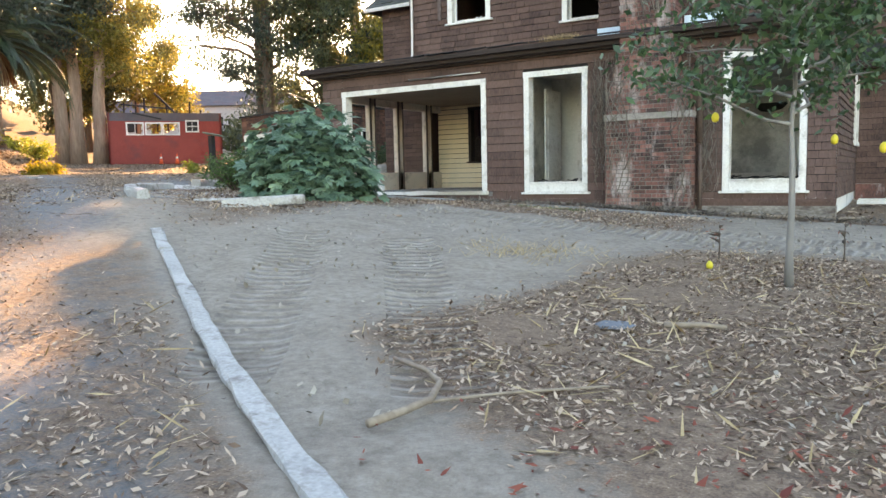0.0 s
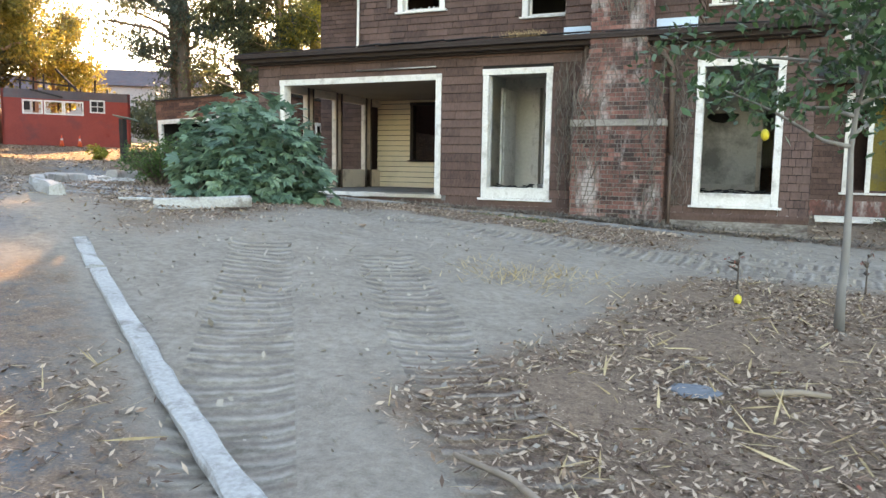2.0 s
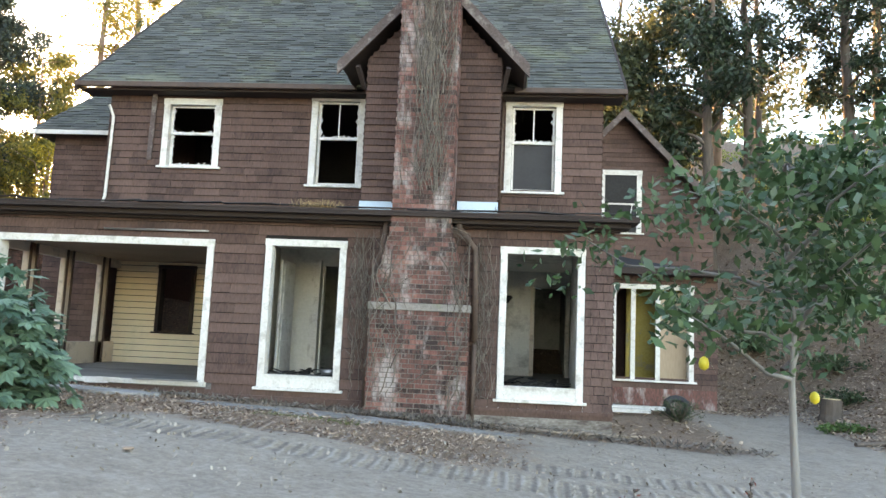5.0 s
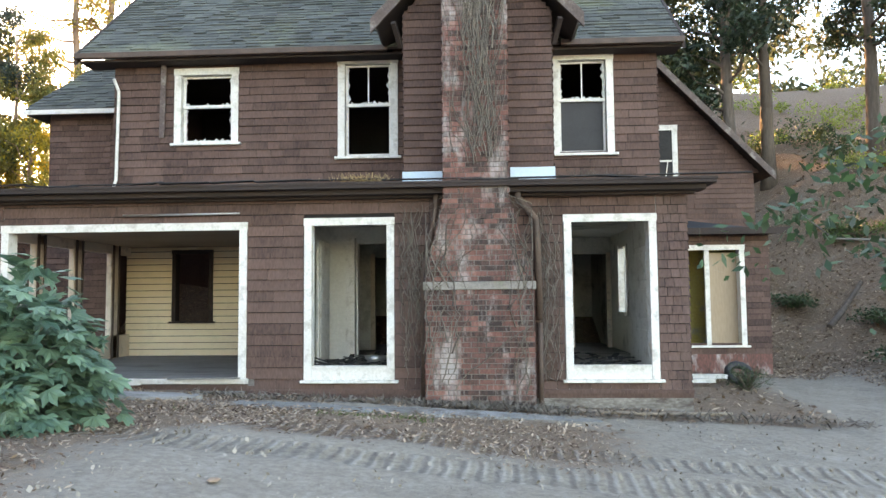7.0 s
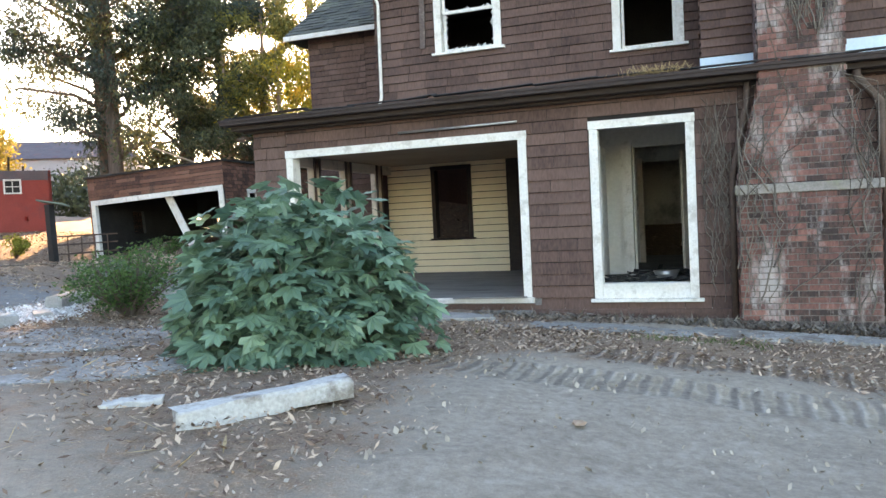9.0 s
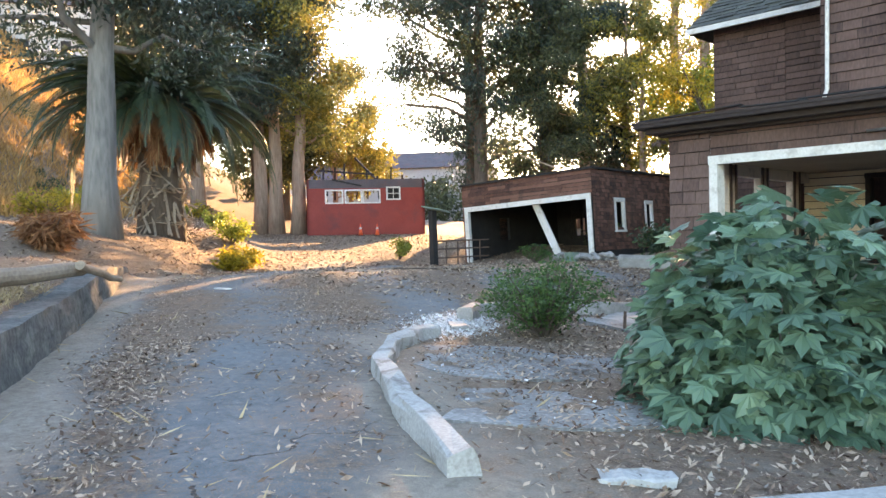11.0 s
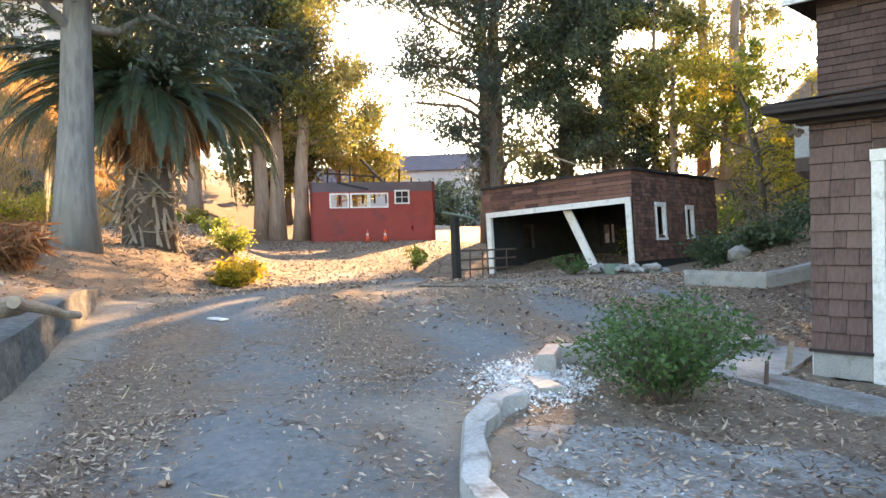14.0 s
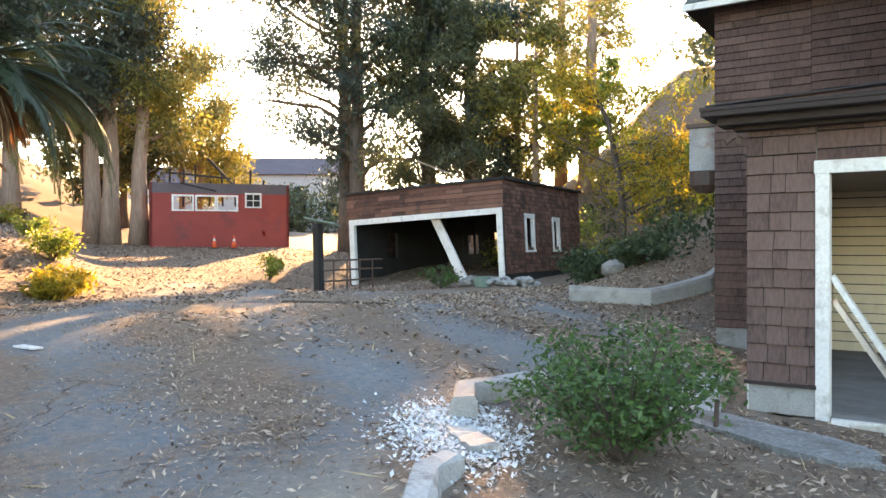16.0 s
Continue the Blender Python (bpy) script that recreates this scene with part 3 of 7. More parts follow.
def roof_plane(parent, a, b, c, d, mat, e=0.14, thick=0.05, seed=3, under=None):
    """A roof from eave a-b up to ridge d-c: a deck and lapped courses of shingles."""
    a, b, c, d = (Vector(p) for p in (a, b, c, d))
    n = (b - a).cross(d - a).normalized()
    deck = Mesh()
    deck.hexa([a - n * thick, b - n * thick, c - n * thick, d - n * thick, a, b, c, d])
    ob = part("roof", deck, under or M_DARKWOOD, parent)
    q = random.Random(seed)
    mb = Mesh()
    rows = int((d - a).length / e)
    for r in range(rows):
        t0, t1 = r / rows, min((r + 1.15) / rows, 1)
        l0, l1 = a.lerp(d, t0), a.lerp(d, t1)
        r0, r1 = b.lerp(c, t0), b.lerp(c, t1)
        wid = (r0 - l0).length
        s = -q.uniform(0, 0.25)
        while s < wid:
            w = q.uniform(0.2, 0.36)
            k0, k1 = max(s, 0) / wid, min(s + w - 0.006, wid) / wid
            if k1 > k0:
                lift = n * q.uniform(0.012, 0.042)
                dn = (l0 - l1).normalized() * q.uniform(-0.012, 0.012)
                mb.hexa([l0.lerp(r0, k0) + dn, l0.lerp(r0, k1) + dn, l1.lerp(r1, k1), l1.lerp(r1, k0),
                         l0.lerp(r0, k0) + lift + dn, l0.lerp(r0, k1) + lift + dn, l1.lerp(r1, k1) + n * 0.006, l1.lerp(r1, k0) + n * 0.006])
            s += w
    tagged(part("roof_shingles", mb, mat, ob), kind="stuff")
    return ob


def casing(parent, x0, x1, z0, z1, y, t=0.13, sill=True, apron=0.0, mat=None, depth=0.05, out=0.035, name="window"):
    """A cased opening in a wall that faces -y: head, two jambs, a sill."""
    mat = mat or M_WHITE
    w = part(name, Mesh().box(x0 - 0.01, x1 + 0.01, y - out - 0.004, y + depth, z1 - t, z1), mat, parent, "weathered white painted casing")
    part("jamb", Mesh().box(x0, x0 + t, y - out, y + depth, z0 + 0.045, z1 - t - 0.002), mat, w, bevel=0.004)
    part("jamb", Mesh().box(x1 - t, x1, y - out, y + depth, z0 + 0.045, z1 - t - 0.002), mat, w, bevel=0.004)
    if sill:
        part("sill", Mesh().box(x0 - 0.05, x1 + 0.06, y - out - 0.05, y + depth + 0.05, z0, z0 + 0.043), mat, w, bevel=0.006)
    if apron:
        part("apron", Mesh().box(x0 + t + 0.002, x1 - t - 0.002, y - out + 0.012, y + depth, z0 + 0.046, z0 + apron), mat, w)
        part("inner_sill", Mesh().box(x0 + t + 0.003, x1 - t - 0.003, y - out - 0.01, y + depth + 0.08, z0 + apron + 0.002, z0 + apron + 0.035), mat, w)
    # deep inner linings
    part("lining", Mesh().box(x0 + t - 0.03, x0 + t - 0.005, y + depth + 0.002, y + 0.2, z0 + 0.06, z1 - t), mat, w)
    part("lining", Mesh().box(x1 - t + 0.005, x1 - t + 0.03, y + depth + 0.002, y + 0.2, z0 + 0.06, z1 - t), mat, w)
    return w


def sash(parent, x0, x1, z0, z1, y, muntin=False, seed=0, shards=True):
    s = part("sash", Mesh().box(x0, x1, y, y + 0.035, z0, z0 + 0.05), M_WHITE, parent)
    part("rail", Mesh().box(x0, x1, y, y + 0.035, z1 - 0.035, z1), M_WHITE, parent)
    part("stile", Mesh().box(x0, x0 + 0.04, y + 0.001, y + 0.034, z0 + 0.051, z1 - 0.036), M_WHITE, parent)
    part("stile", Mesh().box(x1 - 0.04, x1, y + 0.001, y + 0.034, z0 + 0.051, z1 - 0.036), M_WHITE, parent)
    if muntin:
        part("muntin", Mesh().box((x0 + x1) / 2 - 0.012, (x0 + x1) / 2 + 0.012, y + 0.002, y + 0.03, z0 + 0.051, z1 - 0.036), M_WHITE, parent)
    if shards:
        q = random.Random(seed)
        mb = Mesh()
        lo, hi = z0 + 0.05, z1 - 0.035
        for side in (0, 1):
            xa, sg = (x0 + 0.04, 1) if side == 0 else (x1 - 0.04, -1)
            z = lo
            while z < hi - 0.02:
                h = min(q.uniform(0.05, 0.2), hi - z)
                w = q.uniform(0.0, 0.05)
                n = len(mb.v)
                mb.v += [(xa, y + 0.015, z), (xa + sg * w, y + 0.016, z + h * 0.5), (xa, y + 0.017, z + h)]
                mb.f.append((n, n + 1, n + 2))
                z += h
        x = x0 + 0.05
        while x < x1 - 0.1:
            w = q.uniform(0.03, 0.12)
            n = len(mb.v)
            mb.v += [(x, y + 0.015, lo), (x + w, y + 0.015, lo), (x + w * q.random(), y + 0.015, lo + q.uniform(0, 0.06))]
            mb.f.append((n, n + 1, n + 2))
            x += w
        part("broken_glass", mb, M_GLASSDUST, parent, "dusty broken window glass")


M_GLASSDUST = material("dusty_glass", [(0.35, 0.36, 0.36), (0.5, 0.5, 0.5)], 5, 0.25, 0.0, 30)

# ---- house ----
FY, UY = 14.8, 16.37
XL, XR = -12.35, -1.08
house = thing("house", "abandoned two-storey brown shingled house with empty windows and brick chimney", "house", kind="structure")


def build_house():
    X = Vector((1, 0, 0))
    F = Vector((0, -1, 0))
    front_holes = [(-11.74 - XL, -7.79 - XL, 0.62, 3.13), (-6.9 - XL, -5.5 - XL, 0.70, 3.17), (-2.93 - XL, -1.54 - XL, 0.70, 3.17)]
    mb = Mesh()
    panel(mb, (XL, FY, 0), X, F, XR - XL, 0.56, 3.5, front_holes, 0.14)
    wall = part("wall", mb, M_PLASTER, house)
    mb = Mesh()
    W = XR - XL
    inner = [h for h in front_holes]
    for x0, x1, course, more, seed in ((XL + 0.62, -4.95, 0.168, [], 3), (-4.95, XR - 0.458, 0.1375, [(0, 1.51, 0, 2.1)], 23)):
        shingles((x0, FY, 0), X, F, x1 - x0, 0.56, 3.5, [(a + XL - x0, b + XL - x0, c, d) for a, b, c, d in inner] + more, course, (0.3, 1.0) if seed == 3 else (0.14, 0.4), joined=mb, seed=seed)
    tagged(part("siding", mb, M_SHINGLE, wall), kind="stuff")
    shingles((XL, FY, 0), X, F, 0.618, 1.02, 3.5, [], 0.183, (0.12, 0.26), pieces=(wall, M_SHINGLE_P), seed=4, thick=0.03)
    shingles((XR - 0.455, FY, 0), X, F, 0.455, 0.56, 3.5, [], 0.1375, (0.1, 0.2), pieces=(wall, M_SHINGLE_P), seed=5, thick=0.028)
    # foundation and water table
    part("foundation", Mesh().box(XL + 0.02, XL + 0.62, FY - 0.02, FY + 0.3, 0.2, 1.015), M_CONCRETE, house)
    part("foundation", Mesh().box(-7.7, XR + 0.01, FY - 0.03, FY + 0.3, -0.1, 0.43), M_FOUND, house)
    part("water_table", Mesh().box(-7.75, XR + 0.02, FY - 0.06, FY - 0.001, 0.50, 0.56), M_SHINGLE, house)
    part("skirt_board", Mesh().box(-7.75, XR + 0.015, FY - 0.035, FY - 0.001, 0.432, 0.498), M_SHINGLE, house)
    part("water_table", Mesh().box(XL - 0.02, XL + 0.62, FY - 0.05, FY - 0.001, 0.985, 1.02), M_DARKWOOD, house)
    # openings
    casing(house, -11.74, -7.79, 0.64, 3.135, FY, t=0.12, sill=False, name="porch_opening")
    casing(house, -6.89, -5.5, 0.66, 3.18, FY, t=0.115, apron=0.22)
    casing(house, -2.92, -1.54, 0.66, 3.18, FY, t=0.115, apron=0.22)
    # cornice along the porch roof
    mb = Mesh()
    for y0, y1, z0, z1, dx in ((14.66, 14.82, 3.46, 3.5, 0.1), (14.5, 14.84, 3.5, 3.575, 0.22), (14.36, 14.86, 3.575, 3.625, 0.34), (14.35, 14.5, 3.625, 3.665, 0.35)):
        mb.box(XL - dx, XR + dx, y0, y1, z0, z1)
    part("cornice", mb, M_DARKWOOD, house, bevel=0.006)
    q = random.Random(2)
    mb = Mesh()
    x = XL - 0.3
    while x < XR:
        w = q.uniform(0.5, 1.6)
        mb.beam((x, 14.36 + q.uniform(0, 0.1), 3.68 + q.uniform(0, 0.03)), (x + w, 14.37 + q.uniform(0, 0.1), 3.68 + q.uniform(-0.01, 0.05)), q.uniform(0.05, 0.16), 0.012)
        x += w * q.uniform(0.7, 1.1)
    part("torn_roof_edge", mb, M_TAR, house, "torn strips of tar paper")
    mb = Mesh()
    mb.hexa([(XL - 0.34, 14.5, 3.6), (XR + 0.34, 14.5, 3.6), (XR + 0.34, UY + 0.02, 3.86), (XL - 0.34, UY + 0.02, 3.86),
             (XL - 0.34, 14.5, 3.68), (XR + 0.34, 14.5, 3.68), (XR + 0.34, UY + 0.02, 3.93), (XL - 0.34, UY + 0.02, 3.93)])
    part("porch_roof", mb, M_TAR, house)
    part("porch_roof", Mesh().box(XL - 0.3, -10.78, UY + 0.03, 20.0, 3.5, 3.9), M_TAR, house)
    # porch: floor, ceiling, inner walls
    part("porch_floor", Mesh().box(-12.3, -7.66, FY - 0.02, 20.0, 0.62, 0.72), M_FLOOR, house)
    part("porch_edge", Mesh().box(-11.6, -7.75, FY - 0.09, FY - 0.021, 0.66, 0.735), M_WHITE, house, "peeling white floor edge board")
    part("porch_step", Mesh().box(-11.6, -7.8, FY - 0.16, FY - 0.03, 0.50, 0.55), M_FLOOR, house)
    part("porch_skirt", Mesh().box(-11.6, -7.75, FY - 0.05, FY - 0.022, 0.55, 0.64), M_SHINGLE, house)
    for px in (-8.45, -10.2, -11.5):
        part("porch_post", Mesh().box(px - 0.06, px + 0.06, FY + 0.0, FY + 0.12, 0.1, 0.6), M_DARKWOOD, house)
    q = random.Random(6)
    for k in range(9):
        px = -11.5 + q.uniform(0, 3.2)
        ln = q.uniform(0.3, 1.3)
        pz = q.choice((0.47, 0.57, 0.655, 0.74))
        part("loose_board", Mesh().beam((px, FY - 0.14 - 0.02 * (k % 3), pz), (min(px + ln, -7.8), FY - 0.15 - 0.02 * (k % 4), pz + q.uniform(-0.02, 0.02)), 0.05, 0.022), M_WHITE if k % 3 else M_FLOOR, house)
    part("porch_ceiling", Mesh().box(-12.3, -7.66, FY + 0.15, 20.0, 3.16, 3.22), material("porch_ceiling_paint", [(0.20, 0.14, 0.10), (0.34, 0.26, 0.19)], 1.2, 0.8, 0.2, 30), house)
    mb = Mesh()
    back_holes = [(-11.22 + 12.3, -10.28 + 12.3, 1.46, 3.08)]
    panel(mb, (-12.3, 20.02, 0), X, F, 4.64, 0.7, 3.2, back_holes, 0.12)
    back = part("porch_wall", mb, M_DARKWOOD, house)
    mb = Mesh()
    shingles((-12.3, 20.02, 0), X, F, 2.82, 0.72, 3.16, back_holes, 0.147, (2.0, 4.0), joined=mb, seed=9, thick=0.03, wobble=0.001, lap=-0.014)
    part("yellow_boards", mb, M_YELLOW, back, "yellow lap siding")
    casing(house, -11.22, -10.28, 1.44, 3.10, 20.0, t=0.09, mat=M_DARKWOOD, name="window")
    part("door", Mesh().box(-9.45, -8.5, 19.93, 19.99, 0.74, 2.95), M_DARKWOOD, house, "dark wooden door")
    for y0, y1 in ((16.42, 16.72), (17.68, 18.0), (19.14, 19.5)):
        c = part("porch_column", Mesh().box(-12.32, -12.2, y0, y1, 0.72, 3.16), M_CREAM, house, "cream painted porch column", bevel=0.01)
        part("stop", Mesh().box(-12.199, -12.17, y0 + 0.03, y0 + 0.08, 0.72, 3.16), M_RUST, c)
        part("stop", Mesh().box(-12.199, -12.17, y1 - 0.07, y1 - 0.03, 0.72, 3.16), M_RUST, c)
    part("porch_rail_wall", Mesh().box(-12.33, -12.2, FY + 0.15, 20.0, 0.62, 1.2), M_CREAM, house)
    part("header", Mesh().box(-12.33, -12.2, FY + 0.15, 20.0, 2.98, 3.16), M_CREAM, house)
    # side wall between porch and rooms
    part("partition", Mesh().box(-7.65, -7.5, FY + 0.15, 24.9, 0.62, 3.5), M_PLASTER, house)
    # rooms on the ground floor
    part("room_floor", Mesh().box(-7.5, XR - 0.12, FY + 0.15, 24.9, 0.72, 0.8), M_FLOOR, house)
    part("room_ceiling", Mesh().box(-7.5, XR - 0.12, FY + 0.15, 24.9, 3.34, 3.42), M_PLASTER, house)
    mb = Mesh()
    panel(mb, (-7.5, 17.62, 0), X, F, 3.1, 0.8, 3.34, [(0.95, 2.6, 0.8, 3.0)], 0.12)
    part("partition", mb, M_PLASTER, house)
    part("partition", Mesh().box(-4.4, -4.28, FY + 0.15, 22.3, 0.8, 3.34), M_PLASTER, house)
    mb = Mesh()
    panel(mb, (-7.5, 20.4, 0), X, F, 3.1, 0.8, 3.34, [(0.86, 1.75, 0.8, 2.9)], 0.12)
    panel(mb, (-4.28, 20.9, 0), X, F, 3.06, 0.8, 3.34, [(2.2, 2.95, 0.8, 2.95)], 0.12)
    part("partition", mb, M_PLASTER, house)
    part("partition", Mesh().box(-7.5, XR - 0.12, 24.3, 24.42, 0.8, 3.34), M_PLASTER, house)
    part("baseboard", Mesh().box(-7.48, -6.76, 20.36, 20.397, 0.8, 1.02), M_WHITE, house)
    part("baseboard", Mesh().box(-4.26, -2.2, 20.86, 20.897, 0.8, 1.0), M_WHITE, house)
    for x0, x1, yy in ((-6.74, -6.64, 20.4), (-5.75, -5.65, 20.4), (-2.18, -2.08, 20.9), (-1.33, -1.23, 20.9)):
        part("door_trim", Mesh().box(x0, x1, yy - 0.045, yy - 0.003, 0.8, 2.98), M_CREAM, house)
    part("water_stain", Mesh().tube([(-3.0, 20.897, 2.7), (-3.0, 20.882, 2.72)], [0.38, 0.34], 9), M_CHAR_SHADE, house, "black hole burnt in the plaster")
    for k in range(7):
        part("stair_tread", Mesh().box(-5.5 + 0.24 * k, -5.22 + 0.24 * k, 18.5, 19.4, 0.9 + 0.18 * k, 0.95 + 0.18 * k), M_DARKWOOD, house)
    d = part("door", Mesh().box(-6.98, -6.94, 16.0, 16.85, 0.82, 2.95), M_WHITE, house, "white panelled inner door standing open")
    for z in (0.95, 1.45, 1.95, 2.45):
        part("panel", Mesh().box(-6.939, -6.925, 16.1, 16.75, z, z + 0.4), M_WHITE, d, bevel=0.008)
    part("pilaster", Mesh().box(-6.75, -6.58, 17.4, 17.6, 0.8, 3.1), M_WHITE, house)
    d = part("door", Mesh().hexa([(-5.8, 17.7, 0.82), (-5.76, 17.7, 0.82), (-5.36, 18.4, 0.82), (-5.4, 18.4, 0.82), (-5.8, 17.7, 2.9), (-5.76, 17.7, 2.9), (-5.36, 18.4, 2.9), (-5.4, 18.4, 2.9)]), M_CREAM, house, "cream door ajar")
    d = part("cabinet_wall", Mesh().box(-1.55, -1.38, 15.3, 17.0, 0.8, 3.3), M_WHITE, house)
    for z in (0.95, 1.6, 2.2, 2.75):
        part("panel", Mesh().box(-1.565, -1.551, 15.5, 16.4, z, z + 0.45), M_WHITE, d, bevel=0.008)
    # end walls
    mb = Mesh()
    panel(mb, (XR, FY + 0.14, 0), Vector((0, 1, 0)), Vector((1, 0, 0)), 10, 0.3, 3.5, [(4.0, 5.0, 1.6, 3.0)], 0.12)
    side = part("wall", mb, M_PLASTER, house)
    mb = Mesh()
    shingles((XR, FY, 0), Vector((0, 1, 0)), Vector((1, 0, 0)), 10.1, 0.56, 3.5, [(4.14, 5.14, 1.6, 3.0)], 0.1225, (0.12, 0.3), joined=mb, seed=6)
    tagged(part("siding", mb, M_SHINGLE, side), kind="stuff")
    w = part("side_window", Mesh().box(XR - 0.15, XR + 0.05, 18.9, 19.0, 1.55, 3.05), M_WHITE, house, "white painted side window frame")
    part("jamb", Mesh().box(XR - 0.15, XR + 0.05, 19.9, 20.0, 1.55, 3.05), M_WHITE, w)
    part("muntin", Mesh().box(XR - 0.1, XR - 0.04, 19.4, 19.46, 1.65, 2.95), M_WHITE, w)
    part("sill", Mesh().box(XR - 0.2, XR + 0.08, 19.002, 19.898, 1.55, 1.63), M_WHITE, w)
    # upper storey
    UL, UR = -10.78, -1.1
    UW = UR - UL
    holes = [(-9.6 - UL, -8.52 - UL, 4.74, 6.06), (-6.64 - UL, -5.66 - UL, 4.44, 6.22), (-2.88 - UL, -1.88 - UL, 4.42, 6.2)]
    mb = Mesh()
    panel(mb, (UL, UY, 0), X, F, UW, 3.6, 6.45, holes, 0.14)
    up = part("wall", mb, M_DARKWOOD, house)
    mb = Mesh()
    shingles((UL, UY, 0), X, F, UW, 3.9, 6.4, holes, 0.142, (0.2, 0.7), joined=mb, seed=7)
    tagged(part("siding", mb, M_SHINGLE, up), kind="stuff")
    mb = Mesh()
    panel(mb, (UR, UY + 0.14, 0), Vector((0, 1, 0)), Vector((1, 0, 0)), 8.4, 3.5, 6.3, [], 0.12)
    clipped_gable(mb, (UR, UY, 6.3), (UR, 24.8, 6.3), (UR, 20.55, 10.15), 0.12, (1, 0, 0))
    side = part("wall", mb, M_SHINGLE, house)
    mb = Mesh()
    shingles((UR, UY, 0), Vector((0, 1, 0)), Vector((1, 0, 0)), 8.4, 3.6, 10.0, [], 0.1225, (0.12, 0.4), joined=mb, seed=8, top=lambda z: (0, 8.4) if z < 6.3 else ((z - 6.3) / 3.85 * 4.2, 8.4 - (z - 6.3) / 3.85 * 4.2))
    tagged(part("siding", mb, M_SHINGLE, side), kind="stuff")
    mb = Mesh()
    panel(mb, (UL, UY + 0.14, 0), Vector((0, 1, 0)), Vector((-1, 0, 0)), 8.4, 3.5, 6.3, [], 0.12)
    clipped_gable(mb, (UL, UY, 6.3), (UL, 24.8, 6.3), (UL, 20.55, 10.15), 0.12, (-1, 0, 0))
    part("wall", mb, M_SHINGLE, house)
    # Upper rooms get dark colours in place of the shade inside them.
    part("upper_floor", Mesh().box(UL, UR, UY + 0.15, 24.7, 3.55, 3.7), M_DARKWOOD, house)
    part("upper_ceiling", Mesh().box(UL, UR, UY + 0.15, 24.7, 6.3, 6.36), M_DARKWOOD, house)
    part("upper_partition", Mesh().box(UL, UR, 20.2, 20.3, 3.7, 6.3), M_CHAR_SHADE, house)
    part("wall", Mesh().box(-13.6, XR, 24.8, 24.95, 0.3, 6.3), M_SHINGLE, house)
    for x0, x1, z0, z1, mu, sd in ((-9.66, -8.49, 4.70, 6.11, False, 1), (-6.69, -5.62, 4.40, 6.24, True, 2), (-2.92, -1.85, 4.38, 6.2, True, 3)):
        w = casing(house, x0, x1, z0, z1, UY, t=0.125)
        zm = 5.38 if mu else 5.42
        sash(w, x0 + 0.13, x1 - 0.13, zm - 0.02, z1 - 0.13, UY + 0.06, mu, sd)
        sash(w, x0 + 0.13, x1 - 0.13, z0 + 0.06, zm + 0.02, UY + 0.1, False, sd + 10, shards=sd == 1)
    part("lower_pane", Mesh().box(-2.78, -1.99, UY + 0.115, UY + 0.119, 4.5, 5.36), M_SCREEN, house, "dusty torn insect screen")
    # main roof
    roof_plane(house, (-11.27, 15.98, 6.28), (-0.74, 15.98, 6.28), (-0.74, 20.55, 10.25), (-11.27, 20.55, 10.25), M_ROOF)
    part("roof", Mesh().hexa([(-11.27, 20.55, 10.15), (-0.74, 20.55, 10.15), (-0.74, 25.1, 6.2), (-11.27, 25.1, 6.2), (-11.27, 20.55, 10.25), (-0.74, 20.55, 10.25), (-0.74, 25.1, 6.3), (-11.27, 25.1, 6.3)]), M_ROOF, house)
    mb = Mesh().box(-11.3, -5.75, 15.9, 16.0, 6.2, 6.3).box(-2.78, -0.72, 15.9, 16.0, 6.2, 6.3)
    part("gutter", mb, M_RUST, house, "rusty sagging eaves gutter", bevel=0.01)
    part("eaves_board", Mesh().box(-11.25, -0.76, 16.02, UY + 0.1, 6.16, 6.2), M_DARKWOOD, house)
    for xx in (-11.3, -0.73):
        part("rake_board", Mesh().hexa([(xx - 0.02, 15.95, 6.1), (xx + 0.03, 15.95, 6.1), (xx + 0.03, 20.55, 10.1), (xx - 0.02, 20.55, 10.1), (xx - 0.02, 15.95, 6.29), (xx + 0.03, 15.95, 6.29), (xx + 0.03, 20.55, 10.29), (xx - 0.02, 20.55, 10.29)]), M_DARKWOOD, house)
    # gabled bay behind the chimney
    BL, BR, BY = -5.38, -3.02, 15.12
    mb = Mesh()
    panel(mb, (BL, BY, 0), X, F, BR - BL, 3.7, 6.5, [], 0.1)
    clipped_gable(mb, (BL, BY, 6.5), (BR, BY, 6.5), (-4.2, BY, 7.75), 0.1, (0, -1, 0))
    mb.box(BL, BL + 0.08, BY + 0.1, UY + 1.4, 3.7, 6.6).box(BR - 0.08, BR, BY + 0.1, UY + 1.4, 3.7, 6.6)
    bay = part("bay_wall", mb, M_SHINGLE, house)
    mb = Mesh()
    shingles((BL, BY, 0), X, F, BR - BL, 3.95, 7.6, [], 0.1225, (0.2, 0.6), joined=mb, seed=12, top=lambda z: (0, BR - BL) if z < 6.5 else ((z - 6.5) * 0.944, BR - BL - (z - 6.5) * 0.944))
    for xx, n in ((BL, (-1, 0, 0)), (BR, (1, 0, 0))):
        shingles((xx, BY, 0), Vector((0, 1, 0)), Vector(n), 1.25, 3.9, 6.5, [], 0.1225, (0.2, 0.5), joined=mb, seed=13)
    tagged(part("siding", mb, M_SHINGLE, bay), kind="stuff")
    roof_plane(house, (-5.82, UY + 1.9, 6.28), (-5.82, BY - 0.3, 6.28), (-4.2, BY - 0.3, 8.0), (-4.2, UY + 1.9, 8.0), M_ROOF, seed=21)
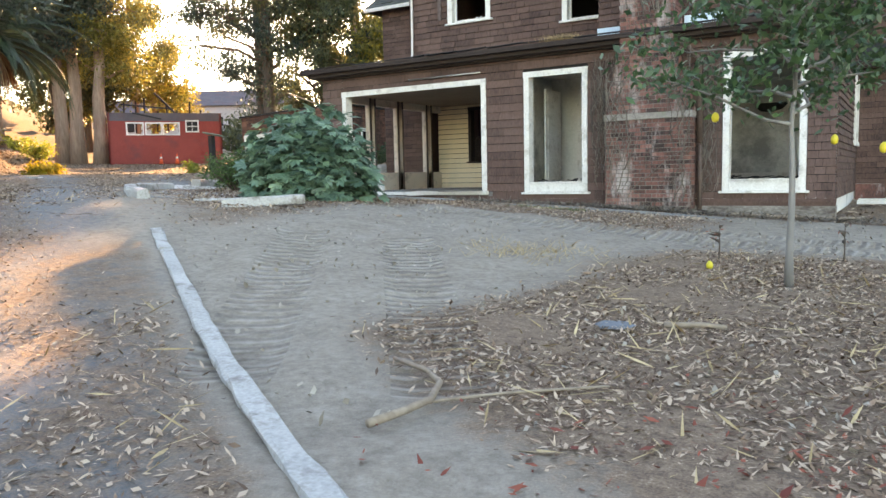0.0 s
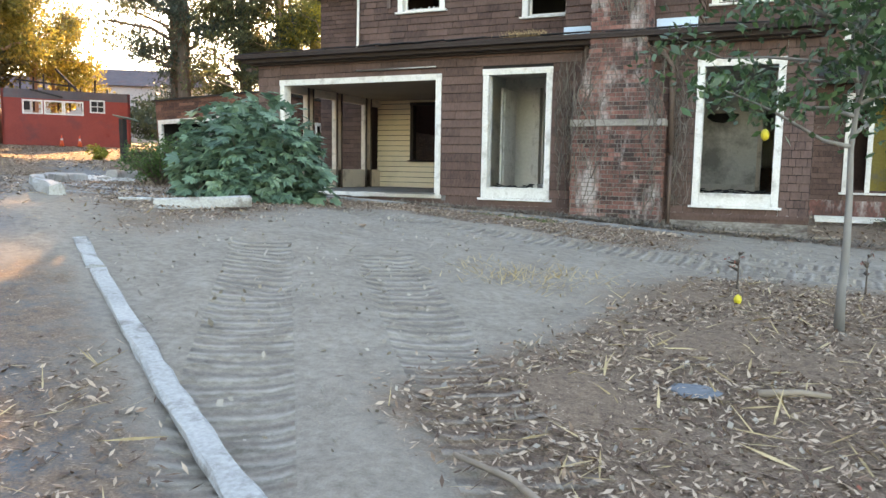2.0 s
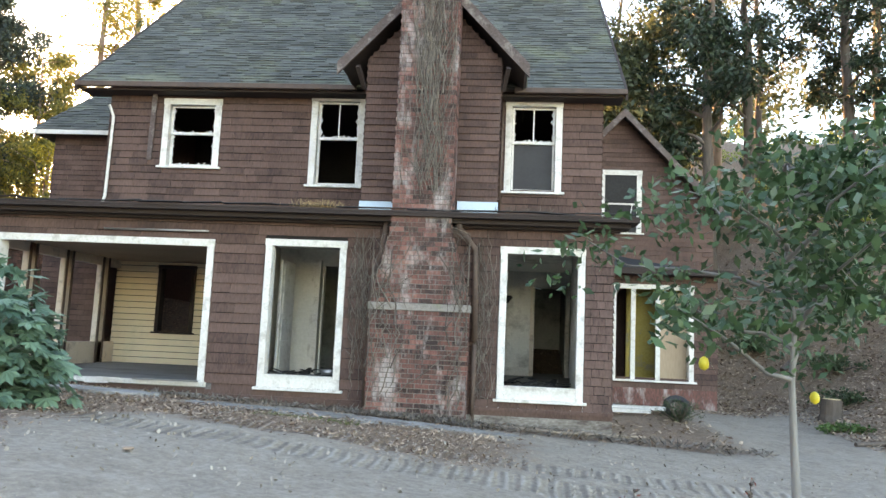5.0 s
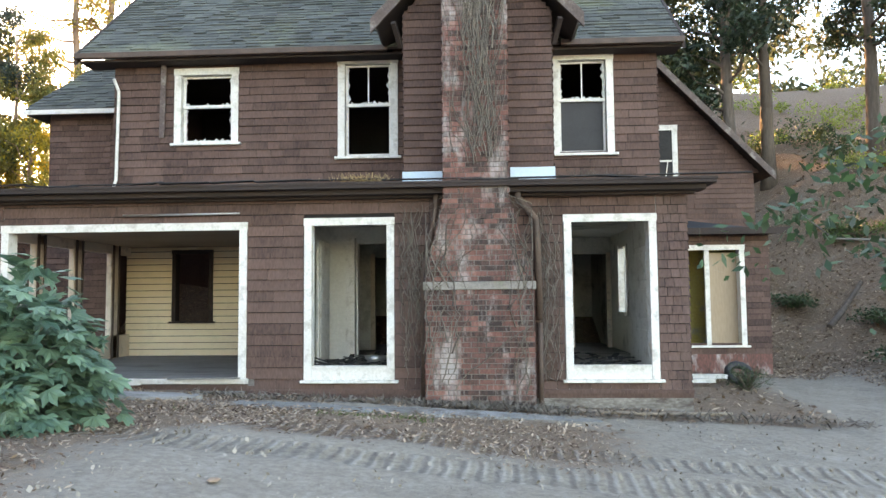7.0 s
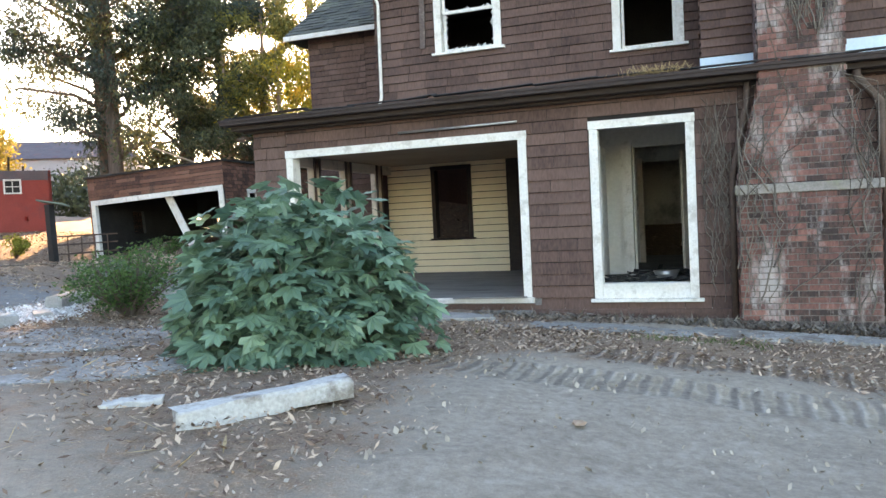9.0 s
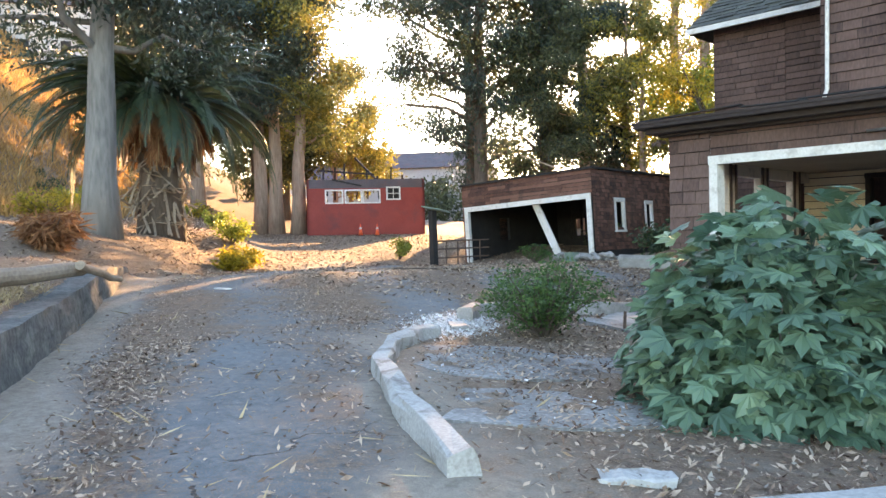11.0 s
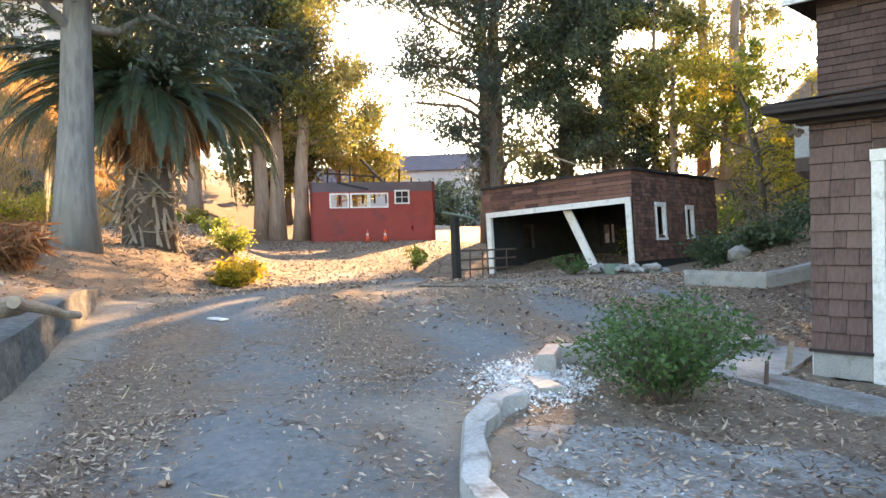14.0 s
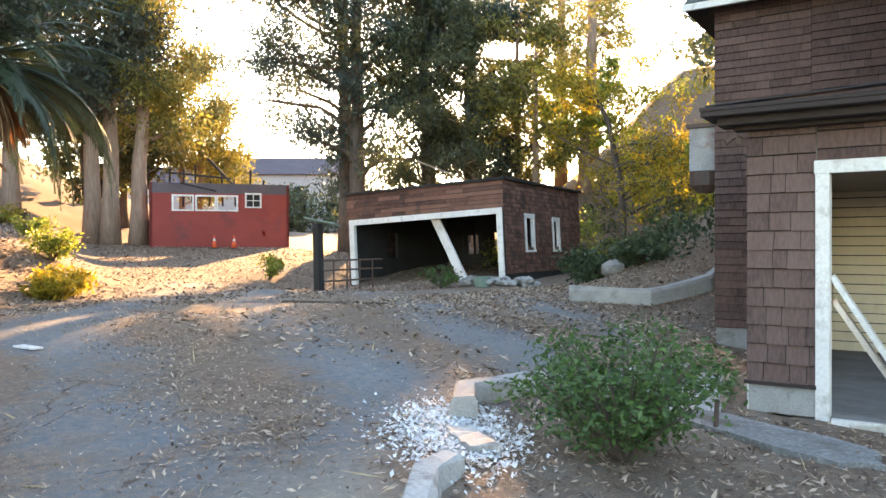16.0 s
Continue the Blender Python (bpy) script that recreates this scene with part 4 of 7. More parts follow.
    roof_plane(house, (-2.58, BY - 0.3, 6.28), (-2.58, UY + 1.9, 6.28), (-4.2, UY + 1.9, 8.0), (-4.2, BY - 0.3, 8.0), M_ROOF, seed=22)
    for x0, x1 in ((-5.86, -4.2), (-2.54, -4.2)):
        b = part("bargeboard", Mesh().hexa([(x0, BY - 0.36, 6.08), (x0, BY - 0.31, 6.08), (x1, BY - 0.31, 7.84), (x1, BY - 0.36, 7.84), (x0, BY - 0.36, 6.31), (x0, BY - 0.31, 6.31), (x1, BY - 0.31, 8.06), (x1, BY - 0.36, 8.06)]), M_BARGE, house, "peeling bargeboard")
        sg = 1 if x0 < x1 else -1
        part("bracket", Mesh().beam((x0 + sg * 0.36, BY - 0.32, 6.25), (x0 + sg * 0.44, BY - 0.02, 5.95), 0.07, 0.07), M_DARKWOOD, house)
    part("flashing", Mesh().box(BL - 0.02, -4.72, BY - 0.05, BY - 0.022, 3.72, 3.93), M_BLUE, house, "pale blue roofing membrane")
    part("flashing", Mesh().box(-3.70, BR + 0.02, BY - 0.05, BY - 0.022, 3.74, 3.97), M_BLUE, house, "pale blue roofing membrane")
    # rear wing beside the porch
    mb = Mesh()
    panel(mb, (-13.7, 19.2, 0), X, F, 2.92, 1.05, 6.2, [(1.4, 2.92, 1.0, 3.5)], 0.12)
    panel(mb, (-13.7, 19.2, 0), Vector((0, 1, 0)), Vector((-1, 0, 0)), 5.7, 1.05, 6.2, [], 0.12)
    wing = part("wing_wall", mb, M_SHINGLE, house)
    mb = Mesh()
    shingles((-13.7, 19.2, 0), X, F, 1.38, 1.06, 6.2, [], 0.1225, (0.2, 0.6), joined=mb, seed=14)
    shingles((-13.7 + 1.38, 19.2, 0), X, F, 1.54, 3.9, 6.2, [], 0.1225, (0.2, 0.6), joined=mb, seed=15)
    tagged(part("siding", mb, M_SHINGLE, wing), kind="stuff")
    part("foundation", Mesh().box(-13.68, -12.3, 19.22, 24.9, 0.4, 1.05), M_CONCRETE, house)
    roof_plane(house, (-14.08, 18.85, 6.12), (-10.9, 18.85, 6.12), (-10.9, 21.9, 8.8), (-12.9, 21.9, 8.8), M_ROOF, seed=31)
    part("roof", Mesh().hexa([(-14.08, 18.85, 6.02), (-14.08, 25.0, 6.02), (-12.9, 21.9, 8.7), (-12.88, 21.88, 8.7), (-14.08, 18.85, 6.12), (-14.08, 25.0, 6.12), (-12.9, 21.9, 8.8), (-12.88, 21.88, 8.8)]), M_ROOF, house)
    part("eaves_board", Mesh().box(-14.1, -10.8, 18.8, 18.86, 6.0, 6.1), M_WHITE, house)
    # gabled wing at the far end
    GX0, GX1, GY = -1.0, 2.48, 22.0
    mb = Mesh()
    panel(mb, (GX0, GY, 0), X, F, GX1 - GX0, 0.6, 5.0, [(0.56, 1.52, 4.5, 5.0)], 0.12)
    clipped_gable(mb, (-2.3, GY, 5.0), (2.6, GY, 5.0), (0.15, GY, 7.62), 0.12, (0, -1, 0))
    panel(mb, (GX1, GY, 0), Vector((0, 1, 0)), Vector((1, 0, 0)), 4.5, 0.6, 5.0, [], 0.12)
    wing = part("wing_wall", mb, M_SHINGLE, house)
    mb = Mesh()
    shingles((GX0, GY, 0), X, F, GX1 - GX0, 3.0, 7.5, [(0.56, 1.62, 4.5, 6.2)], 0.1225, (0.3, 1.2), joined=mb, seed=16, top=lambda z: (0, GX1 - GX0) if z < 5 else (max(0, 1.15 - (7.62 - z) * 0.94), 1.15 + (7.62 - z) * 0.94))
    tagged(part("siding", mb, M_SHINGLE, wing), kind="stuff")
    w = casing(house, -0.42, 0.66, 4.5, 6.2, GY, t=0.13)
    # Flat black panel stands in for the unlit room behind this window.
    part("room_shade_panel", Mesh().box(-0.3, 0.54, GY - 0.012, GY - 0.004, 4.55, 6.08), M_CHAR_SHADE, w)
    part("muntin", Mesh().box(-0.3, 0.54, GY - 0.03, GY - 0.013, 5.28, 5.32), M_WHITE, w)
    part("muntin", Mesh().beam((0.3, GY - 0.02, 4.55), (0.42, GY - 0.02, 5.3), 0.03, 0.02), M_WHITE, w)
    roof_plane(house, (2.82, GY - 0.35, 4.86), (2.82, 27.0, 4.86), (0.15, 27.0, 7.72), (0.15, GY - 0.35, 7.72), M_ROOF, seed=33)
    roof_plane(house, (-1.0, 27.0, 6.49), (-1.0, GY - 0.35, 6.49), (0.15, GY - 0.35, 7.72), (0.15, 27.0, 7.72), M_ROOF, seed=34)
    for x0, x1, z0 in ((2.86, 0.15, 4.72), (-1.0, 0.15, 6.36)):
        part("bargeboard", Mesh().hexa([(x0, GY - 0.41, z0), (x0, GY - 0.36, z0), (x1, GY - 0.36, 7.55), (x1, GY - 0.41, 7.55), (x0, GY - 0.41, z0 + 0.2), (x0, GY - 0.36, z0 + 0.2), (x1, GY - 0.36, 7.76), (x1, GY - 0.41, 7.76)]), M_BARGE, house)
    # low lean-to
    LX0, LX1, LY = -1.06, 2.02, 20.0
    mb = Mesh()
    panel(mb, (LX0, LY, 0), X, F, LX1 - LX0, 0.7, 3.32, [(0.72, 2.56, 0.88, 3.0)], 0.12)
    panel(mb, (LX1, LY, 0), Vector((0, 1, 0)), Vector((1, 0, 0)), 2.1, 0.6, 3.32, [], 0.12)
    lean = part("lean_to_wall", mb, M_PLASTER, house)
    mb = Mesh()
    shingles((LX0, LY, 0), X, F, LX1 - LX0, 0.7, 3.3, [(0.72, 2.56, 0.88, 3.0)], 0.1225, (0.2, 0.7), joined=mb, seed=17)
    shingles((LX1, LY, 0), Vector((0, 1, 0)), Vector((1, 0, 0)), 2.1, 0.7, 3.3, [], 0.1225, (0.2, 0.7), joined=mb, seed=18)
    tagged(part("siding", mb, M_SHINGLE, lean), kind="stuff")
    part("foundation", Mesh().box(LX0, LX1, LY - 0.02, LY + 0.1, 0.2, 0.7), M_BRICK, house)
    w = casing(house, -0.36, 1.5, 0.84, 3.06, LY, t=0.11)
    for mx in (0.14, 0.70):
        part("mullion", Mesh().box(mx - 0.05, mx + 0.05, LY - 0.02, LY + 0.06, 0.89, 2.95), M_WHITE, w)
    part("inner_wall", Mesh().box(0.2, LX1 - 0.13, 21.3, 21.4, 0.7, 3.3), M_INYELLOW, house)
    part("inner_wall", Mesh().box(0.78, 1.42, LY + 0.2, LY + 0.24, 0.9, 2.9), material("plywood", [(0.30, 0.22, 0.15), (0.42, 0.32, 0.23)], 1.5, 0.8, 0.2, 30, stretch=(1, 1, 0.2)), house, "plywood sheet in the window")
    part("lean_floor", Mesh().box(LX0, LX1 - 0.13, LY + 0.13, 21.9, 0.62, 0.72), M_FLOOR, house)
    part("lean_roof", Mesh().hexa([(LX0, LY - 0.4, 3.30), (2.32, LY - 0.4, 3.30), (2.32, 22.0, 3.5), (LX0, 22.0, 4.05), (LX0, LY - 0.4, 3.38), (2.32, LY - 0.4, 3.38), (2.0, 22.0, 3.6), (LX0, 22.0, 4.15)]), M_TAR, house)
    part("fascia", Mesh().box(LX0, 2.34, LY - 0.46, LY - 0.402, 3.26, 3.4), M_DARKWOOD, house)


M_SCREEN = material("insect_screen", [(0.025, 0.025, 0.028), (0.06, 0.06, 0.065)], 1.2, 0.8, 0.1, 60)
M_BARGE = material("peeling_board", [(0.06, 0.045, 0.04), (0.16, 0.12, 0.11)], 3, 0.85, 0.4, 30, spot=(0.36, 0.33, 0.3), spot_amount=0.6, spot_scale=4)
M_INYELLOW = material("yellow_plaster", [(0.42, 0.32, 0.08), (0.58, 0.47, 0.16)], 1.2, 0.9, 0.2, 20, spot=(0.3, 0.28, 0.25), spot_amount=0.8, spot_scale=2)
build_house()


# ---- chimney ----
def build_chimney():
    ch = thing("chimney", "weathered red brick chimney with whitewash stains and dry vines", "chimney", kind="structure")
    x0, x1, sx0, sx1 = -5.0, -3.4, -4.72, -3.74
    y0, yb = 14.42, 15.05
    zb, zs, zt = 2.05, 3.36, 10.6
    j = 0.008
    core = Mesh().box(x0 + j, x1 - j, y0 + j, 14.80, 0.30, zb)
    core.hexa([(x0 + j, y0 + j, 2.18), (x1 - j, y0 + j, 2.18), (x1 - j, 14.80, 2.18), (x0 + j, 14.80, 2.18), (sx0 + j, y0 + j, zs), (sx1 - j, y0 + j, zs), (sx1 - j, 14.80, zs), (sx0 + j, 14.80, zs)])
    core.box(sx0 + j, sx1 - j, y0 + j, yb - j, zs, zt)
    body = part("mortar_core", core, M_MORTAR, ch)
    part("base", Mesh().box(x0 - 0.02, x1 + 0.02, y0 - 0.02, 14.80, 0.0, 0.36), M_CONCRETE, ch, "rough concrete footing", bevel=0.02)
    part("ledge", Mesh().box(x0 - 0.03, x1 + 0.03, y0 - 0.035, 14.80, zb, 2.17), material("mossy_ledge", [(0.16, 0.14, 0.12), (0.36, 0.33, 0.3)], 2, 0.9, 0.5, 40, spot=(0.13, 0.14, 0.04), spot_amount=0.8, spot_scale=2.5), ch, "mossy concrete ledge", bevel=0.01)
    q = random.Random(11)
    course, L = 0.077, 0.225
    stuff = Mesh()
    shared = {}

    def brick(xa, xb, z, single):
        w = xb - xa
        pro = q.uniform(-0.003, 0.006)
        if single:
            key = round(w, 2)
            if key not in shared:
                shared[key] = Mesh().hexa([(0, 0.004, 0.002), (key - 0.01, 0.004, 0), (key - 0.01, 0.09, 0), (0, 0.09, 0), (0.002, 0, 0.064), (key - 0.012, 0.003, 0.065), (key - 0.01, 0.09, 0.066), (0, 0.09, 0.066)]).data("brick", M_BRICK_P)
            ob = new("brick", shared[key])
            ob.parent = body
            ob.location = (xa + 0.005, y0 - pro - 0.004, z + 0.005)
        else:
            stuff.box(xa + 0.005, xb - 0.005, y0 - pro - 0.003, y0 + 0.09, z + 0.005, z + course - 0.006)

    z, r = 0.36, 0
    while z < zt - course:
        if zb - 0.05 < z < 2.17:
            z = 2.172
        if z < zb:
            a, b = x0, x1
        elif z < zs:
            k = (z - 2.17) / (zs - 2.17)
            a, b = x0 + (sx0 - x0) * k, x1 + (sx1 - x1) * k
        else:
            a, b = sx0, sx1
        xs = [a]
        t = a + (L if r % 2 else L / 2)
        while t < b - 0.06:
            xs.append(t)
            t += L
        xs.append(b)
        for i in range(len(xs) - 1):
            brick(xs[i], xs[i + 1], z, z < 3.0)
        # the two flanks
        for xx, sg in ((a, -1), (b, 1)):
            yy = y0 + (0.0 if r % 2 else 0.11)
            back = yb if z > zs else 14.78
            while yy < back - 0.05:
                ye = min(yy + L, back)
                stuff.box(min(xx, xx + sg * 0.008) - 0.004, max(xx, xx + sg * 0.008), yy + 0.005, ye - 0.005, z + 0.005, z + course - 0.006)
                yy += L
        z += course
        r += 1
    tagged(part("bricks", stuff, M_BRICK, body), kind="stuff")
    # dry vines climb the chimney and the siding beside it
    mb = Mesh()
    for i in range(245):
        x = q.gauss(-4.16, 0.13) if i < 190 else q.choice((q.uniform(-5.0, -4.6), q.uniform(-3.8, -3.5)))
        z = q.uniform(3.9, 7.4) if i < 190 else q.uniform(0.4, 2.4)
        pts, rad = [], q.uniform(0.004, 0.012)
        x += (q.random() - 0.5) * 0.2
        dx = 0
        for k in range(q.randint(6, 16)):
            pts.append((x, y0 - 0.02 - q.uniform(0, 0.03), z))
            dx = dx * 0.6 + q.gauss(0, 0.03 if z > 3.2 else 0.06)
            x, z = min(max(x + dx, -4.7 if z > 3.2 else -4.98), -3.78 if z > 3.2 else -3.42), z + q.uniform(0.08, 0.2)
            if not 0.3 < z < 9.6:
                break
        if len(pts) > 2:
            mb.tube(pts, [rad * (1 - 0.6 * k / len(pts)) for k in range(len(pts))], 4, False)
    for side in (-1, 1):
        for i in range(70):
            x = q.uniform(-5.4, -5.05) if side < 0 else q.uniform(-3.35, -3.0)
            z = q.uniform(0.6, 2.6)
            pts = []
            rad = q.uniform(0.002, 0.006)
            for k in range(q.randint(5, 14)):
                pts.append((x, FY - 0.03 - q.uniform(0, 0.02), z))
                x, z = x + q.gauss(0, 0.05), z + q.uniform(0.05, 0.2)
                if not (z < 3.42 and -5.44 < x < (-5.03 if side < 0 else -2.95) and (side < 0 or x > -3.36)):
                    break
            if len(pts) > 2:
                mb.tube(pts, [rad] * len(pts), 4, False)
    tagged(part("vines", mb, M_VINE, ch, "tangle of bare grey vine stems"), kind="stuff")


build_chimney()


# ---- garage ----
def build_garage():
    C = Vector((-21.36, 26.6, 0))
    ang = radians(184)
    U = Vector((math.cos(ang), math.sin(ang), 0))
    B = Vector((U.y, -U.x, 0))
    F = -B
    W, D, z0, z1 = 5.8, 6.8, 1.1, 4.34
    g = thing("garage", "burnt brown wooden garage with open white-framed doorway", "garage", kind="structure")
    mb = Mesh()
    hole = [(0.22, 5.53, 0.5, 3.38)]
    panel(mb, C, U, F, W, z0, z1, hole, 0.12)
    side_holes = [(1.55, 2.2, 2.25, 3.25), (3.95, 4.5, 2.25, 3.2)]
    panel(mb, C, B, -U, D, z0, z1, side_holes, 0.12)
    panel(mb, C + U * W, B, U, D, z0 - 0.3, z1, [(2.2, 2.9, 2.2, 3.1)], 0.12)
    panel(mb, C + B * D, U, B, W, z0 - 0.3, z1, [(3.0, 3.55, 2.25, 3.05), (4.25, 4.75, 2.25, 3.0)], 0.12)
    wall = part("wall", mb, M_CHAR_SHADE, g, "charred inside wall")
    mb = Mesh()
    shingles(C, U, F, W, 1.35, z1, [(-0.1, 5.55, 1.0, 3.42)], 0.135, (0.5, 1.4), joined=mb, seed=41, wobble=0.008, backing=g)
    shingles(C, B, -U, D, 1.5, z1, side_holes, 0.135, (0.12, 0.3), joined=mb, seed=42, wobble=0.012, backing=g)
    shingles(C + U * W, B, U, D, 1.2, z1, [], 0.135, (0.3, 0.8), joined=mb, seed=43, backing=g)
    tagged(part("siding", mb, M_GARAGE, wall), kind="stuff")

    def P(u, f, z):
        v = C + U * u + F * f
        return (v.x, v.y, z)

    def slab(name, u0, u1, f0, f1, a, b, mat, parent=g, label=""):
        return part(name, Mesh().hexa([P(u0, f0, a), P(u1, f0, a), P(u1, f1, a), P(u0, f1, a), P(u0, f0, b), P(u1, f0, b), P(u1, f1, b), P(u0, f1, b)]), mat, parent, label)
    slab("roof", -0.1, W + 0.1, -D - 0.1, 0.08, z1, z1 + 0.07, M_CHAR_SHADE)
    fr = slab("door_frame", 0.05, 5.7, -0.1, 0.05, 3.32, 3.50, M_WHITE, label="weathered white wooden door frame")
    slab("jamb", 0.05, 0.24, -0.1, 0.05, 1.0, 3.318, M_WHITE, fr)
    slab("jamb", 5.51, 5.7, -0.1, 0.05, 0.85, 3.318, M_WHITE, fr)
    slab("floor", 0, W, -D, 0.1, 0.8, 1.2, M_CONCRETE)
    slab("workbench", 2.4, 5.2, -D + 0.15, -D + 0.5, 1.4, 2.1, M_CHAR_SHADE)
    for h0, h1, a, b in ((1.55, 2.2, 2.25, 3.25), (3.95, 4.5, 2.25, 3.2)):
        def S(name, s0, s1, a0, b0, out, parent):
            A, Bq = C + B * s0, C + B * s1
            o = -U * out
            i = U * 0.06
            pts = [A + i, Bq + i, Bq + o, A + o]
            return part(name, Mesh().hexa([(p.x, p.y, a0) for p in pts] + [(p.x, p.y, b0) for p in pts]), M_WHITE, parent)
        w = S("window", h0 - 0.08, h1 + 0.08, b - 0.02, b + 0.12, 0.05, g)
        S("jamb", h0 - 0.07, h0 + 0.05, a - 0.05, b - 0.021, 0.045, w)
        S("jamb", h1 - 0.05, h1 + 0.07, a - 0.05, b - 0.021, 0.045, w)
        S("sill", h0 - 0.1, h1 + 0.1, a - 0.12, a - 0.051, 0.06, w)
    for k in range(9):
        u = 0.5 + k * 0.55
        slab("stud", u, u + 0.08, -D + 0.13, -D + 0.22, 1.4, z1 - 0.02, M_CHAR_SHADE)
    for k in range(6):
        slab("rafter", 0.13, W - 0.13, -0.9 - k, -0.82 - k, z1 - 0.18, z1 - 0.005, M_CHAR_SHADE)
    g.matrix_world = Matrix.Translation(C) @ Matrix.Rotation(radians(-3.0), 4, B) @ Matrix.Translation(-C)
    # a plank fallen across the doorway
    a, b = C + U * 2.8 - F * 0.35, C + U * 1.35 + F * 0.2
    part("fallen_plank", Mesh().beam((a.x, a.y, 3.30), (b.x, b.y, 1.15), 0.30, 0.07, up=(0, 1, 0.2)), M_WHITE)
    tagged(bpy.data.objects["fallen_plank"], "fallen white plank leaning in the garage doorway", "plank")
    q = random.Random(3)
    mb = Mesh()
    for k in range(70):
        v = C + U * q.uniform(-1.2, 1.0) + F * q.uniform(0.15, 1.4)
        mb.rock((v.x, v.y, gzf(v.x, v.y) + q.uniform(0.02, 0.22)), q.uniform(0.05, 0.2), k)
    tagged(part("rubble_heap", mb, M_CONCRETE), "heap of broken concrete rubble beside the garage", "rubble", kind="stuff")
    v = C + U * 0.25 + F * 1.3
    gb = gzf(v.x, v.y)
    bm = Mesh().tube([(v.x, v.y, gb), (v.x, v.y, gb + 0.3)], [0.2, 0.24], 12)
    tagged(part("green_tub", bm, M_GREENPAINT), "faded green plastic tub beside the rubble", "tub")
    # stick lying on the roof and a pole behind it
    s = C + U * 2.4 - F * 0.6
    tagged(part("roof_board", Mesh().beam((s.x - 1.0, s.y - 0.3, z1 + 0.75), (s.x + 0.5, s.y + 0.2, z1 + 0.12), 0.08, 0.05), M_LOG), "grey board lying on the garage roof", "board")
    return C, U, F


G_C, G_U, G_F = build_garage()


# ---- red burnt-out shed ----
def build_shed():
    A, Bq = Vector((-45.6, 31.4, 0)), Vector((-40.96, 37.07, 0))
    U = (Bq - A).normalized()
    F = Vector((U.y, -U.x, 0))
    W, D, z0, z1 = (Bq - A).length, 4.0, 2.2, 5.75
    s = thing("shed", "roofless burnt red stucco shed with white window frames", "shed", kind="structure")
    holes = [(1.2, 2.2, 4.3, 5.05), (2.4, 3.35, 4.3, 5.05), (3.5, 4.5, 4.3, 5.05), (5.0, 5.75, 4.5, 5.2), (5.85, 6.05, 2.9, 3.15)]
    mb = Mesh()
    panel(mb, A, U, F, W, z0, 5.2, holes, 0.15)
    wall = part("wall", mb, M_RED, s)
    mb = Mesh()
    panel(mb, A, U, F, W, 5.202, z1, [], 0.15)
    part("parapet", mb, M_GREYSTUCCO, s, "scorched grey upper wall")
    mb = Mesh()
    panel(mb, A, -F, -U, D, z0, z1, [(1.0, 2.2, 3.9, 5.0)], 0.15)
    panel(mb, A - F * D, U, -F, W, z0, 4.0, [], 0.15)
    panel(mb, Bq, -F, U, D, z0, z1, [], 0.15)
    part("wall", mb, M_RED, s)
    for h in holes[:4]:
        def S(name, u0, u1, a, b, par):
            p = [A + U * u0 + F * 0.05, A + U * u1 + F * 0.05, A + U * u1 - F * 0.1, A + U * u0 - F * 0.1]
            return part(name, Mesh().hexa([(v.x, v.y, a) for v in p] + [(v.x, v.y, b) for v in p]), M_WHITE, par)
        w = S("window", h[0] - 0.07, h[1] + 0.07, h[3] - 0.02, h[3] + 0.07, s)
        S("sill", h[0] - 0.07, h[1] + 0.07, h[2] - 0.06, h[2] + 0.02, w)
        S("jamb", h[0] - 0.07, h[0] + 0.02, h[2] + 0.021, h[3] - 0.021, w)
        S("jamb", h[1] - 0.02, h[1] + 0.07, h[2] + 0.021, h[3] - 0.021, w)
        if h[0] == 5.0:
            S("muntin", 5.355, 5.395, h[2] + 0.021, h[3] - 0.021, w)
            S("muntin", 5.03, 5.72, 4.83, 4.87, w)
            p = [A + U * 5.0 - F * 0.16, A + U * 5.75 - F * 0.16, A + U * 5.75 - F * 0.2, A + U * 5.0 - F * 0.2]
            part("dark_board", Mesh().hexa([(v.x, v.y, 4.4) for v in p] + [(v.x, v.y, 5.3) for v in p]), M_CHAR_SHADE, w)
    q = random.Random(5)
    for k in range(9):
        u = 0.9 + k * 0.72
        p = A + U * u - F * q.uniform(0.6, 3)
        part("burnt_stud", Mesh().beam((p.x, p.y, 4.6), (p.x + q.uniform(-.15, .15), p.y, z1 + q.uniform(0.2, 1.1)), 0.08, 0.08), M_CHAR_SHADE, s)
    p, r = A + U * 0.8 - F * 0.8, A + U * 4.2 - F * 0.8
    part("burnt_beam", Mesh().beam((p.x, p.y, z1 + 0.62), (r.x, r.y, z1 + 0.35), 0.09, 0.1), M_CHAR_SHADE, s)
    p, r = A + U * 3.0 - F * 1.5, A + U * 4.3 - F * 0.6
    part("burnt_beam", Mesh().beam((p.x, p.y, z1 + 1.5), (r.x, r.y, z1 + 0.05), 0.12, 0.12), M_CHAR_SHADE, s)
    p, r = A + U * 1.6 + F * 0.08, A + U * 3.4 + F * 0.08
    part("fallen_board", Mesh().beam((p.x, p.y, z1 - 0.02), (r.x, r.y, z1 - 0.42), 0.04, 0.1), M_CHAR_SHADE, s)
    # traffic cones
    for k, (u, f) in enumerate(((3.3, 1.6), (4.3, 1.7))):
        v = A + U * u + F * f
        z = gzf(v.x, v.y)
        c = thing("traffic_cone", "orange traffic cone with white band on the drive", "traffic cone", (v.x, v.y, z), "traffic cones")
        part("base", Mesh().box(-0.2, 0.2, -0.2, 0.2, 0, 0.04), M_BLACK, c)
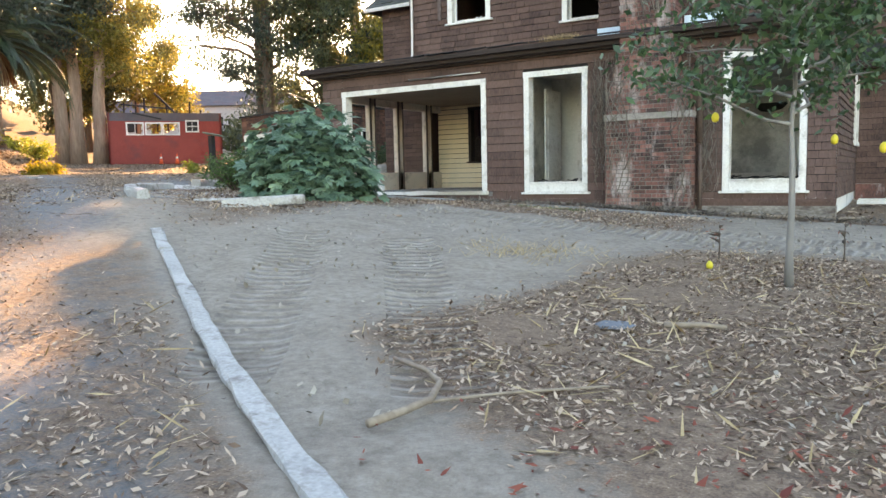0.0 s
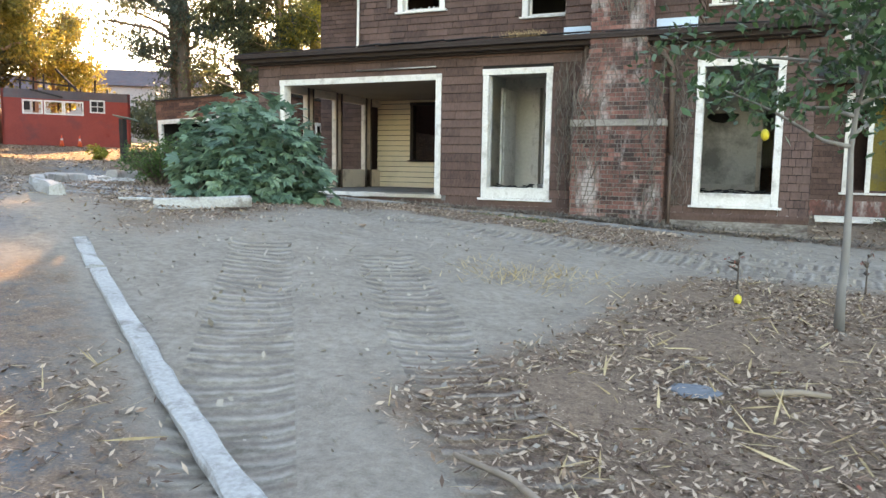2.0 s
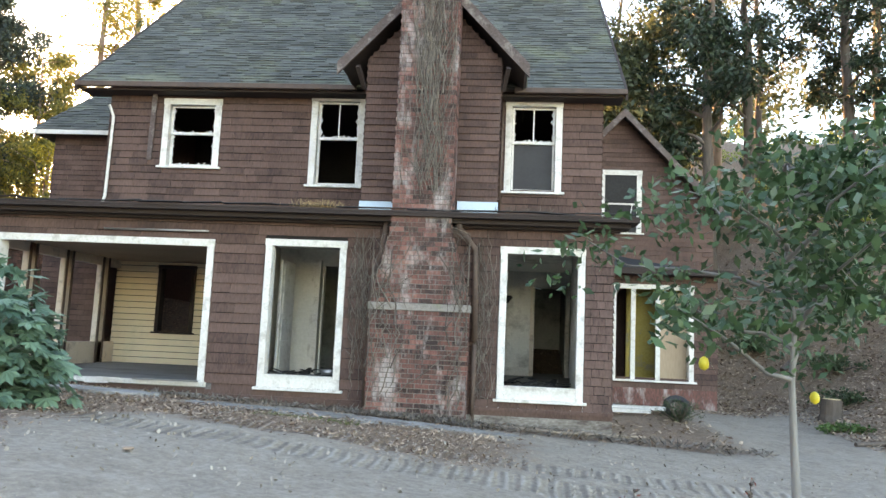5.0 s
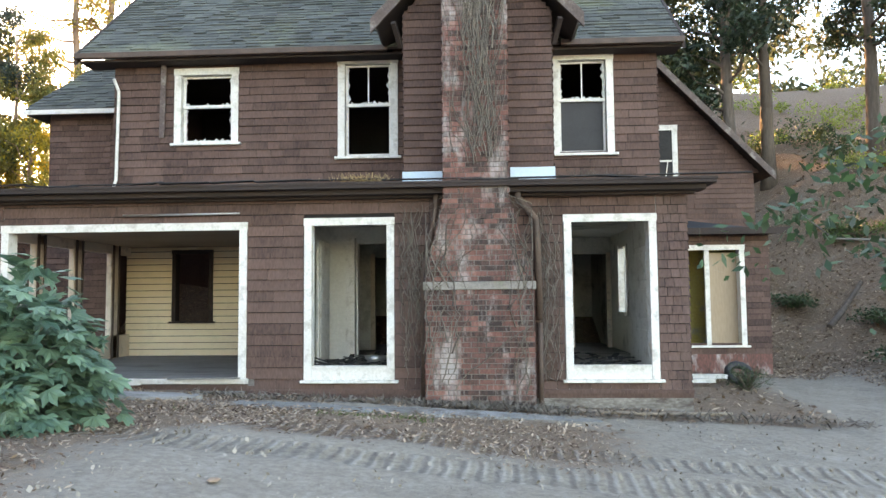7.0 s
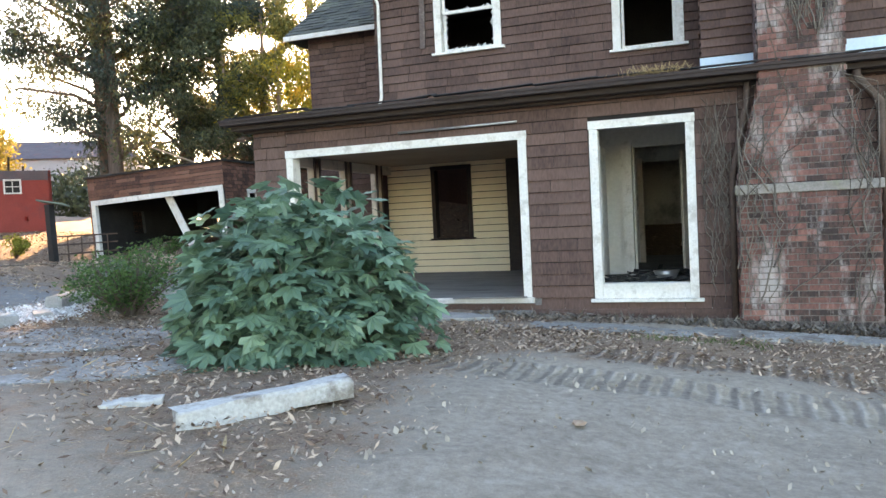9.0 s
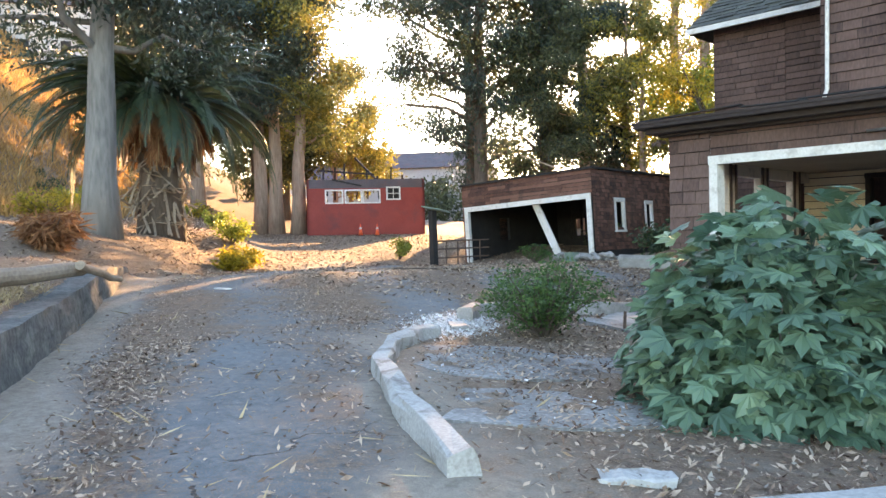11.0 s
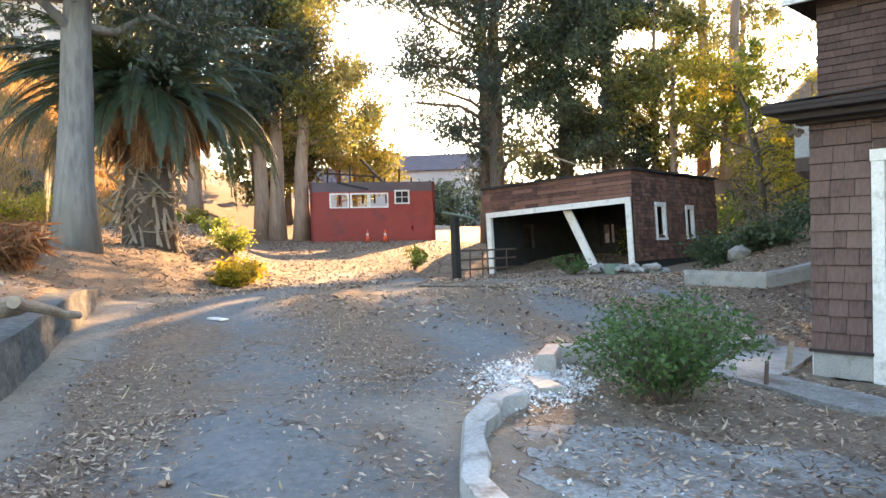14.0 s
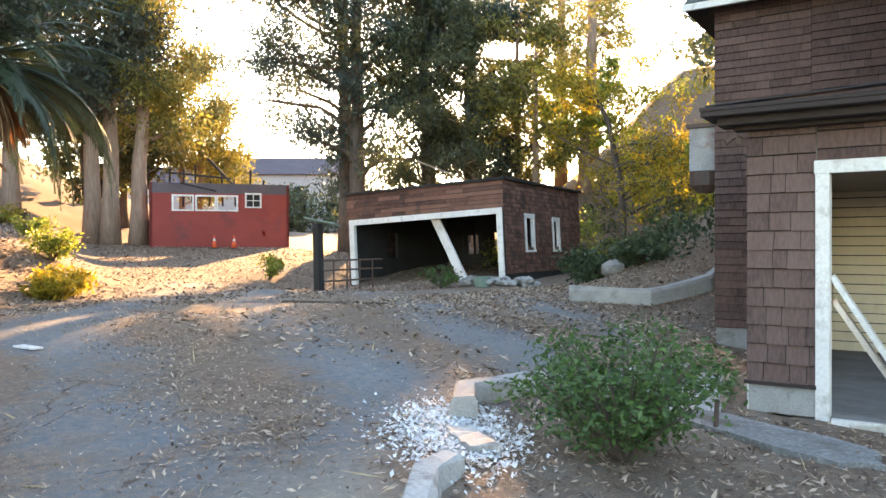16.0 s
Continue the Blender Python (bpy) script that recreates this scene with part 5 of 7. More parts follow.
        part("cone", Mesh().tube([(0, 0, 0.04), (0, 0, 0.4)], [0.15, 0.075], 14), M_ORANGE, c, smooth=True)
        part("band", Mesh().tube([(0, 0, 0.4), (0, 0, 0.52)], [0.075, 0.055], 14), M_WHITE, c)
        part("tip", Mesh().tube([(0, 0, 0.52), (0, 0, 0.72)], [0.055, 0.025], 14), M_ORANGE, c)


build_shed()


# ---- plants ----
def leaves(centres, spread, n, size, rs, ratio=2.2, droop=0.0, flat=0.0):
    """n pointed leaves scattered about clump centres: vertices and faces."""
    c = np.asarray(centres)
    pick = rs.randint(0, len(c), n)
    sp = np.asarray(spread)
    sp = sp[pick][:, None] if sp.ndim else sp
    off = rs.normal(size=(n, 3))
    off /= np.maximum(np.linalg.norm(off, axis=1, keepdims=True), 1e-6)
    off *= rs.uniform(0.25, 1.0, (n, 1)) ** 0.6
    p = c[pick] + off * sp * np.array([1, 1, 0.75])
    d = rs.normal(size=(n, 3))
    d[:, 2] = d[:, 2] * (1 - flat) - droop
    d /= np.linalg.norm(d, axis=1, keepdims=True)
    h = rs.normal(size=(n, 3)) + np.array([0, 0, 1.5 * flat])
    s = np.cross(d, h)
    s /= np.maximum(np.linalg.norm(s, axis=1, keepdims=True), 1e-6)
    L = size * rs.uniform(0.6, 1.3, (n, 1))
    w = L / ratio / 2
    v = np.stack([p, p + d * L * 0.45 + s * w, p + d * L, p + d * L * 0.45 - s * w], 1).reshape(-1, 3)
    return v


def leaf_mesh(name, v, mat, parent=None, label=""):
    me = bpy.data.meshes.new(name)
    n = len(v) // 4
    me.vertices.add(n * 4)
    me.vertices.foreach_set("co", v.astype(np.float32).reshape(-1))
    me.loops.add(n * 4)
    me.loops.foreach_set("vertex_index", np.arange(n * 4, dtype=np.int32))
    me.polygons.add(n)
    me.polygons.foreach_set("loop_start", np.arange(0, n * 4, 4, dtype=np.int32))
    me.materials.append(mat)
    me.update(calc_edges=True)
    ob = new(name, me)
    ob.parent = parent
    return tagged(ob, label, kind="stuff")


GROUPS = {"eucalyptus_tree": "eucalyptus trees", "background_tree": "hillside background trees", "sunlit_tree": "sunlit trees", "golden_tree": "golden trees",
          "hillside_tree": "trees on the slope", "sun_block_tree": "trees behind the house", "golden_shrub": "shrubs beside the drive", "ivy_mound": "ivy mounds",
          "ground_ivy": "ground cover on the slope", "dead_sapling": "dry saplings", "young_shrub": "young shrubs"}


def in_gap(p):
    """Whether points lie in the opening of the canopy through which the low sun reaches the drive."""
    p = np.atleast_2d(np.asarray(p, float))
    g = p - np.array(SUN) * (p[:, 2:3] - 0.1) / SUN.z - np.array([-5.2, 2.85, 0])
    far = ((-0.533 * g[:, 0] + 0.846 * g[:, 1]) / 1.9) ** 2 + ((0.846 * g[:, 0] + 0.533 * g[:, 1]) / 1.6) ** 2
    ragged = np.sin(9.1 * p[:, 0] + 4.3 * p[:, 2]) * np.sin(7.7 * p[:, 2] + 5.9 * p[:, 1])
    return far < 0.85 + 0.5 * ragged


def tree(name, label, x, y, h, r, crowns, bark, leaf, n, size, seed, lean=(0, 0), fork=1, droop=0.6, category="tree", sink=0.15, limbs=10, crown_from=0.45, spread=0.16, ratio=2.6, clump=1.0):
    """A tapered trunk with limbs; clumps of leaves hang about the limbs' ends. crowns: the crown's half width."""
    q, rs = random.Random(seed), np.random.RandomState(seed)
    z = gzf(x, y)
    t = thing(name, label, category, (x, y, z - sink), GROUPS.get(name, ""))
    mb = Mesh()
    ends = []
    for f in range(fork):
        a = q.uniform(0, 6.28)
        off = 0.0 if fork == 1 else 0.10 * h
        pts, rad = [], []
        K = 9
        for k in range(K):
            s = k / (K - 1)
            pts.append(Vector((lean[0] * s * s * h + math.cos(a) * off * s + q.gauss(0, 0.008 * h) * s, lean[1] * s * s * h + math.sin(a) * off * s + q.gauss(0, 0.008 * h) * s, s * h)))
            rad.append(r * (1.25 if k == 0 else 1) * (1 - 0.82 * s) / (1 if fork == 1 else 1.3))
        mb.tube(pts, rad, 9)
        for i in range(limbs):
            s = crown_from + (1 - crown_from) * (i + q.random()) / limbs
            k = min(int(s * (K - 1)), K - 2)
            p = pts[k].lerp(pts[k + 1], s * (K - 1) - k)
            aa = q.uniform(0, 6.28)
            ln = crowns * q.uniform(0.5, 1.05) * (1.0 if s < 0.8 else 0.6)
            up = q.uniform(0.1, 0.7)
            pp, rr = [p], [max(r * 0.35 * (1 - s * 0.6), 0.02)]
            for g in range(1, 5):
                w = g / 4
                pp.append(p + Vector((math.cos(aa + q.gauss(0, 0.2)) * ln * w, math.sin(aa + q.gauss(0, 0.2)) * ln * w, up * ln * w + q.gauss(0, 0.04) * ln)))
                rr.append(rr[0] * (1 - 0.85 * w))
                if g >= 2:
                    ends.append(pp[-1])
                    for _ in range(2):
                        ends.append(pp[-1] + Vector((q.gauss(0, 0.2), q.gauss(0, 0.2), q.gauss(0, 0.15))) * ln * 0.8)
            if not in_gap([tuple(e + Vector((x, y, z))) for e in pp]).any():
                mb.tube(pp, rr, 5, False)
        ends.append(pts[-1])
    part("trunk", mb, bark, t, smooth=True)
    c = np.array([tuple(e) for e in ends])
    sp = crowns * spread * rs.uniform(0.6, 1.5, len(c)) * clump
    v = leaves(c, sp, n, size, rs, ratio, droop)
    # a gap in the crowns lets the low sun reach the drive
    v = v.reshape(-1, 4, 3)
    v = v[~in_gap(v[:, 0] + np.array([x, y, z - sink]))].reshape(-1, 3)
    leaf_mesh("crown", v, leaf, t)
    return t


def shrub(name, label, x, y, rx, ry, h, n, size, leaf, seed, stems=14, ratio=2.0, droop=0.0, flat=0.3, category="shrub"):
    """Stems fan out of one root; leaves sit in clumps over an uneven dome."""
    q, rs = random.Random(seed), np.random.RandomState(seed)
    z = gzf(x, y)
    t = thing(name, label, category, (x, y, z - 0.03), GROUPS.get(name, ""))
    mb, c = Mesh(), []
    for i in range(stems):
        a, k = q.uniform(0, 6.28), q.uniform(0.15, 1) ** 0.6
        tip = Vector((math.cos(a) * rx * k, math.sin(a) * ry * k, h * math.sqrt(max(0.05, 1 - 0.8 * k * k)) * q.uniform(0.75, 1.0)))
        pts = [Vector((tip.x * s * 0.9, tip.y * s * 0.9, tip.z * s ** 0.8)) for s in (0, 0.35, 0.7, 1)]
        mb.tube(pts, [0.022, 0.016, 0.01, 0.004], 5, False)
        for s in (0.35, 0.6, 0.8, 0.95):
            c.append((tip.x * s + q.gauss(0, 0.08) * rx, tip.y * s + q.gauss(0, 0.08) * ry, max(0.06, tip.z * s ** 0.8)))
    tagged(part("stems", mb, M_BARK, t), kind="stuff")
    c = np.array(c)
    sp = min(rx, ry) * 0.24 * rs.uniform(0.6, 1.4, len(c))
    v = leaves(c, sp, n, size, rs, ratio, droop, flat)
    v[:, 2] = np.maximum(v[:, 2], 0.0)
    leaf_mesh("foliage", v, leaf, t)
    return t


def fig_bush():
    """A broad fig with lobed leaves."""
    q, rs = random.Random(21), np.random.RandomState(21)
    x, y = -9.28, 10.75
    z = gzf(x, y) - 0.03
    t = thing("fig_bush", "broad green fig bush with large lobed leaves", "bush", (x, y, z))
    rx, ry, h = 1.2, 1.12, 1.52
    mb = Mesh()
    for i in range(34):
        a, k = q.uniform(0, 6.28), q.uniform(0.1, 1) ** 0.5
        tip = Vector((math.cos(a) * rx * k, math.sin(a) * ry * k, h * math.sqrt(1 - 0.85 * k * k) * q.uniform(0.8, 1)))
        mb.tube([Vector((tip.x * s * 0.95, tip.y * s * 0.95, tip.z * s ** 0.75)) for s in (0, 0.3, 0.65, 0.97)], [0.03, 0.02, 0.012, 0.006], 5, False)
    tagged(part("stems", mb, M_GREYBARK, t), kind="stuff")
    # each leaf: five lobes round the stalk
    verts, faces = [], []
    lob = [(-95, 0.5), (-72, 0.68), (-55, 0.52), (-38, 0.92), (-18, 0.66), (0, 1.0), (18, 0.66), (38, 0.92), (55, 0.52), (72, 0.68), (95, 0.5)]
    for i in range(2600):
        a = q.uniform(0, 6.28)
        el = math.asin(q.uniform(0.02, 1))
        k = q.uniform(0.72, 1.04) if i % 4 else q.uniform(0.4, 0.8)
        bump = 1 + 0.10 * math.sin(3 * a + 1) + 0.08 * math.sin(7 * a + 5 * el)
        c = Vector((rx * math.cos(el) * math.cos(a), ry * math.cos(el) * math.sin(a), h * math.sin(el))) * k * bump
        c.z = max(c.z, 0.08)
        out = Vector((math.cos(a) * math.cos(el), math.sin(a) * math.cos(el), 0.35 * math.sin(el)))
        d = (out * 1.0 + Vector((q.gauss(0, 0.45), q.gauss(0, 0.45), q.gauss(-0.35, 0.35)))).normalized()
        nrm = (Vector((out.x * 0.6, out.y * 0.6, 1.0)) + Vector((q.gauss(0, 0.35), q.gauss(0, 0.35), 0))).normalized()
        s = d.cross(nrm).normalized()
        nrm = s.cross(d)
        L = q.uniform(0.12, 0.24)
        b = len(verts)
        verts.append(tuple(c))
        for g, w in lob:
            g = radians(g)
            p = c + (d * math.cos(g) + s * math.sin(g)) * (L * w) - nrm * (L * 0.22 * w * w) + nrm * (0.05 * L * (1 if abs(g) > 0.2 else 0))
            verts.append(tuple(p))
        for j in range(len(lob) - 1):
            faces.append((b, b + 1 + j, b + 2 + j))
    me = bpy.data.meshes.new("foliage")
    me.from_pydata(verts, [], faces)
    me.materials.append(L_FIG)
    ob = new("foliage", me)
    ob.parent = t
    tagged(ob, kind="stuff")


def palm(x, y, trunk_h, crown_r):
    q = random.Random(4)
    z = gzf(x, y)
    t = thing("palm_tree", "thick date palm with hanging skirt of dead fronds", "palm tree", (x, y, z - 0.2))
    part("trunk", Mesh().tube([(0, 0, 0), (0.05, 0, trunk_h * 0.5), (0, 0, trunk_h)], [0.72, 0.6, 0.66], 14), M_BARK, t, smooth=True)
    mb = Mesh()
    for i in range(230):
        a, zz = q.uniform(0, 6.28), q.uniform(0.3, trunk_h)
        r0 = 0.62
        c, s = math.cos(a), math.sin(a)
        tilt = q.gauss(0, 0.35)
        mb.beam((c * r0, s * r0, zz), (c * (r0 + 0.28) - s * tilt, s * (r0 + 0.28) + c * tilt, zz + q.uniform(-0.9, 0.5)), 0.07, 0.025)
    tagged(part("frond_stubs", mb, M_LOG, t, "old cut frond stubs"), kind="stuff")
    for name, mat, count, lo, hi, dead in (("fronds", L_PALM, 105, -0.25, 1.25, False), ("dead_fronds", L_DEADPALM, 120, -1.1, -0.2, True)):
        V = []
        rib = Mesh()
        for i in range(count):
            a, el = q.uniform(0, 6.28), q.uniform(lo, hi)
            bend = q.random()
            L = crown_r * q.uniform(0.75, 1.12) * (0.48 if dead else 1)
            pts = []
            p = Vector((math.cos(a) * 0.4, math.sin(a) * 0.4, trunk_h + 0.2))
            for k in range(13):
                pts.append(p.copy())
                d = Vector((math.cos(a) * math.cos(el), math.sin(a) * math.cos(el), math.sin(el)))
                p = p + d * L / 12
                el = max(el - (0.10 + 0.07 * bend if not dead else 0.10), -1.5)
            rib.tube(pts, [0.035 * (1 - 0.07 * k) for k in range(13)], 4, False)
            side = Vector((-math.sin(a), math.cos(a), 0))
            for k in range(1, 13):
                for m in range(5):
                    b = pts[k - 1].lerp(pts[k], m / 5)
                    dd = (pts[k] - pts[k - 1]).normalized()
                    for sg in (-1, 1):
                        ln = 0.55 * math.sin(math.pi * min(1, (k + 1.5) / 14)) * q.uniform(0.8, 1.15)
                        e = (dd * 0.55 + side * sg * 0.75 + Vector((0, 0, -0.25 if not dead else -0.9))).normalized()
                        w = dd * 0.034
                        V += [tuple(b - w), tuple(b + e * ln * 0.5 - w), tuple(b + e * ln), tuple(b + e * ln * 0.4 + w)]
        tagged(part("ribs", rib, M_STRAW if dead else L_PALM, t), kind="stuff")
        leaf_mesh(name, np.array(V), mat, t, "hanging dead brown fronds" if dead else "")


def plants():
    fig_bush()
    shrub("shrub", "low feathery green shrub among concrete fragments", -12.62, 12.1, 0.86, 0.85, 1.12, 6500, 0.06, L_SHRUB, 31, stems=52, ratio=2.4)
    # lemon tree
    t = tree("lemon_tree", "slender young lemon tree with a few yellow fruits", -0.92, 7.75, 2.95, 0.036, 1.45, M_GREYBARK, L_LEMON, 4600, 0.09, 33, limbs=19, crown_from=0.5, spread=0.15, droop=0.3, ratio=2.0, sink=0.05, clump=1.15)
    for k, (dx, dy, dz) in enumerate(((-0.62, -0.15, 1.52), (0.7, -0.2, 1.2), (0.3, 0.4, 1.3))):
        mb = Mesh().tube([(dx, dy, dz), (dx, dy, dz + 0.015), (dx, dy, dz + 0.045), (dx, dy, dz + 0.075), (dx, dy, dz + 0.09)], [0.008, 0.028, 0.034, 0.026, 0.006], 10)
        part("lemon", mb, M_LEMON, t, smooth=True)
    for x, y in ((-1.7, 8.2),):
        z = gzf(x, y)
        tagged(part("fallen_lemon", Mesh().tube([(x, y, z), (x, y, z + 0.015), (x, y, z + 0.045), (x, y, z + 0.075), (x, y, z + 0.09)], [0.008, 0.028, 0.036, 0.026, 0.006], 10), M_LEMON, smooth=True), "yellow lemon fallen on the leaf litter", "lemon")
    for i, (x, y, h) in enumerate(((-1.75, 8.9, 0.3), (-0.6, 9.6, 0.35))):
        tree("dead_sapling", "small dry bare sapling stem in the litter", x, y, h + 0.1, 0.012, 0.12, M_BARK, L_RED, 14, 0.04, 60 + i, limbs=4, category="sapling", sink=0.02)
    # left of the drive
    tree("eucalyptus_tree", "tall eucalyptus with a straight smooth grey trunk", -25.4, 11.6, 12.0, 0.42, 4.3, M_GREYBARK, L_EUCSHADE, 56000, 0.17, 34, lean=(0.02, 0.05), limbs=32, crown_from=0.36, spread=0.24, droop=0.9)
    palm(-28.6, 14.5, 4.0, 4.4)
    shrub("stump_bush", "shaggy brown palm stump on the bank", -22.6, 9.6, 0.75, 0.6, 0.9, 1500, 0.3, L_DEADPALM, 35, stems=22, ratio=7, droop=0.6, category="stump")
    for i, (x, y, s) in enumerate(((-27.2, 16.3, 0.8), (-30.0, 17.6, 1.0), (-26.2, 15.4, 0.6), (-36.5, 20.5, 0.9), (-38, 15.2, 1.2), (-44, 17.5, 1.5), (-50, 26, 1.2), (-47, 24, 1.0), (-34, 13, 1.1))):
        shrub("golden_shrub", "sunlit yellow-green weedy shrub beside the drive", x, y, s, s, s * 0.95, 1300, 0.13, L_GOLD if i % 2 == 0 else L_YGREEN, 70 + i, stems=12)
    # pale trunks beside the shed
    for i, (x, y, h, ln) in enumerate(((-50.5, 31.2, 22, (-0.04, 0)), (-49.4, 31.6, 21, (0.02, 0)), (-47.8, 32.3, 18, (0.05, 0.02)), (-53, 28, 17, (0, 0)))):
        tree("eucalyptus_tree", "tall eucalyptus with pale peeling bark behind the shed", x, y, h, 0.5, 5.0, M_EUCBARK, L_EUCSUN if i == 2 else L_EUCSHADE, 26000, 0.3, 80 + i, lean=ln, limbs=18, crown_from=0.32, spread=0.28)
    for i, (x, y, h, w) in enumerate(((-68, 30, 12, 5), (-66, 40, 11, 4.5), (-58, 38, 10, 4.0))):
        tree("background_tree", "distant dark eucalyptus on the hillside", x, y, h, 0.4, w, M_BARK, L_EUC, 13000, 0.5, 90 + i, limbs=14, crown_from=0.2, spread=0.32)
    for i, (x, y, h, w, lf) in enumerate(((-53.5, 39.5, 12, 4.2, L_EUCSUN), (-56, 43, 9, 3.6, L_EUCSUN))):
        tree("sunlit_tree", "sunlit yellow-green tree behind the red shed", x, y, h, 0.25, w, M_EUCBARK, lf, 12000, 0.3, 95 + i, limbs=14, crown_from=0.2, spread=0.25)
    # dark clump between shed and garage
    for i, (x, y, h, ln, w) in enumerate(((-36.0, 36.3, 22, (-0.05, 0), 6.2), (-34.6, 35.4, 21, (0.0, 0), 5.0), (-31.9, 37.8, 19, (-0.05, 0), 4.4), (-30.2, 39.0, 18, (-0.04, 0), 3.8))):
        tree("eucalyptus_tree", "dark ivy-hung eucalyptus behind the garage", x, y, h, 0.45, w, M_BARK, L_EUCSHADE if i % 2 else L_EUC, 40000, 0.24, 100 + i, lean=ln, limbs=34, crown_from=0.3 if i == 0 else 0.12, spread=0.2, droop=1.0)
    # golden tree behind the garage, taller trunks beyond
    tree("golden_tree", "backlit yellow-leaved tree behind the garage", -20.8, 34.6, 7.4, 0.2, 3.8, M_BARK, L_GOLD, 9000, 0.17, 110, lean=(-0.25, 0), fork=2, limbs=9, crown_from=0.25, spread=0.22)
    tree("golden_tree", "backlit yellow-green tree on the slope", -16.6, 33.5, 4.2, 0.12, 2.0, M_BARK, L_YGREEN, 7000, 0.2, 111, limbs=9, crown_from=0.2, spread=0.22)
    for i, (x, y, h, w, lf) in enumerate(((-28, 45, 21, 4.8, L_EUCSUN), (-26.6, 46, 22, 4.0, L_EUCSUN), (-25.0, 41.0, 5.5, 2.6, L_YGREEN), (-20, 52, 18, 5, L_YGREEN), (-14.5, 50, 12, 4.5, L_YGREEN), (-10, 46, 11, 5, L_EUC), (-30, 55, 14, 4.5, L_EUCSUN), (-17.5, 44, 9, 4.0, L_EUC))):
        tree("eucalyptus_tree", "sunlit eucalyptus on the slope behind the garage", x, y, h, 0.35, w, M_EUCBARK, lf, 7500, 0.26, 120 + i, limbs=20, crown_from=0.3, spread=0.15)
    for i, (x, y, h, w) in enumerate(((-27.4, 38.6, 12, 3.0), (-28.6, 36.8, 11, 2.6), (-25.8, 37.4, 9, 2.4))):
        tree("sunlit_tree", "backlit yellow-green tree behind the garage", x, y, h, 0.22, w, M_EUCBARK, L_EUC if i == 1 else L_EUCSUN, 10000, 0.22, 210 + i, limbs=20, crown_from=0.25, spread=0.24)
    # slope beside and behind the house
    for i, (x, y, h, w, lf, bk) in enumerate(((6.5, 36, 15, 4.2, L_EUC, M_EUCBARK), (12.5, 34, 15, 4.0, L_PINE, M_BARK), (9.5, 30, 13, 2.6, L_PINE, M_BARK), (4.4, 29.5, 14, 2.6, L_PINE, M_BARK), (6.6, 32, 15, 3.0, L_PINE, M_BARK), (16, 31, 12, 4.5, L_EUC, M_EUCBARK), (20, 36, 14, 5, L_EUCSUN, M_EUCBARK), (13.5, 25, 8, 2.6, L_YGREEN, M_EUCBARK),
                                              (24, 30, 12, 5, L_EUC, M_BARK), (3, 42, 17, 5, L_EUC, M_BARK), (-3, 44, 16, 5, L_EUC, M_BARK), (18, 24, 9, 3.5, L_EUC, M_GREYBARK), (28, 42, 16, 6, L_EUC, M_BARK), (11, 44, 17, 5.5, L_EUC, M_BARK), (-16, 38, 8, 3.0, L_EUCSUN, M_EUCBARK))):
        tree("hillside_tree", "tall thin-crowned tree on the slope beside the house", x, y, h, 0.26, w, bk, lf, 9000 if lf is L_PINE else 6000, 0.26, 140 + i, limbs=20, crown_from=0.3, spread=0.2)
    # Trees hidden behind the house, added to block low sun from the right slope.
    for i, (x, y, h) in enumerate(((-9, 29, 11), (-5, 30, 11.5), (-1, 31.5, 11.5), (-12.5, 31, 10), (3, 33, 11))):
        tree("sun_block_tree", "unseen dense tree added behind the house to block the sun", x, y, h, 0.3, 3.6, M_BARK, L_EUC, 12000, 0.34, 190 + i, limbs=16, crown_from=0.2, spread=0.3)
    for i, (x, y, s) in enumerate(((-19.0, 27.6, 1.0), (-18.2, 25.9, 1.2), (-16.8, 24.6, 1.1), (-19.6, 29.6, 0.9), (6.5, 17.6, 0.8), (8.5, 19.5, 1.0), (-17.3, 28.6, 0.9))):
        shrub("ivy_mound", "mound of dark green ivy on the slope", x, y, s, s * 0.9, s * 0.75, 1800, 0.1, L_IVY, 170 + i, stems=14, ratio=1.4, category="ivy")
    for i, (x, y, s, lf) in enumerate(((4.6, 19.4, 0.7, L_IVY), (5.4, 21.5, 0.9, L_IVY), (3.6, 17.4, 0.45, L_SHRUB), (7.4, 22.5, 0.9, L_IVY), (6.4, 24.8, 1.0, L_SHRUB), (4.2, 24.0, 0.8, L_IVY), (9.6, 24.5, 1.2, L_IVY), (10.8, 21.0, 1.0, L_SHRUB), (8.2, 27.5, 1.3, L_YGREEN), (12.4, 27.5, 1.4, L_SHRUB), (5.2, 16.2, 0.5, L_SHRUB))):
        shrub("ground_ivy", "low spreading green ground cover on the littered slope", x, y, s * 1.3, s, s * 0.42, int(1300 * s), 0.075, lf, 220 + i, stems=16, ratio=1.4, category="ivy")
    for i, (x, y, a, L, rr) in enumerate(((5.0, 18.3, 20, 1.8, 0.09), (6.8, 20.4, -15, 2.4, 0.11), (4.4, 22.6, 35, 1.5, 0.08), (8.6, 22.0, 5, 2.2, 0.1), (7.2, 18.0, 60, 1.2, 0.07), (9.8, 26.0, -30, 2.0, 0.1), (3.2, 16.0, 10, 1.4, 0.05))):
        dx, dy = math.cos(radians(a)) * L, math.sin(radians(a)) * L
        mb = Mesh().tube([(x + dx * k / 5, y + dy * k / 5, gzf(x + dx * k / 5, y + dy * k / 5) + rr * 0.7) for k in range(6)], [rr * (1 - 0.07 * k) for k in range(6)], 9)
        tagged(part("fallen_log", mb, M_LOG if i % 2 else M_BARK), "weathered fallen log lying on the littered slope", "log")
    for i, (x, y, hh, rr) in enumerate(((3.9, 18.6, 0.5, 0.2), (8.0, 20.8, 0.7, 0.25))):
        z = gzf(x, y)
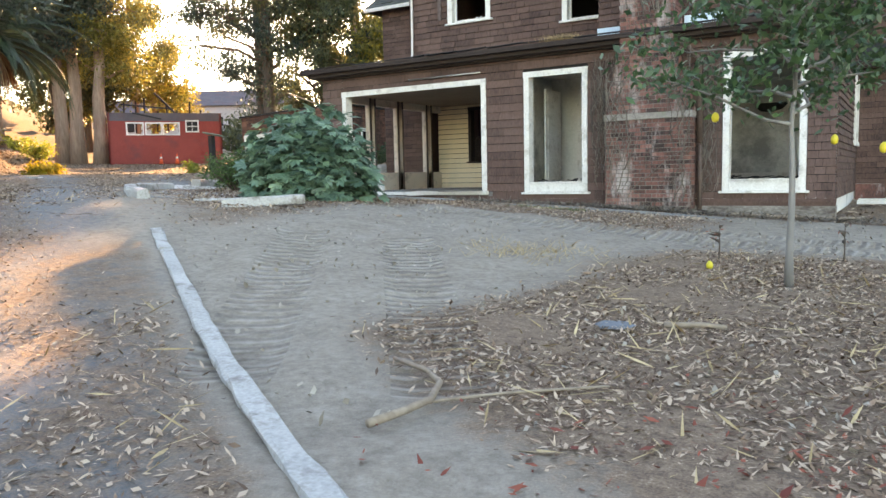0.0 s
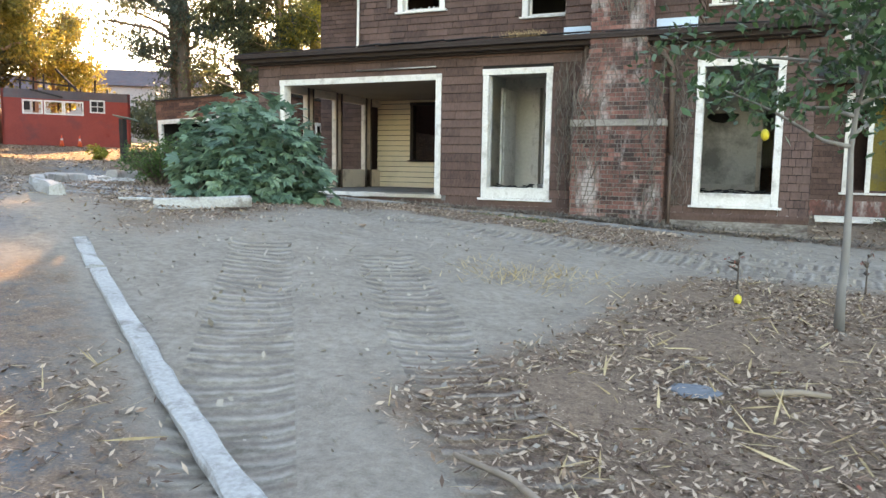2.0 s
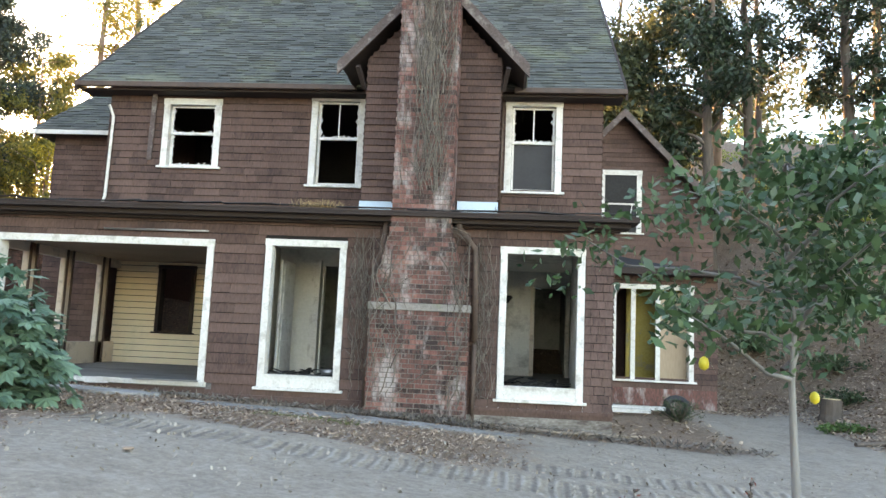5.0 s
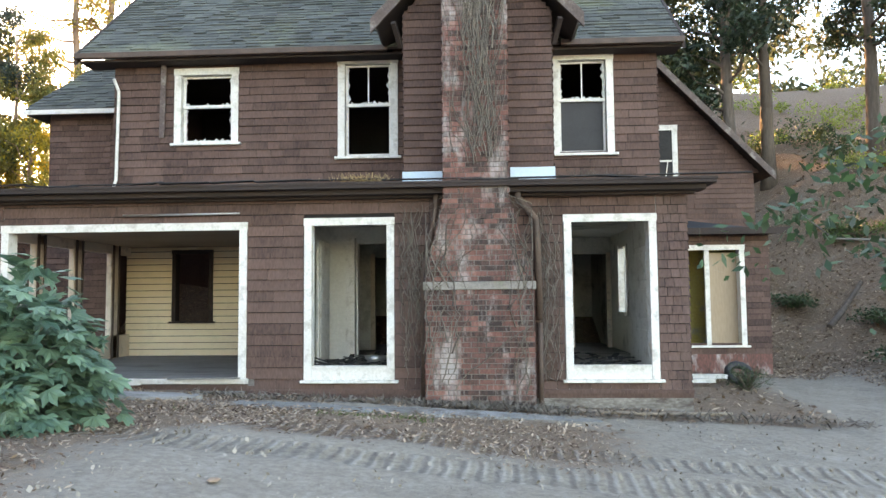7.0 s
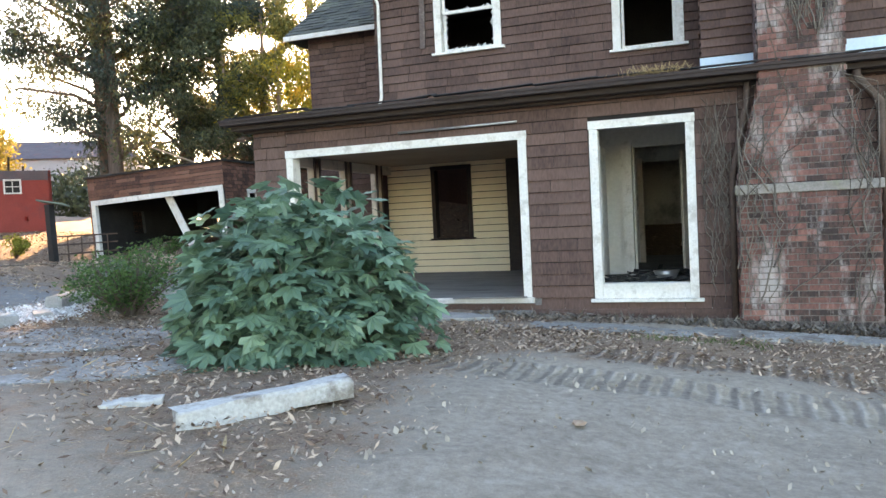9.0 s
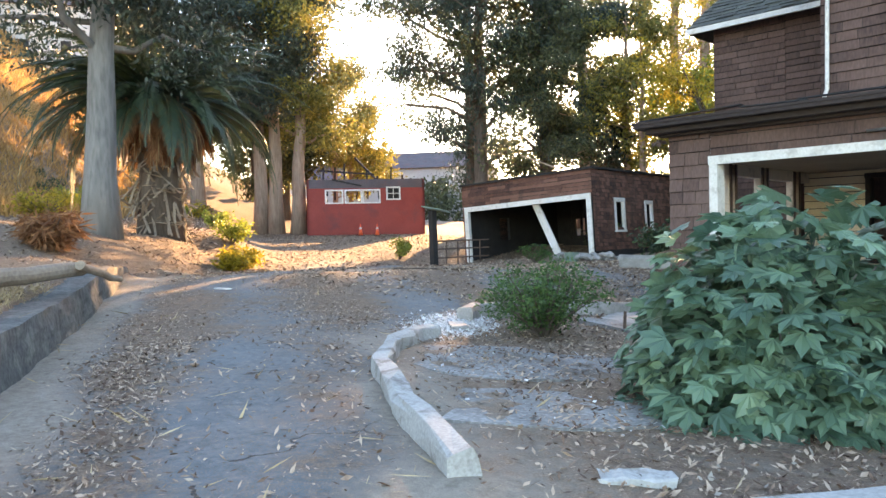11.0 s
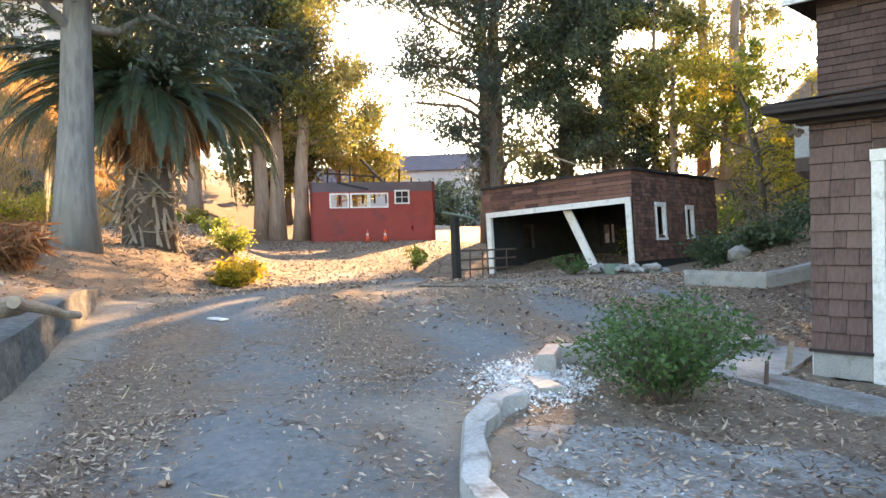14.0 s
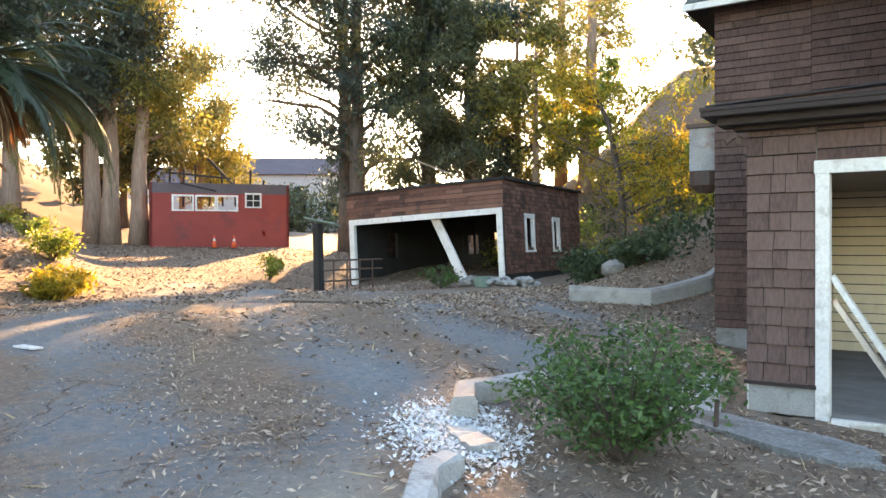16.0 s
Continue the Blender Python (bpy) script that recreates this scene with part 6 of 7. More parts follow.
        t = thing("tree_stump", "cut tree stump with pale sawn top", "stump", (x, y, z - 0.1))
        part("trunk", Mesh().tube([(0, 0, 0), (0, 0, hh * 0.4), (0.02, 0, hh)], [rr * 1.4, rr * 1.05, rr], 11), M_BARK, t)
        part("sawn_top", Mesh().tube([(0.02, 0, hh + 0.002), (0.02, 0, hh + 0.014)], [rr * 0.94, rr * 0.92], 11), M_STRAW, t)
    rs, q = np.random.RandomState(3), random.Random(3)
    for name, lf, band in (("far_woods", L_EUC, ((-120, 60, 62, 95), 260)), ("hillside_brush", L_YGREEN, ((-26, 26, 38, 60), 110)), ("hillside_brush", L_IVY, ((3, 30, 18, 40), 75)), ("hillside_brush", L_EUC, ((-25, -9, 30, 46), 130)), ("hillside_brush", L_YGREEN, ((-25, -11, 31, 46), 90)), ("hillside_brush", L_IVY, ((-18.8, -14.5, 23.5, 31), 16)), ("hillside_brush", L_EUC, ((-100, -45, 0, 30), 70))):
        c, sp = [], []
        (x0, x1, y0, y1), k = band
        while len(c) < k:
            x, y = q.uniform(x0, x1), q.uniform(y0, y1)
            az = math.degrees(math.atan2(y - 6, x + 8))
            if 137.0 < az < 144.5:
                continue
            far = name == "far_woods"
            h = q.uniform(0.5, 3.5 if x < -10 else 7) if far else q.uniform(0.05, 0.7)
            c.append((x, y, gzf(x, y) + h))
            sp.append(q.uniform(1.6, 3.4) if far else q.uniform(0.4, 1.0))
        far = name == "far_woods"
        ob = leaf_mesh(name, leaves(np.array(c), np.array(sp), 60000 if far else min(26000, 280 * k), 0.6 if far else 0.15, rs, 2.0, 0.2), lf, None, "distant dark woods along the skyline" if far else "tangled brush covering the slope")
        tagged(ob, category="woods" if far else "brush")
    shrub("young_shrub", "bright green young shrub beside the garage drive", -29.6, 24.8, 0.55, 0.5, 1.0, 1300, 0.1, L_YGREEN, 180, stems=10)
    shrub("young_shrub", "green weed at the garage doorway", -22.4, 24.4, 0.55, 0.5, 0.75, 800, 0.09, L_SHRUB, 181, stems=10)
    shrub("rosemary_bush", "small dark rosemary bush at the house corner", 0.55, 17.3, 0.5, 0.42, 0.55, 2200, 0.05, L_IVY, 182, stems=18, ratio=5)
    shrub("red_shrub", "dry reddish brush beside the garage", -20.0, 33.2, 0.9, 0.9, 1.6, 1800, 0.12, L_DEADPALM, 183, stems=24, ratio=4)


plants()


# ---- kerbs, walls and loose things on the ground ----
def strip(name, label, pts, w, h, mat, seed=0, category="kerb", sub=0.35, rough=0.012):
    """A cast kerb along a line, with worn edges and uneven top."""
    q = random.Random(seed)
    P = []
    for (ax, ay), (bx, by) in zip(pts[:-1], pts[1:]):
        n = max(1, int(math.hypot(bx - ax, by - ay) / sub))
        P += [(ax + (bx - ax) * k / n, ay + (by - ay) * k / n) for k in range(n)]
    P.append(pts[-1])
    mb = Mesh()
    m = len(P)
    for i, (x, y) in enumerate(P):
        a, b = P[max(i - 1, 0)], P[min(i + 1, m - 1)]
        dx, dy = b[0] - a[0], b[1] - a[1]
        l = math.hypot(dx, dy)
        nx, ny = dy / l, -dx / l
        z = gzf(x, y)
        for o, zz in ((-0.5, -0.25), (-0.5, 0.75), (-0.38, 1.0), (0.38, 1.0), (0.5, 0.75), (0.5, -0.25)):
            j = q.uniform(-rough, rough)
            mb.v.append((x + nx * (o * w + j), y + ny * (o * w + j), z + zz * h + q.uniform(-rough, rough)))
        if i:
            c = (i - 1) * 6
            for k in range(6):
                mb.f.append((c + k, c + (k + 1) % 6, c + 6 + (k + 1) % 6, c + 6 + k))
    mb.f.append((0, 1, 2, 3, 4, 5))
    e = (m - 1) * 6
    mb.f.append(tuple(e + k for k in (5, 4, 3, 2, 1, 0)))
    return tagged(part(name, mb, mat, bevel=0.008), label, category)


strip("kerb", "worn white-grey concrete kerb along the dirt yard", [(1.2, 0.55), (-1.56, 2.3), (-3.44, 3.48), (-5.0, 4.5), (-6.3, 5.33)], 0.125, 0.035, M_CURB, 1, sub=0.2, rough=0.008)
strip("kerb", "broken piece of grey concrete kerb half buried", [(-6.4, 5.4), (-7.3, 5.98)], 0.13, 0.02, M_CURB, 2)
strip("kerb", "curved white-grey kerb with cracked worn top", [(-9.7, 7.6), (-10.9, 8.25), (-12.1, 9.05), (-12.9, 9.9), (-13.3, 10.6), (-13.35, 10.95)], 0.17, 0.15, M_CURB, 3, rough=0.02)
strip("kerb", "grey concrete kerb turning towards the house", [(-14.0, 12.15), (-14.35, 12.75), (-14.2, 13.7), (-13.6, 14.8), (-13.3, 16.0)], 0.2, 0.2, M_CONCRETE, 4)
strip("kerb", "low concrete edging beside the slope", [(-16.8, 20.6), (-15.4, 21.2), (-14.6, 22.4), (-14.2, 24.0)], 0.2, 0.3, M_CONCRETE, 5)


def loose_slab(name, label, c, L, W, H, ang, seed, mat=None, tilt=0.0):
    q = random.Random(seed)
    mb = Mesh()
    K = 6
    for k in range(K + 1):
        s = -L / 2 + L * k / K
        for o, zz in ((-0.5, 0), (-0.5, 0.9), (-0.42, 1), (0.42, 1), (0.5, 0.9), (0.5, 0)):
            mb.v.append((s + q.uniform(-0.02, 0.02), o * W + q.uniform(-0.012, 0.012), zz * H + q.uniform(-0.012, 0.012) + tilt * s))
        if k:
            b = (k - 1) * 6
            for i in range(6):
                mb.f.append((b + i, b + (i + 1) % 6, b + 6 + (i + 1) % 6, b + 6 + i))
    mb.f += [(0, 1, 2, 3, 4, 5), tuple(K * 6 + i for i in (5, 4, 3, 2, 1, 0))]
    ob = part(name, mb, mat or M_CURB, bevel=0.01)
    ob.location = (c[0], c[1], gzf(c[0], c[1]) - 0.01)
    ob.rotation_euler = (0, 0, radians(ang))
    return tagged(ob, label, "concrete slab")


loose_slab("concrete_slab", "long pale concrete kerb slab lying in the yard", (-8.2, 8.55), 1.2, 0.2, 0.14, 52, 1, tilt=0.02)
loose_slab("concrete_fragment", "broken grey concrete fragment beside the slab", (-9.1, 8.3), 0.4, 0.2, 0.05, 40, 2)
loose_slab("concrete_fragment", "broken concrete fragment by the white chips", (-13.6, 11.6), 0.55, 0.22, 0.09, 140, 4)


def sheet(name, label, cx, cy, rx, ry, seed, mat, h=0.03, ang=0.0, sides=22, category="concrete pad"):
    """A thin worn slab with a broken outline."""
    q = random.Random(seed)
    mb = Mesh()
    ca, sa = math.cos(radians(ang)), math.sin(radians(ang))
    top, low = [], []
    ph = q.uniform(0, 6)
    for k in range(sides):
        a = 2 * math.pi * k / sides
        s = 1 + 0.12 * math.sin(3 * a + ph) + q.uniform(-0.12, 0.12)
        sq = 1 / max(abs(math.cos(a)), abs(math.sin(a))) ** 0.6
        lx, ly = math.cos(a) * rx * s * sq, math.sin(a) * ry * s * sq
        x, y = cx + lx * ca - ly * sa, cy + lx * sa + ly * ca
        z = gzf(x, y)
        top.append((x, y, z + h))
        low.append((x * 1.0, y, z - 0.12))
    n = len(mb.v)
    mb.v += top + low + [(cx, cy, gzf(cx, cy) + h + 0.004)]
    for k in range(sides):
        j = (k + 1) % sides
        mb.f.append((n + k, n + sides + k, n + sides + j, n + j))
        mb.f.append((n + k, n + j, n + 2 * sides))
    return tagged(part(name, mb, mat), label, category, kind="structure")


sheet("concrete_pad", "worn grey concrete path along the house front", -5.6, 13.55, 2.6, 0.35, 1, M_PAD, 0.012, 2)
sheet("concrete_pad", "worn concrete step under the porch edge", -9.0, 13.7, 0.9, 0.35, 2, M_CONCRETE, 0.05, 3)
sheet("concrete_pad", "dusty broken concrete floor beside the curved kerb", -11.6, 10.6, 1.15, 0.8, 3, M_PAD, 0.008, 35)
sheet("concrete_pad", "cracked concrete floor fragment in the litter", -10.2, 9.4, 1.1, 0.5, 4, M_PAD, 0.006, 40)
sheet("concrete_walk", "concrete walk leading to the porch corner", -12.2, 13.7, 1.1, 0.35, 5, M_PAD, 0.05, -18)
sheet("concrete_walk", "concrete walk beside the house corner", -13.0, 15.2, 0.4, 1.2, 6, M_CONCRETE, 0.05, 8)


def retaining_wall():
    """A rough rendered stone wall along the bank, lower towards its far end."""
    q = random.Random(8)
    d, nrm = Vector((-0.888, 0.46, 0)), Vector((-0.46, -0.888, 0))
    a = Vector((-10.5, 4.84, 0))
    mb = Mesh()
    K, rows = 130, 7
    for k in range(K + 1):
        s = 13.6 * k / K
        p = a + d * s
        base = gzf(p.x - nrm.x * 0.3, p.y - nrm.y * 0.3)
        h = 0.44 * min(1, 0.35 + (14.5 - s) / 6.0)
        for r in range(rows + 3):
            f = min(r, rows) / rows
            v = p + nrm * (0.06 * f + (0, 0.2, 0.42)[max(0, r - rows)])
            bulge = 0.035 * noise.noise((s * 2.2, f * 2.0, 1.0)) + 0.02 * noise.noise((s * 7, f * 6, 4.0))
            v = v - nrm * (bulge if r < rows else 0)
            mb.v.append((v.x, v.y, base - 0.1 + (h + 0.1) * f + (0.03 * noise.noise((s * 1.7, r, 2.0)) if r >= rows else 0)))
        if k:
            n = rows + 3
            for r in range(n - 1):
                i = (k - 1) * n + r
                mb.f.append((i, i + n, i + n + 1, i + 1))
    tagged(part("retaining_wall", mb, M_STONE), "low rough grey stone retaining wall along the drive", "wall", kind="structure")


retaining_wall()


def log(name, label, a, b, r0, r1, mat=None):
    a, b = Vector(a), Vector(b)
    q = random.Random(int(abs(a.x) * 100))
    pts = [a.lerp(b, k / 7) + Vector((q.gauss(0, 0.01), q.gauss(0, 0.01), q.gauss(0, 0.01))) for k in range(8)]
    t = part(name, Mesh().tube(pts, [r0 + (r1 - r0) * k / 7 for k in range(8)], 12), mat or M_LOG, smooth=False)
    return tagged(t, label, "log")


log("cut_log", "thick cut log lying on the bank", (-16.95, 8.2, 1.78), (-15.5, 6.3, 1.72), 0.09, 0.115)
log("cut_log", "second grey cut log behind the first", (-17.2, 7.7, 1.76), (-15.4, 5.9, 1.70), 0.07, 0.085)
log("pale_branch", "pale broken branch hanging over the wall", (-17.6, 8.95, 1.58), (-16.7, 8.1, 1.82), 0.04, 0.06)


def branch(name, label, pts, r, mat=None, seed=0, category="branch"):
    P = [(x, y, gzf(x, y) + dz) for x, y, dz in pts]
    n = len(P)
    return tagged(part(name, Mesh().tube(P, [r * (1 - 0.5 * k / n) for k in range(n)], 7), mat or M_LOG, smooth=True), label, category)


branch("curved_branch", "long curved pale dry branch on the litter", [(-2.02, 3.04, 0.03), (-1.98, 3.25, 0.03), (-1.96, 3.45, 0.03), (-2.05, 3.68, 0.04), (-2.25, 3.86, 0.03), (-2.55, 3.98, 0.02)], 0.022)
branch("stick", "short pale stick on the litter", [(-1.42, 5.55, 0.03), (-1.2, 5.7, 0.03), (-1.05, 5.74, 0.02)], 0.022)
branch("stick", "thin stick crossing the branch", [(-2.0, 3.4, 0.02), (-1.7, 3.75, 0.02), (-1.3, 4.1, 0.02)], 0.01)
branch("timber", "long pale timber lying against the house base", [(-3.2, 14.3, 0.03), (-1.9, 14.25, 0.04), (-0.6, 14.5, 0.05)], 0.035)
branch("stick", "dark stick lying on the drive", [(-20.9, 16.9, 0.02), (-19.9, 17.2, 0.02), (-19.0, 17.6, 0.02)], 0.03, M_BARK)
for i, (x, y) in enumerate(((-9.9, 6.1), (-13.5, 8.0), (-3.0, 4.6), (-2.6, 7.2), (-16.0, 12.4), (-6.2, 9.2))):
    tagged(part("dead_leaf", Mesh().rock((x, y, gzf(x, y) + 0.02), 0.05, i, 0.3), M_CHIP), "curled brown dead leaf on the dust", "leaf")
tagged(part("paper_scrap", Mesh().box(-19.2, -18.8, 11.2, 11.32, gzf(-19, 11.2) + 0.01, gzf(-19, 11.2) + 0.03), M_WHITE), "scrap of white board on the drive", "scrap")
tagged(part("blue_rag", Mesh().rock((-1.74, 5.47, gzf(-1.74, 5.47) + 0.01), 0.14, 5, 0.1), material("faded_blue_cloth", [(0.10, 0.12, 0.14), (0.19, 0.21, 0.23)], 8, 0.9, 0.4, 40)), "faded blue rag lying in the leaf litter", "rag")


def gate_post():
    p = thing("gate_post", "dark wooden post with faded green crossboard and rail fence", "gate", (-24.9, 22.2, gzf(-24.9, 22.2)))
    part("post", Mesh().beam((0, 0, -0.3), (-0.06, 0, 1.85), 0.2, 0.2), M_CHAR_SHADE, p)
    part("crossboard", Mesh().beam((-0.5, 0.05, 1.98), (0.7, -0.05, 1.8), 0.28, 0.04, up=(0, 0.3, 1)), M_GREENPAINT, p)
    for z in (0.25, 0.55, 0.82):
        part("rail", Mesh().beam((0.05, 0.05, z), (0.3, 2.4, z + 0.02), 0.05, 0.05), M_RUST, p)
    for k in range(4):
        part("baluster", Mesh().beam((0.08 + 0.06 * k, 0.5 + 0.5 * k, 0), (0.08 + 0.06 * k, 0.5 + 0.5 * k, 0.85), 0.03, 0.03), M_RUST, p)


gate_post()
tagged(part("boulder", Mesh().rock((-17.6, 25.2, gzf(-17.6, 25.2) + 0.16), 0.34, 77, 0.75), M_CONCRETE), "pale broken concrete block on the littered bank", "boulder")


# ---- fittings on the house ----
def pipes():
    q = random.Random(1)
    d = part("downpipe", Mesh().tube([(-10.72, UY - 0.1, 3.95), (-10.68, UY - 0.08, 4.1), (-10.66, UY - 0.08, 5.7), (-10.7, UY - 0.2, 5.9)], [0.03] * 4, 8), M_WHITE, smooth=True)
    tagged(d, "white rain downpipe on the upper wall", "downpipe")
    d = part("downpipe", Mesh().tube([(-3.62, 14.55, 3.5), (-3.6, 14.6, 3.42), (-3.34, 14.68, 3.1), (-3.33, 14.7, 2.9), (-3.30, 14.70, 1.6)], [0.05] * 5, 10), M_RUST, smooth=True)
    tagged(d, "rusty bent downpipe beside the chimney", "downpipe")
    d = part("downpipe", Mesh().tube([(-3.30, 14.72, 1.55), (-3.30, 14.72, 0.2)], [0.04] * 2, 10), M_RUST, smooth=True)
    tagged(d, "dark lower pipe beside the chimney", "pipe")
    d = part("downpipe", Mesh().tube([(-5.06, 14.7, 0.2), (-5.05, 14.7, 2.3), (-4.86, 14.66, 3.2), (-4.84, 14.66, 3.5)], [0.04] * 4, 10), M_RUST, smooth=True)
    tagged(d, "dark drain pipe beside the chimney", "pipe")
    d = part("conduit", Mesh().tube([(-9.75, 14.74, 3.26), (-7.9, 14.74, 3.27)], [0.018] * 2, 8), M_STEEL, smooth=True)
    tagged(d, "thin pale conduit above the porch opening", "conduit")
    d = part("hanging_board", Mesh().beam((-9.82, UY - 0.12, 6.18), (-9.87, UY - 0.06, 4.85), 0.09, 0.03, up=(0, 1, 0)), M_BARGE)
    tagged(d, "loose grey board hanging on the upper wall", "board")
    d = part("downpipe", Mesh().tube([(-2.98, UY - 0.1, 6.2), (-3.0, UY - 0.1, 4.0)], [0.03] * 2, 8), M_RUST, smooth=True)
    tagged(d, "dark downpipe in the corner of the bay", "downpipe")
    lamp = thing("floodlight", "small rusty double floodlight under the cornice corner", "lamp", (-12.42, 14.62, 3.38))
    part("bracket", Mesh().box(-0.02, 0.02, -0.02, 0.18, 0.0, 0.04), M_RUST, lamp)
    part("head", Mesh().tube([(0, 0, 0.02), (-0.06, -0.03, -0.02), (-0.085, -0.04, -0.03)], [0.015, 0.03, 0.036], 9), M_RUST, lamp)
    part("head", Mesh().tube([(0.02, 0, 0.0), (0.04, -0.06, -0.03), (0.045, -0.08, -0.04)], [0.015, 0.028, 0.034], 9), M_RUST, lamp)
    box = thing("heater_housing", "rusty white metal housing on the rear wing wall", "metal box", (-13.95, 19.6, 3.3))
    part("body", Mesh().box(-0.2, 0.24, -0.2, 0.25, 0.25, 0.95), M_BARGEW, box, bevel=0.01)
    part("cap", Mesh().box(-0.24, 0.24, -0.24, 0.28, 0.952, 1.02), M_RUST, box)
    part("lower_tank", Mesh().tube([(0, 0, -0.1), (0, 0, 0.02), (0, 0, 0.24)], [0.12, 0.24, 0.25], 12), M_RUST, box)
    # planks leaning inside the porch corner
    for k, (a, b, mat) in enumerate((((-11.62, 14.98, 2.05), (-10.85, 15.15, 0.76), M_WHITE), ((-11.6, 15.05, 1.8), (-10.95, 15.3, 0.75), M_CREAM))):
        tagged(part("leaning_plank", Mesh().beam(a, b, 0.05, 0.14, up=(0, 1, 0)), mat), "rotten white plank leaning in the porch corner", "plank")
    # grass tufts growing in the gutter
    for cx, n, mat in ((-5.95, 160, M_STRAW), (-2.6, 60, M_VINE)):
        mb = Mesh()
        for i in range(n):
            x, y, z = cx + q.gauss(0, 0.22), 14.4 + q.uniform(-0.05, 0.12), 3.69
            a = q.uniform(-1.2, 1.2)
            L = q.uniform(0.05, 0.16)
            e = (x + math.sin(a) * L * 1.2, y - 0.06, z + math.cos(a) * L * 0.8)
            mb.quad((x - 0.004, y, z), (x + 0.004, y, z), (e[0] + 0.002, e[1], e[2]), (e[0] - 0.002, e[1], e[2]))
        tagged(part("gutter_grass", mb, mat), "tuft of dry grass growing in the gutter", "grass", kind="stuff")
    d = part("iron_stake", Mesh().tube([(-12.35, 13.5, gzf(-12.35, 13.5) - 0.1), (-12.33, 13.5, gzf(-12.35, 13.5) + 0.28)], [0.025, 0.02], 8), M_RUST)
    tagged(d, "rusty iron stake in the concrete walk", "stake")
    d = part("wooden_stake", Mesh().tube([(-12.55, 14.6, 0.7), (-12.5, 14.62, 1.1)], [0.035, 0.03], 7), M_LOG)
    tagged(d, "wooden stake at the house corner", "stake")
    d = part("tyre", Mesh().tube([(0.75 + 0.21 * math.cos(k * 0.5236), 18.3 + 0.12 * math.sin(k * 0.5236), gzf(0.75, 18.3) + 0.2 + 0.16 * math.sin(k * 0.5236)) for k in range(13)], [0.075] * 13, 8), M_BLACK, smooth=True)
    tagged(d, "old black tyre leaning at the lean-to", "tyre")
    for k, (x0, x1, y) in enumerate(((-0.9, 0.1, 17.6), (-0.9, 0.5, 18.2))):
        tagged(part("white_board", Mesh().box(x0, x1, y, y + 0.2, gzf(x0, y) + 0.05, gzf(x0, y) + 0.12), M_WHITE), "white board lying beside the house", "board")
    d = part("bowl", Mesh().tube([(-6.0, 16.2, 0.83), (-6.0, 16.2, 0.86), (-6.0, 16.2, 0.97)], [0.1, 0.15, 0.2], 16), M_STEEL, smooth=True)
    tagged(d, "shallow metal bowl on the debris indoors", "bowl")
    mb = Mesh()
    for i in range(160):
        room = i % 2
        x, y = (q.uniform(-6.8, -5.0), q.uniform(15.2, 17.3)) if room else (q.uniform(-4.1, -1.7), q.uniform(15.2, 17.3))
        a = q.uniform(0, 3.1)
        L = q.uniform(0.1, 0.45)
        z = 0.82 + q.uniform(0, 0.1)
        mb.beam((x, y, z), (x + L * math.cos(a), y + L * math.sin(a), z + q.uniform(-0.02, 0.06)), q.uniform(0.02, 0.1), 0.015)
    tagged(part("floor_debris", mb, M_CHAR_SHADE), "charred debris covering the room floor", "debris", kind="stuff")


M_BARGEW = material("rusted_white_metal", [(0.16, 0.15, 0.145), (0.42, 0.41, 0.40)], 3, 0.6, 0.2, 40, spot=(0.22, 0.08, 0.04), spot_amount=0.9, spot_scale=2.5)
pipes()


# ---- far buildings ----
def far_house(x, y, w, d, h, ang, roof):
    z = gzf(x, y)
    f = thing("far_house", "distant pale two-storey house beyond the trees", "house", (x, y, z - 1), kind="structure")
    f.rotation_euler = (0, 0, radians(ang))
    part("wall", Mesh().box(-w / 2, w / 2, -d / 2, d / 2, 0, h), M_FARWALL, f)
    part("roof", Mesh().hexa([(-w / 2 - .4, -d / 2 - .4, h), (w / 2 + .4, -d / 2 - .4, h), (w / 2 + .4, d / 2 + .4, h), (-w / 2 - .4, d / 2 + .4, h), (-w / 2 + 2, -0.2, h + roof), (w / 2 - 2, -0.2, h + roof), (w / 2 - 2, 0.2, h + roof), (-w / 2 + 2, 0.2, h + roof)]), M_GREYSTUCCO, f)
    for k in range(4):
        for zz in (h * 0.25, h * 0.65):
            u = -w / 2 + w * (k + 0.5) / 4
            part("window", Mesh().box(u - 0.5, u + 0.5, -d / 2 - 0.05, -d / 2 - 0.01, zz, zz + 1.2), M_CHAR_SHADE, f)


far_house(-78, 74, 16, 10, 7.5, 35, 2.5)
far_house(-92, 70, 14, 10, 6.5, 40, 2.5)
far_house(-95, 33, 16, 10, 6.5, 60, 3)


M_EARTH = material("earth_crumb", [(0.22, 0.19, 0.155), (0.40, 0.35, 0.29)], 3, 0.95, 0.0, 20, island=0.6)

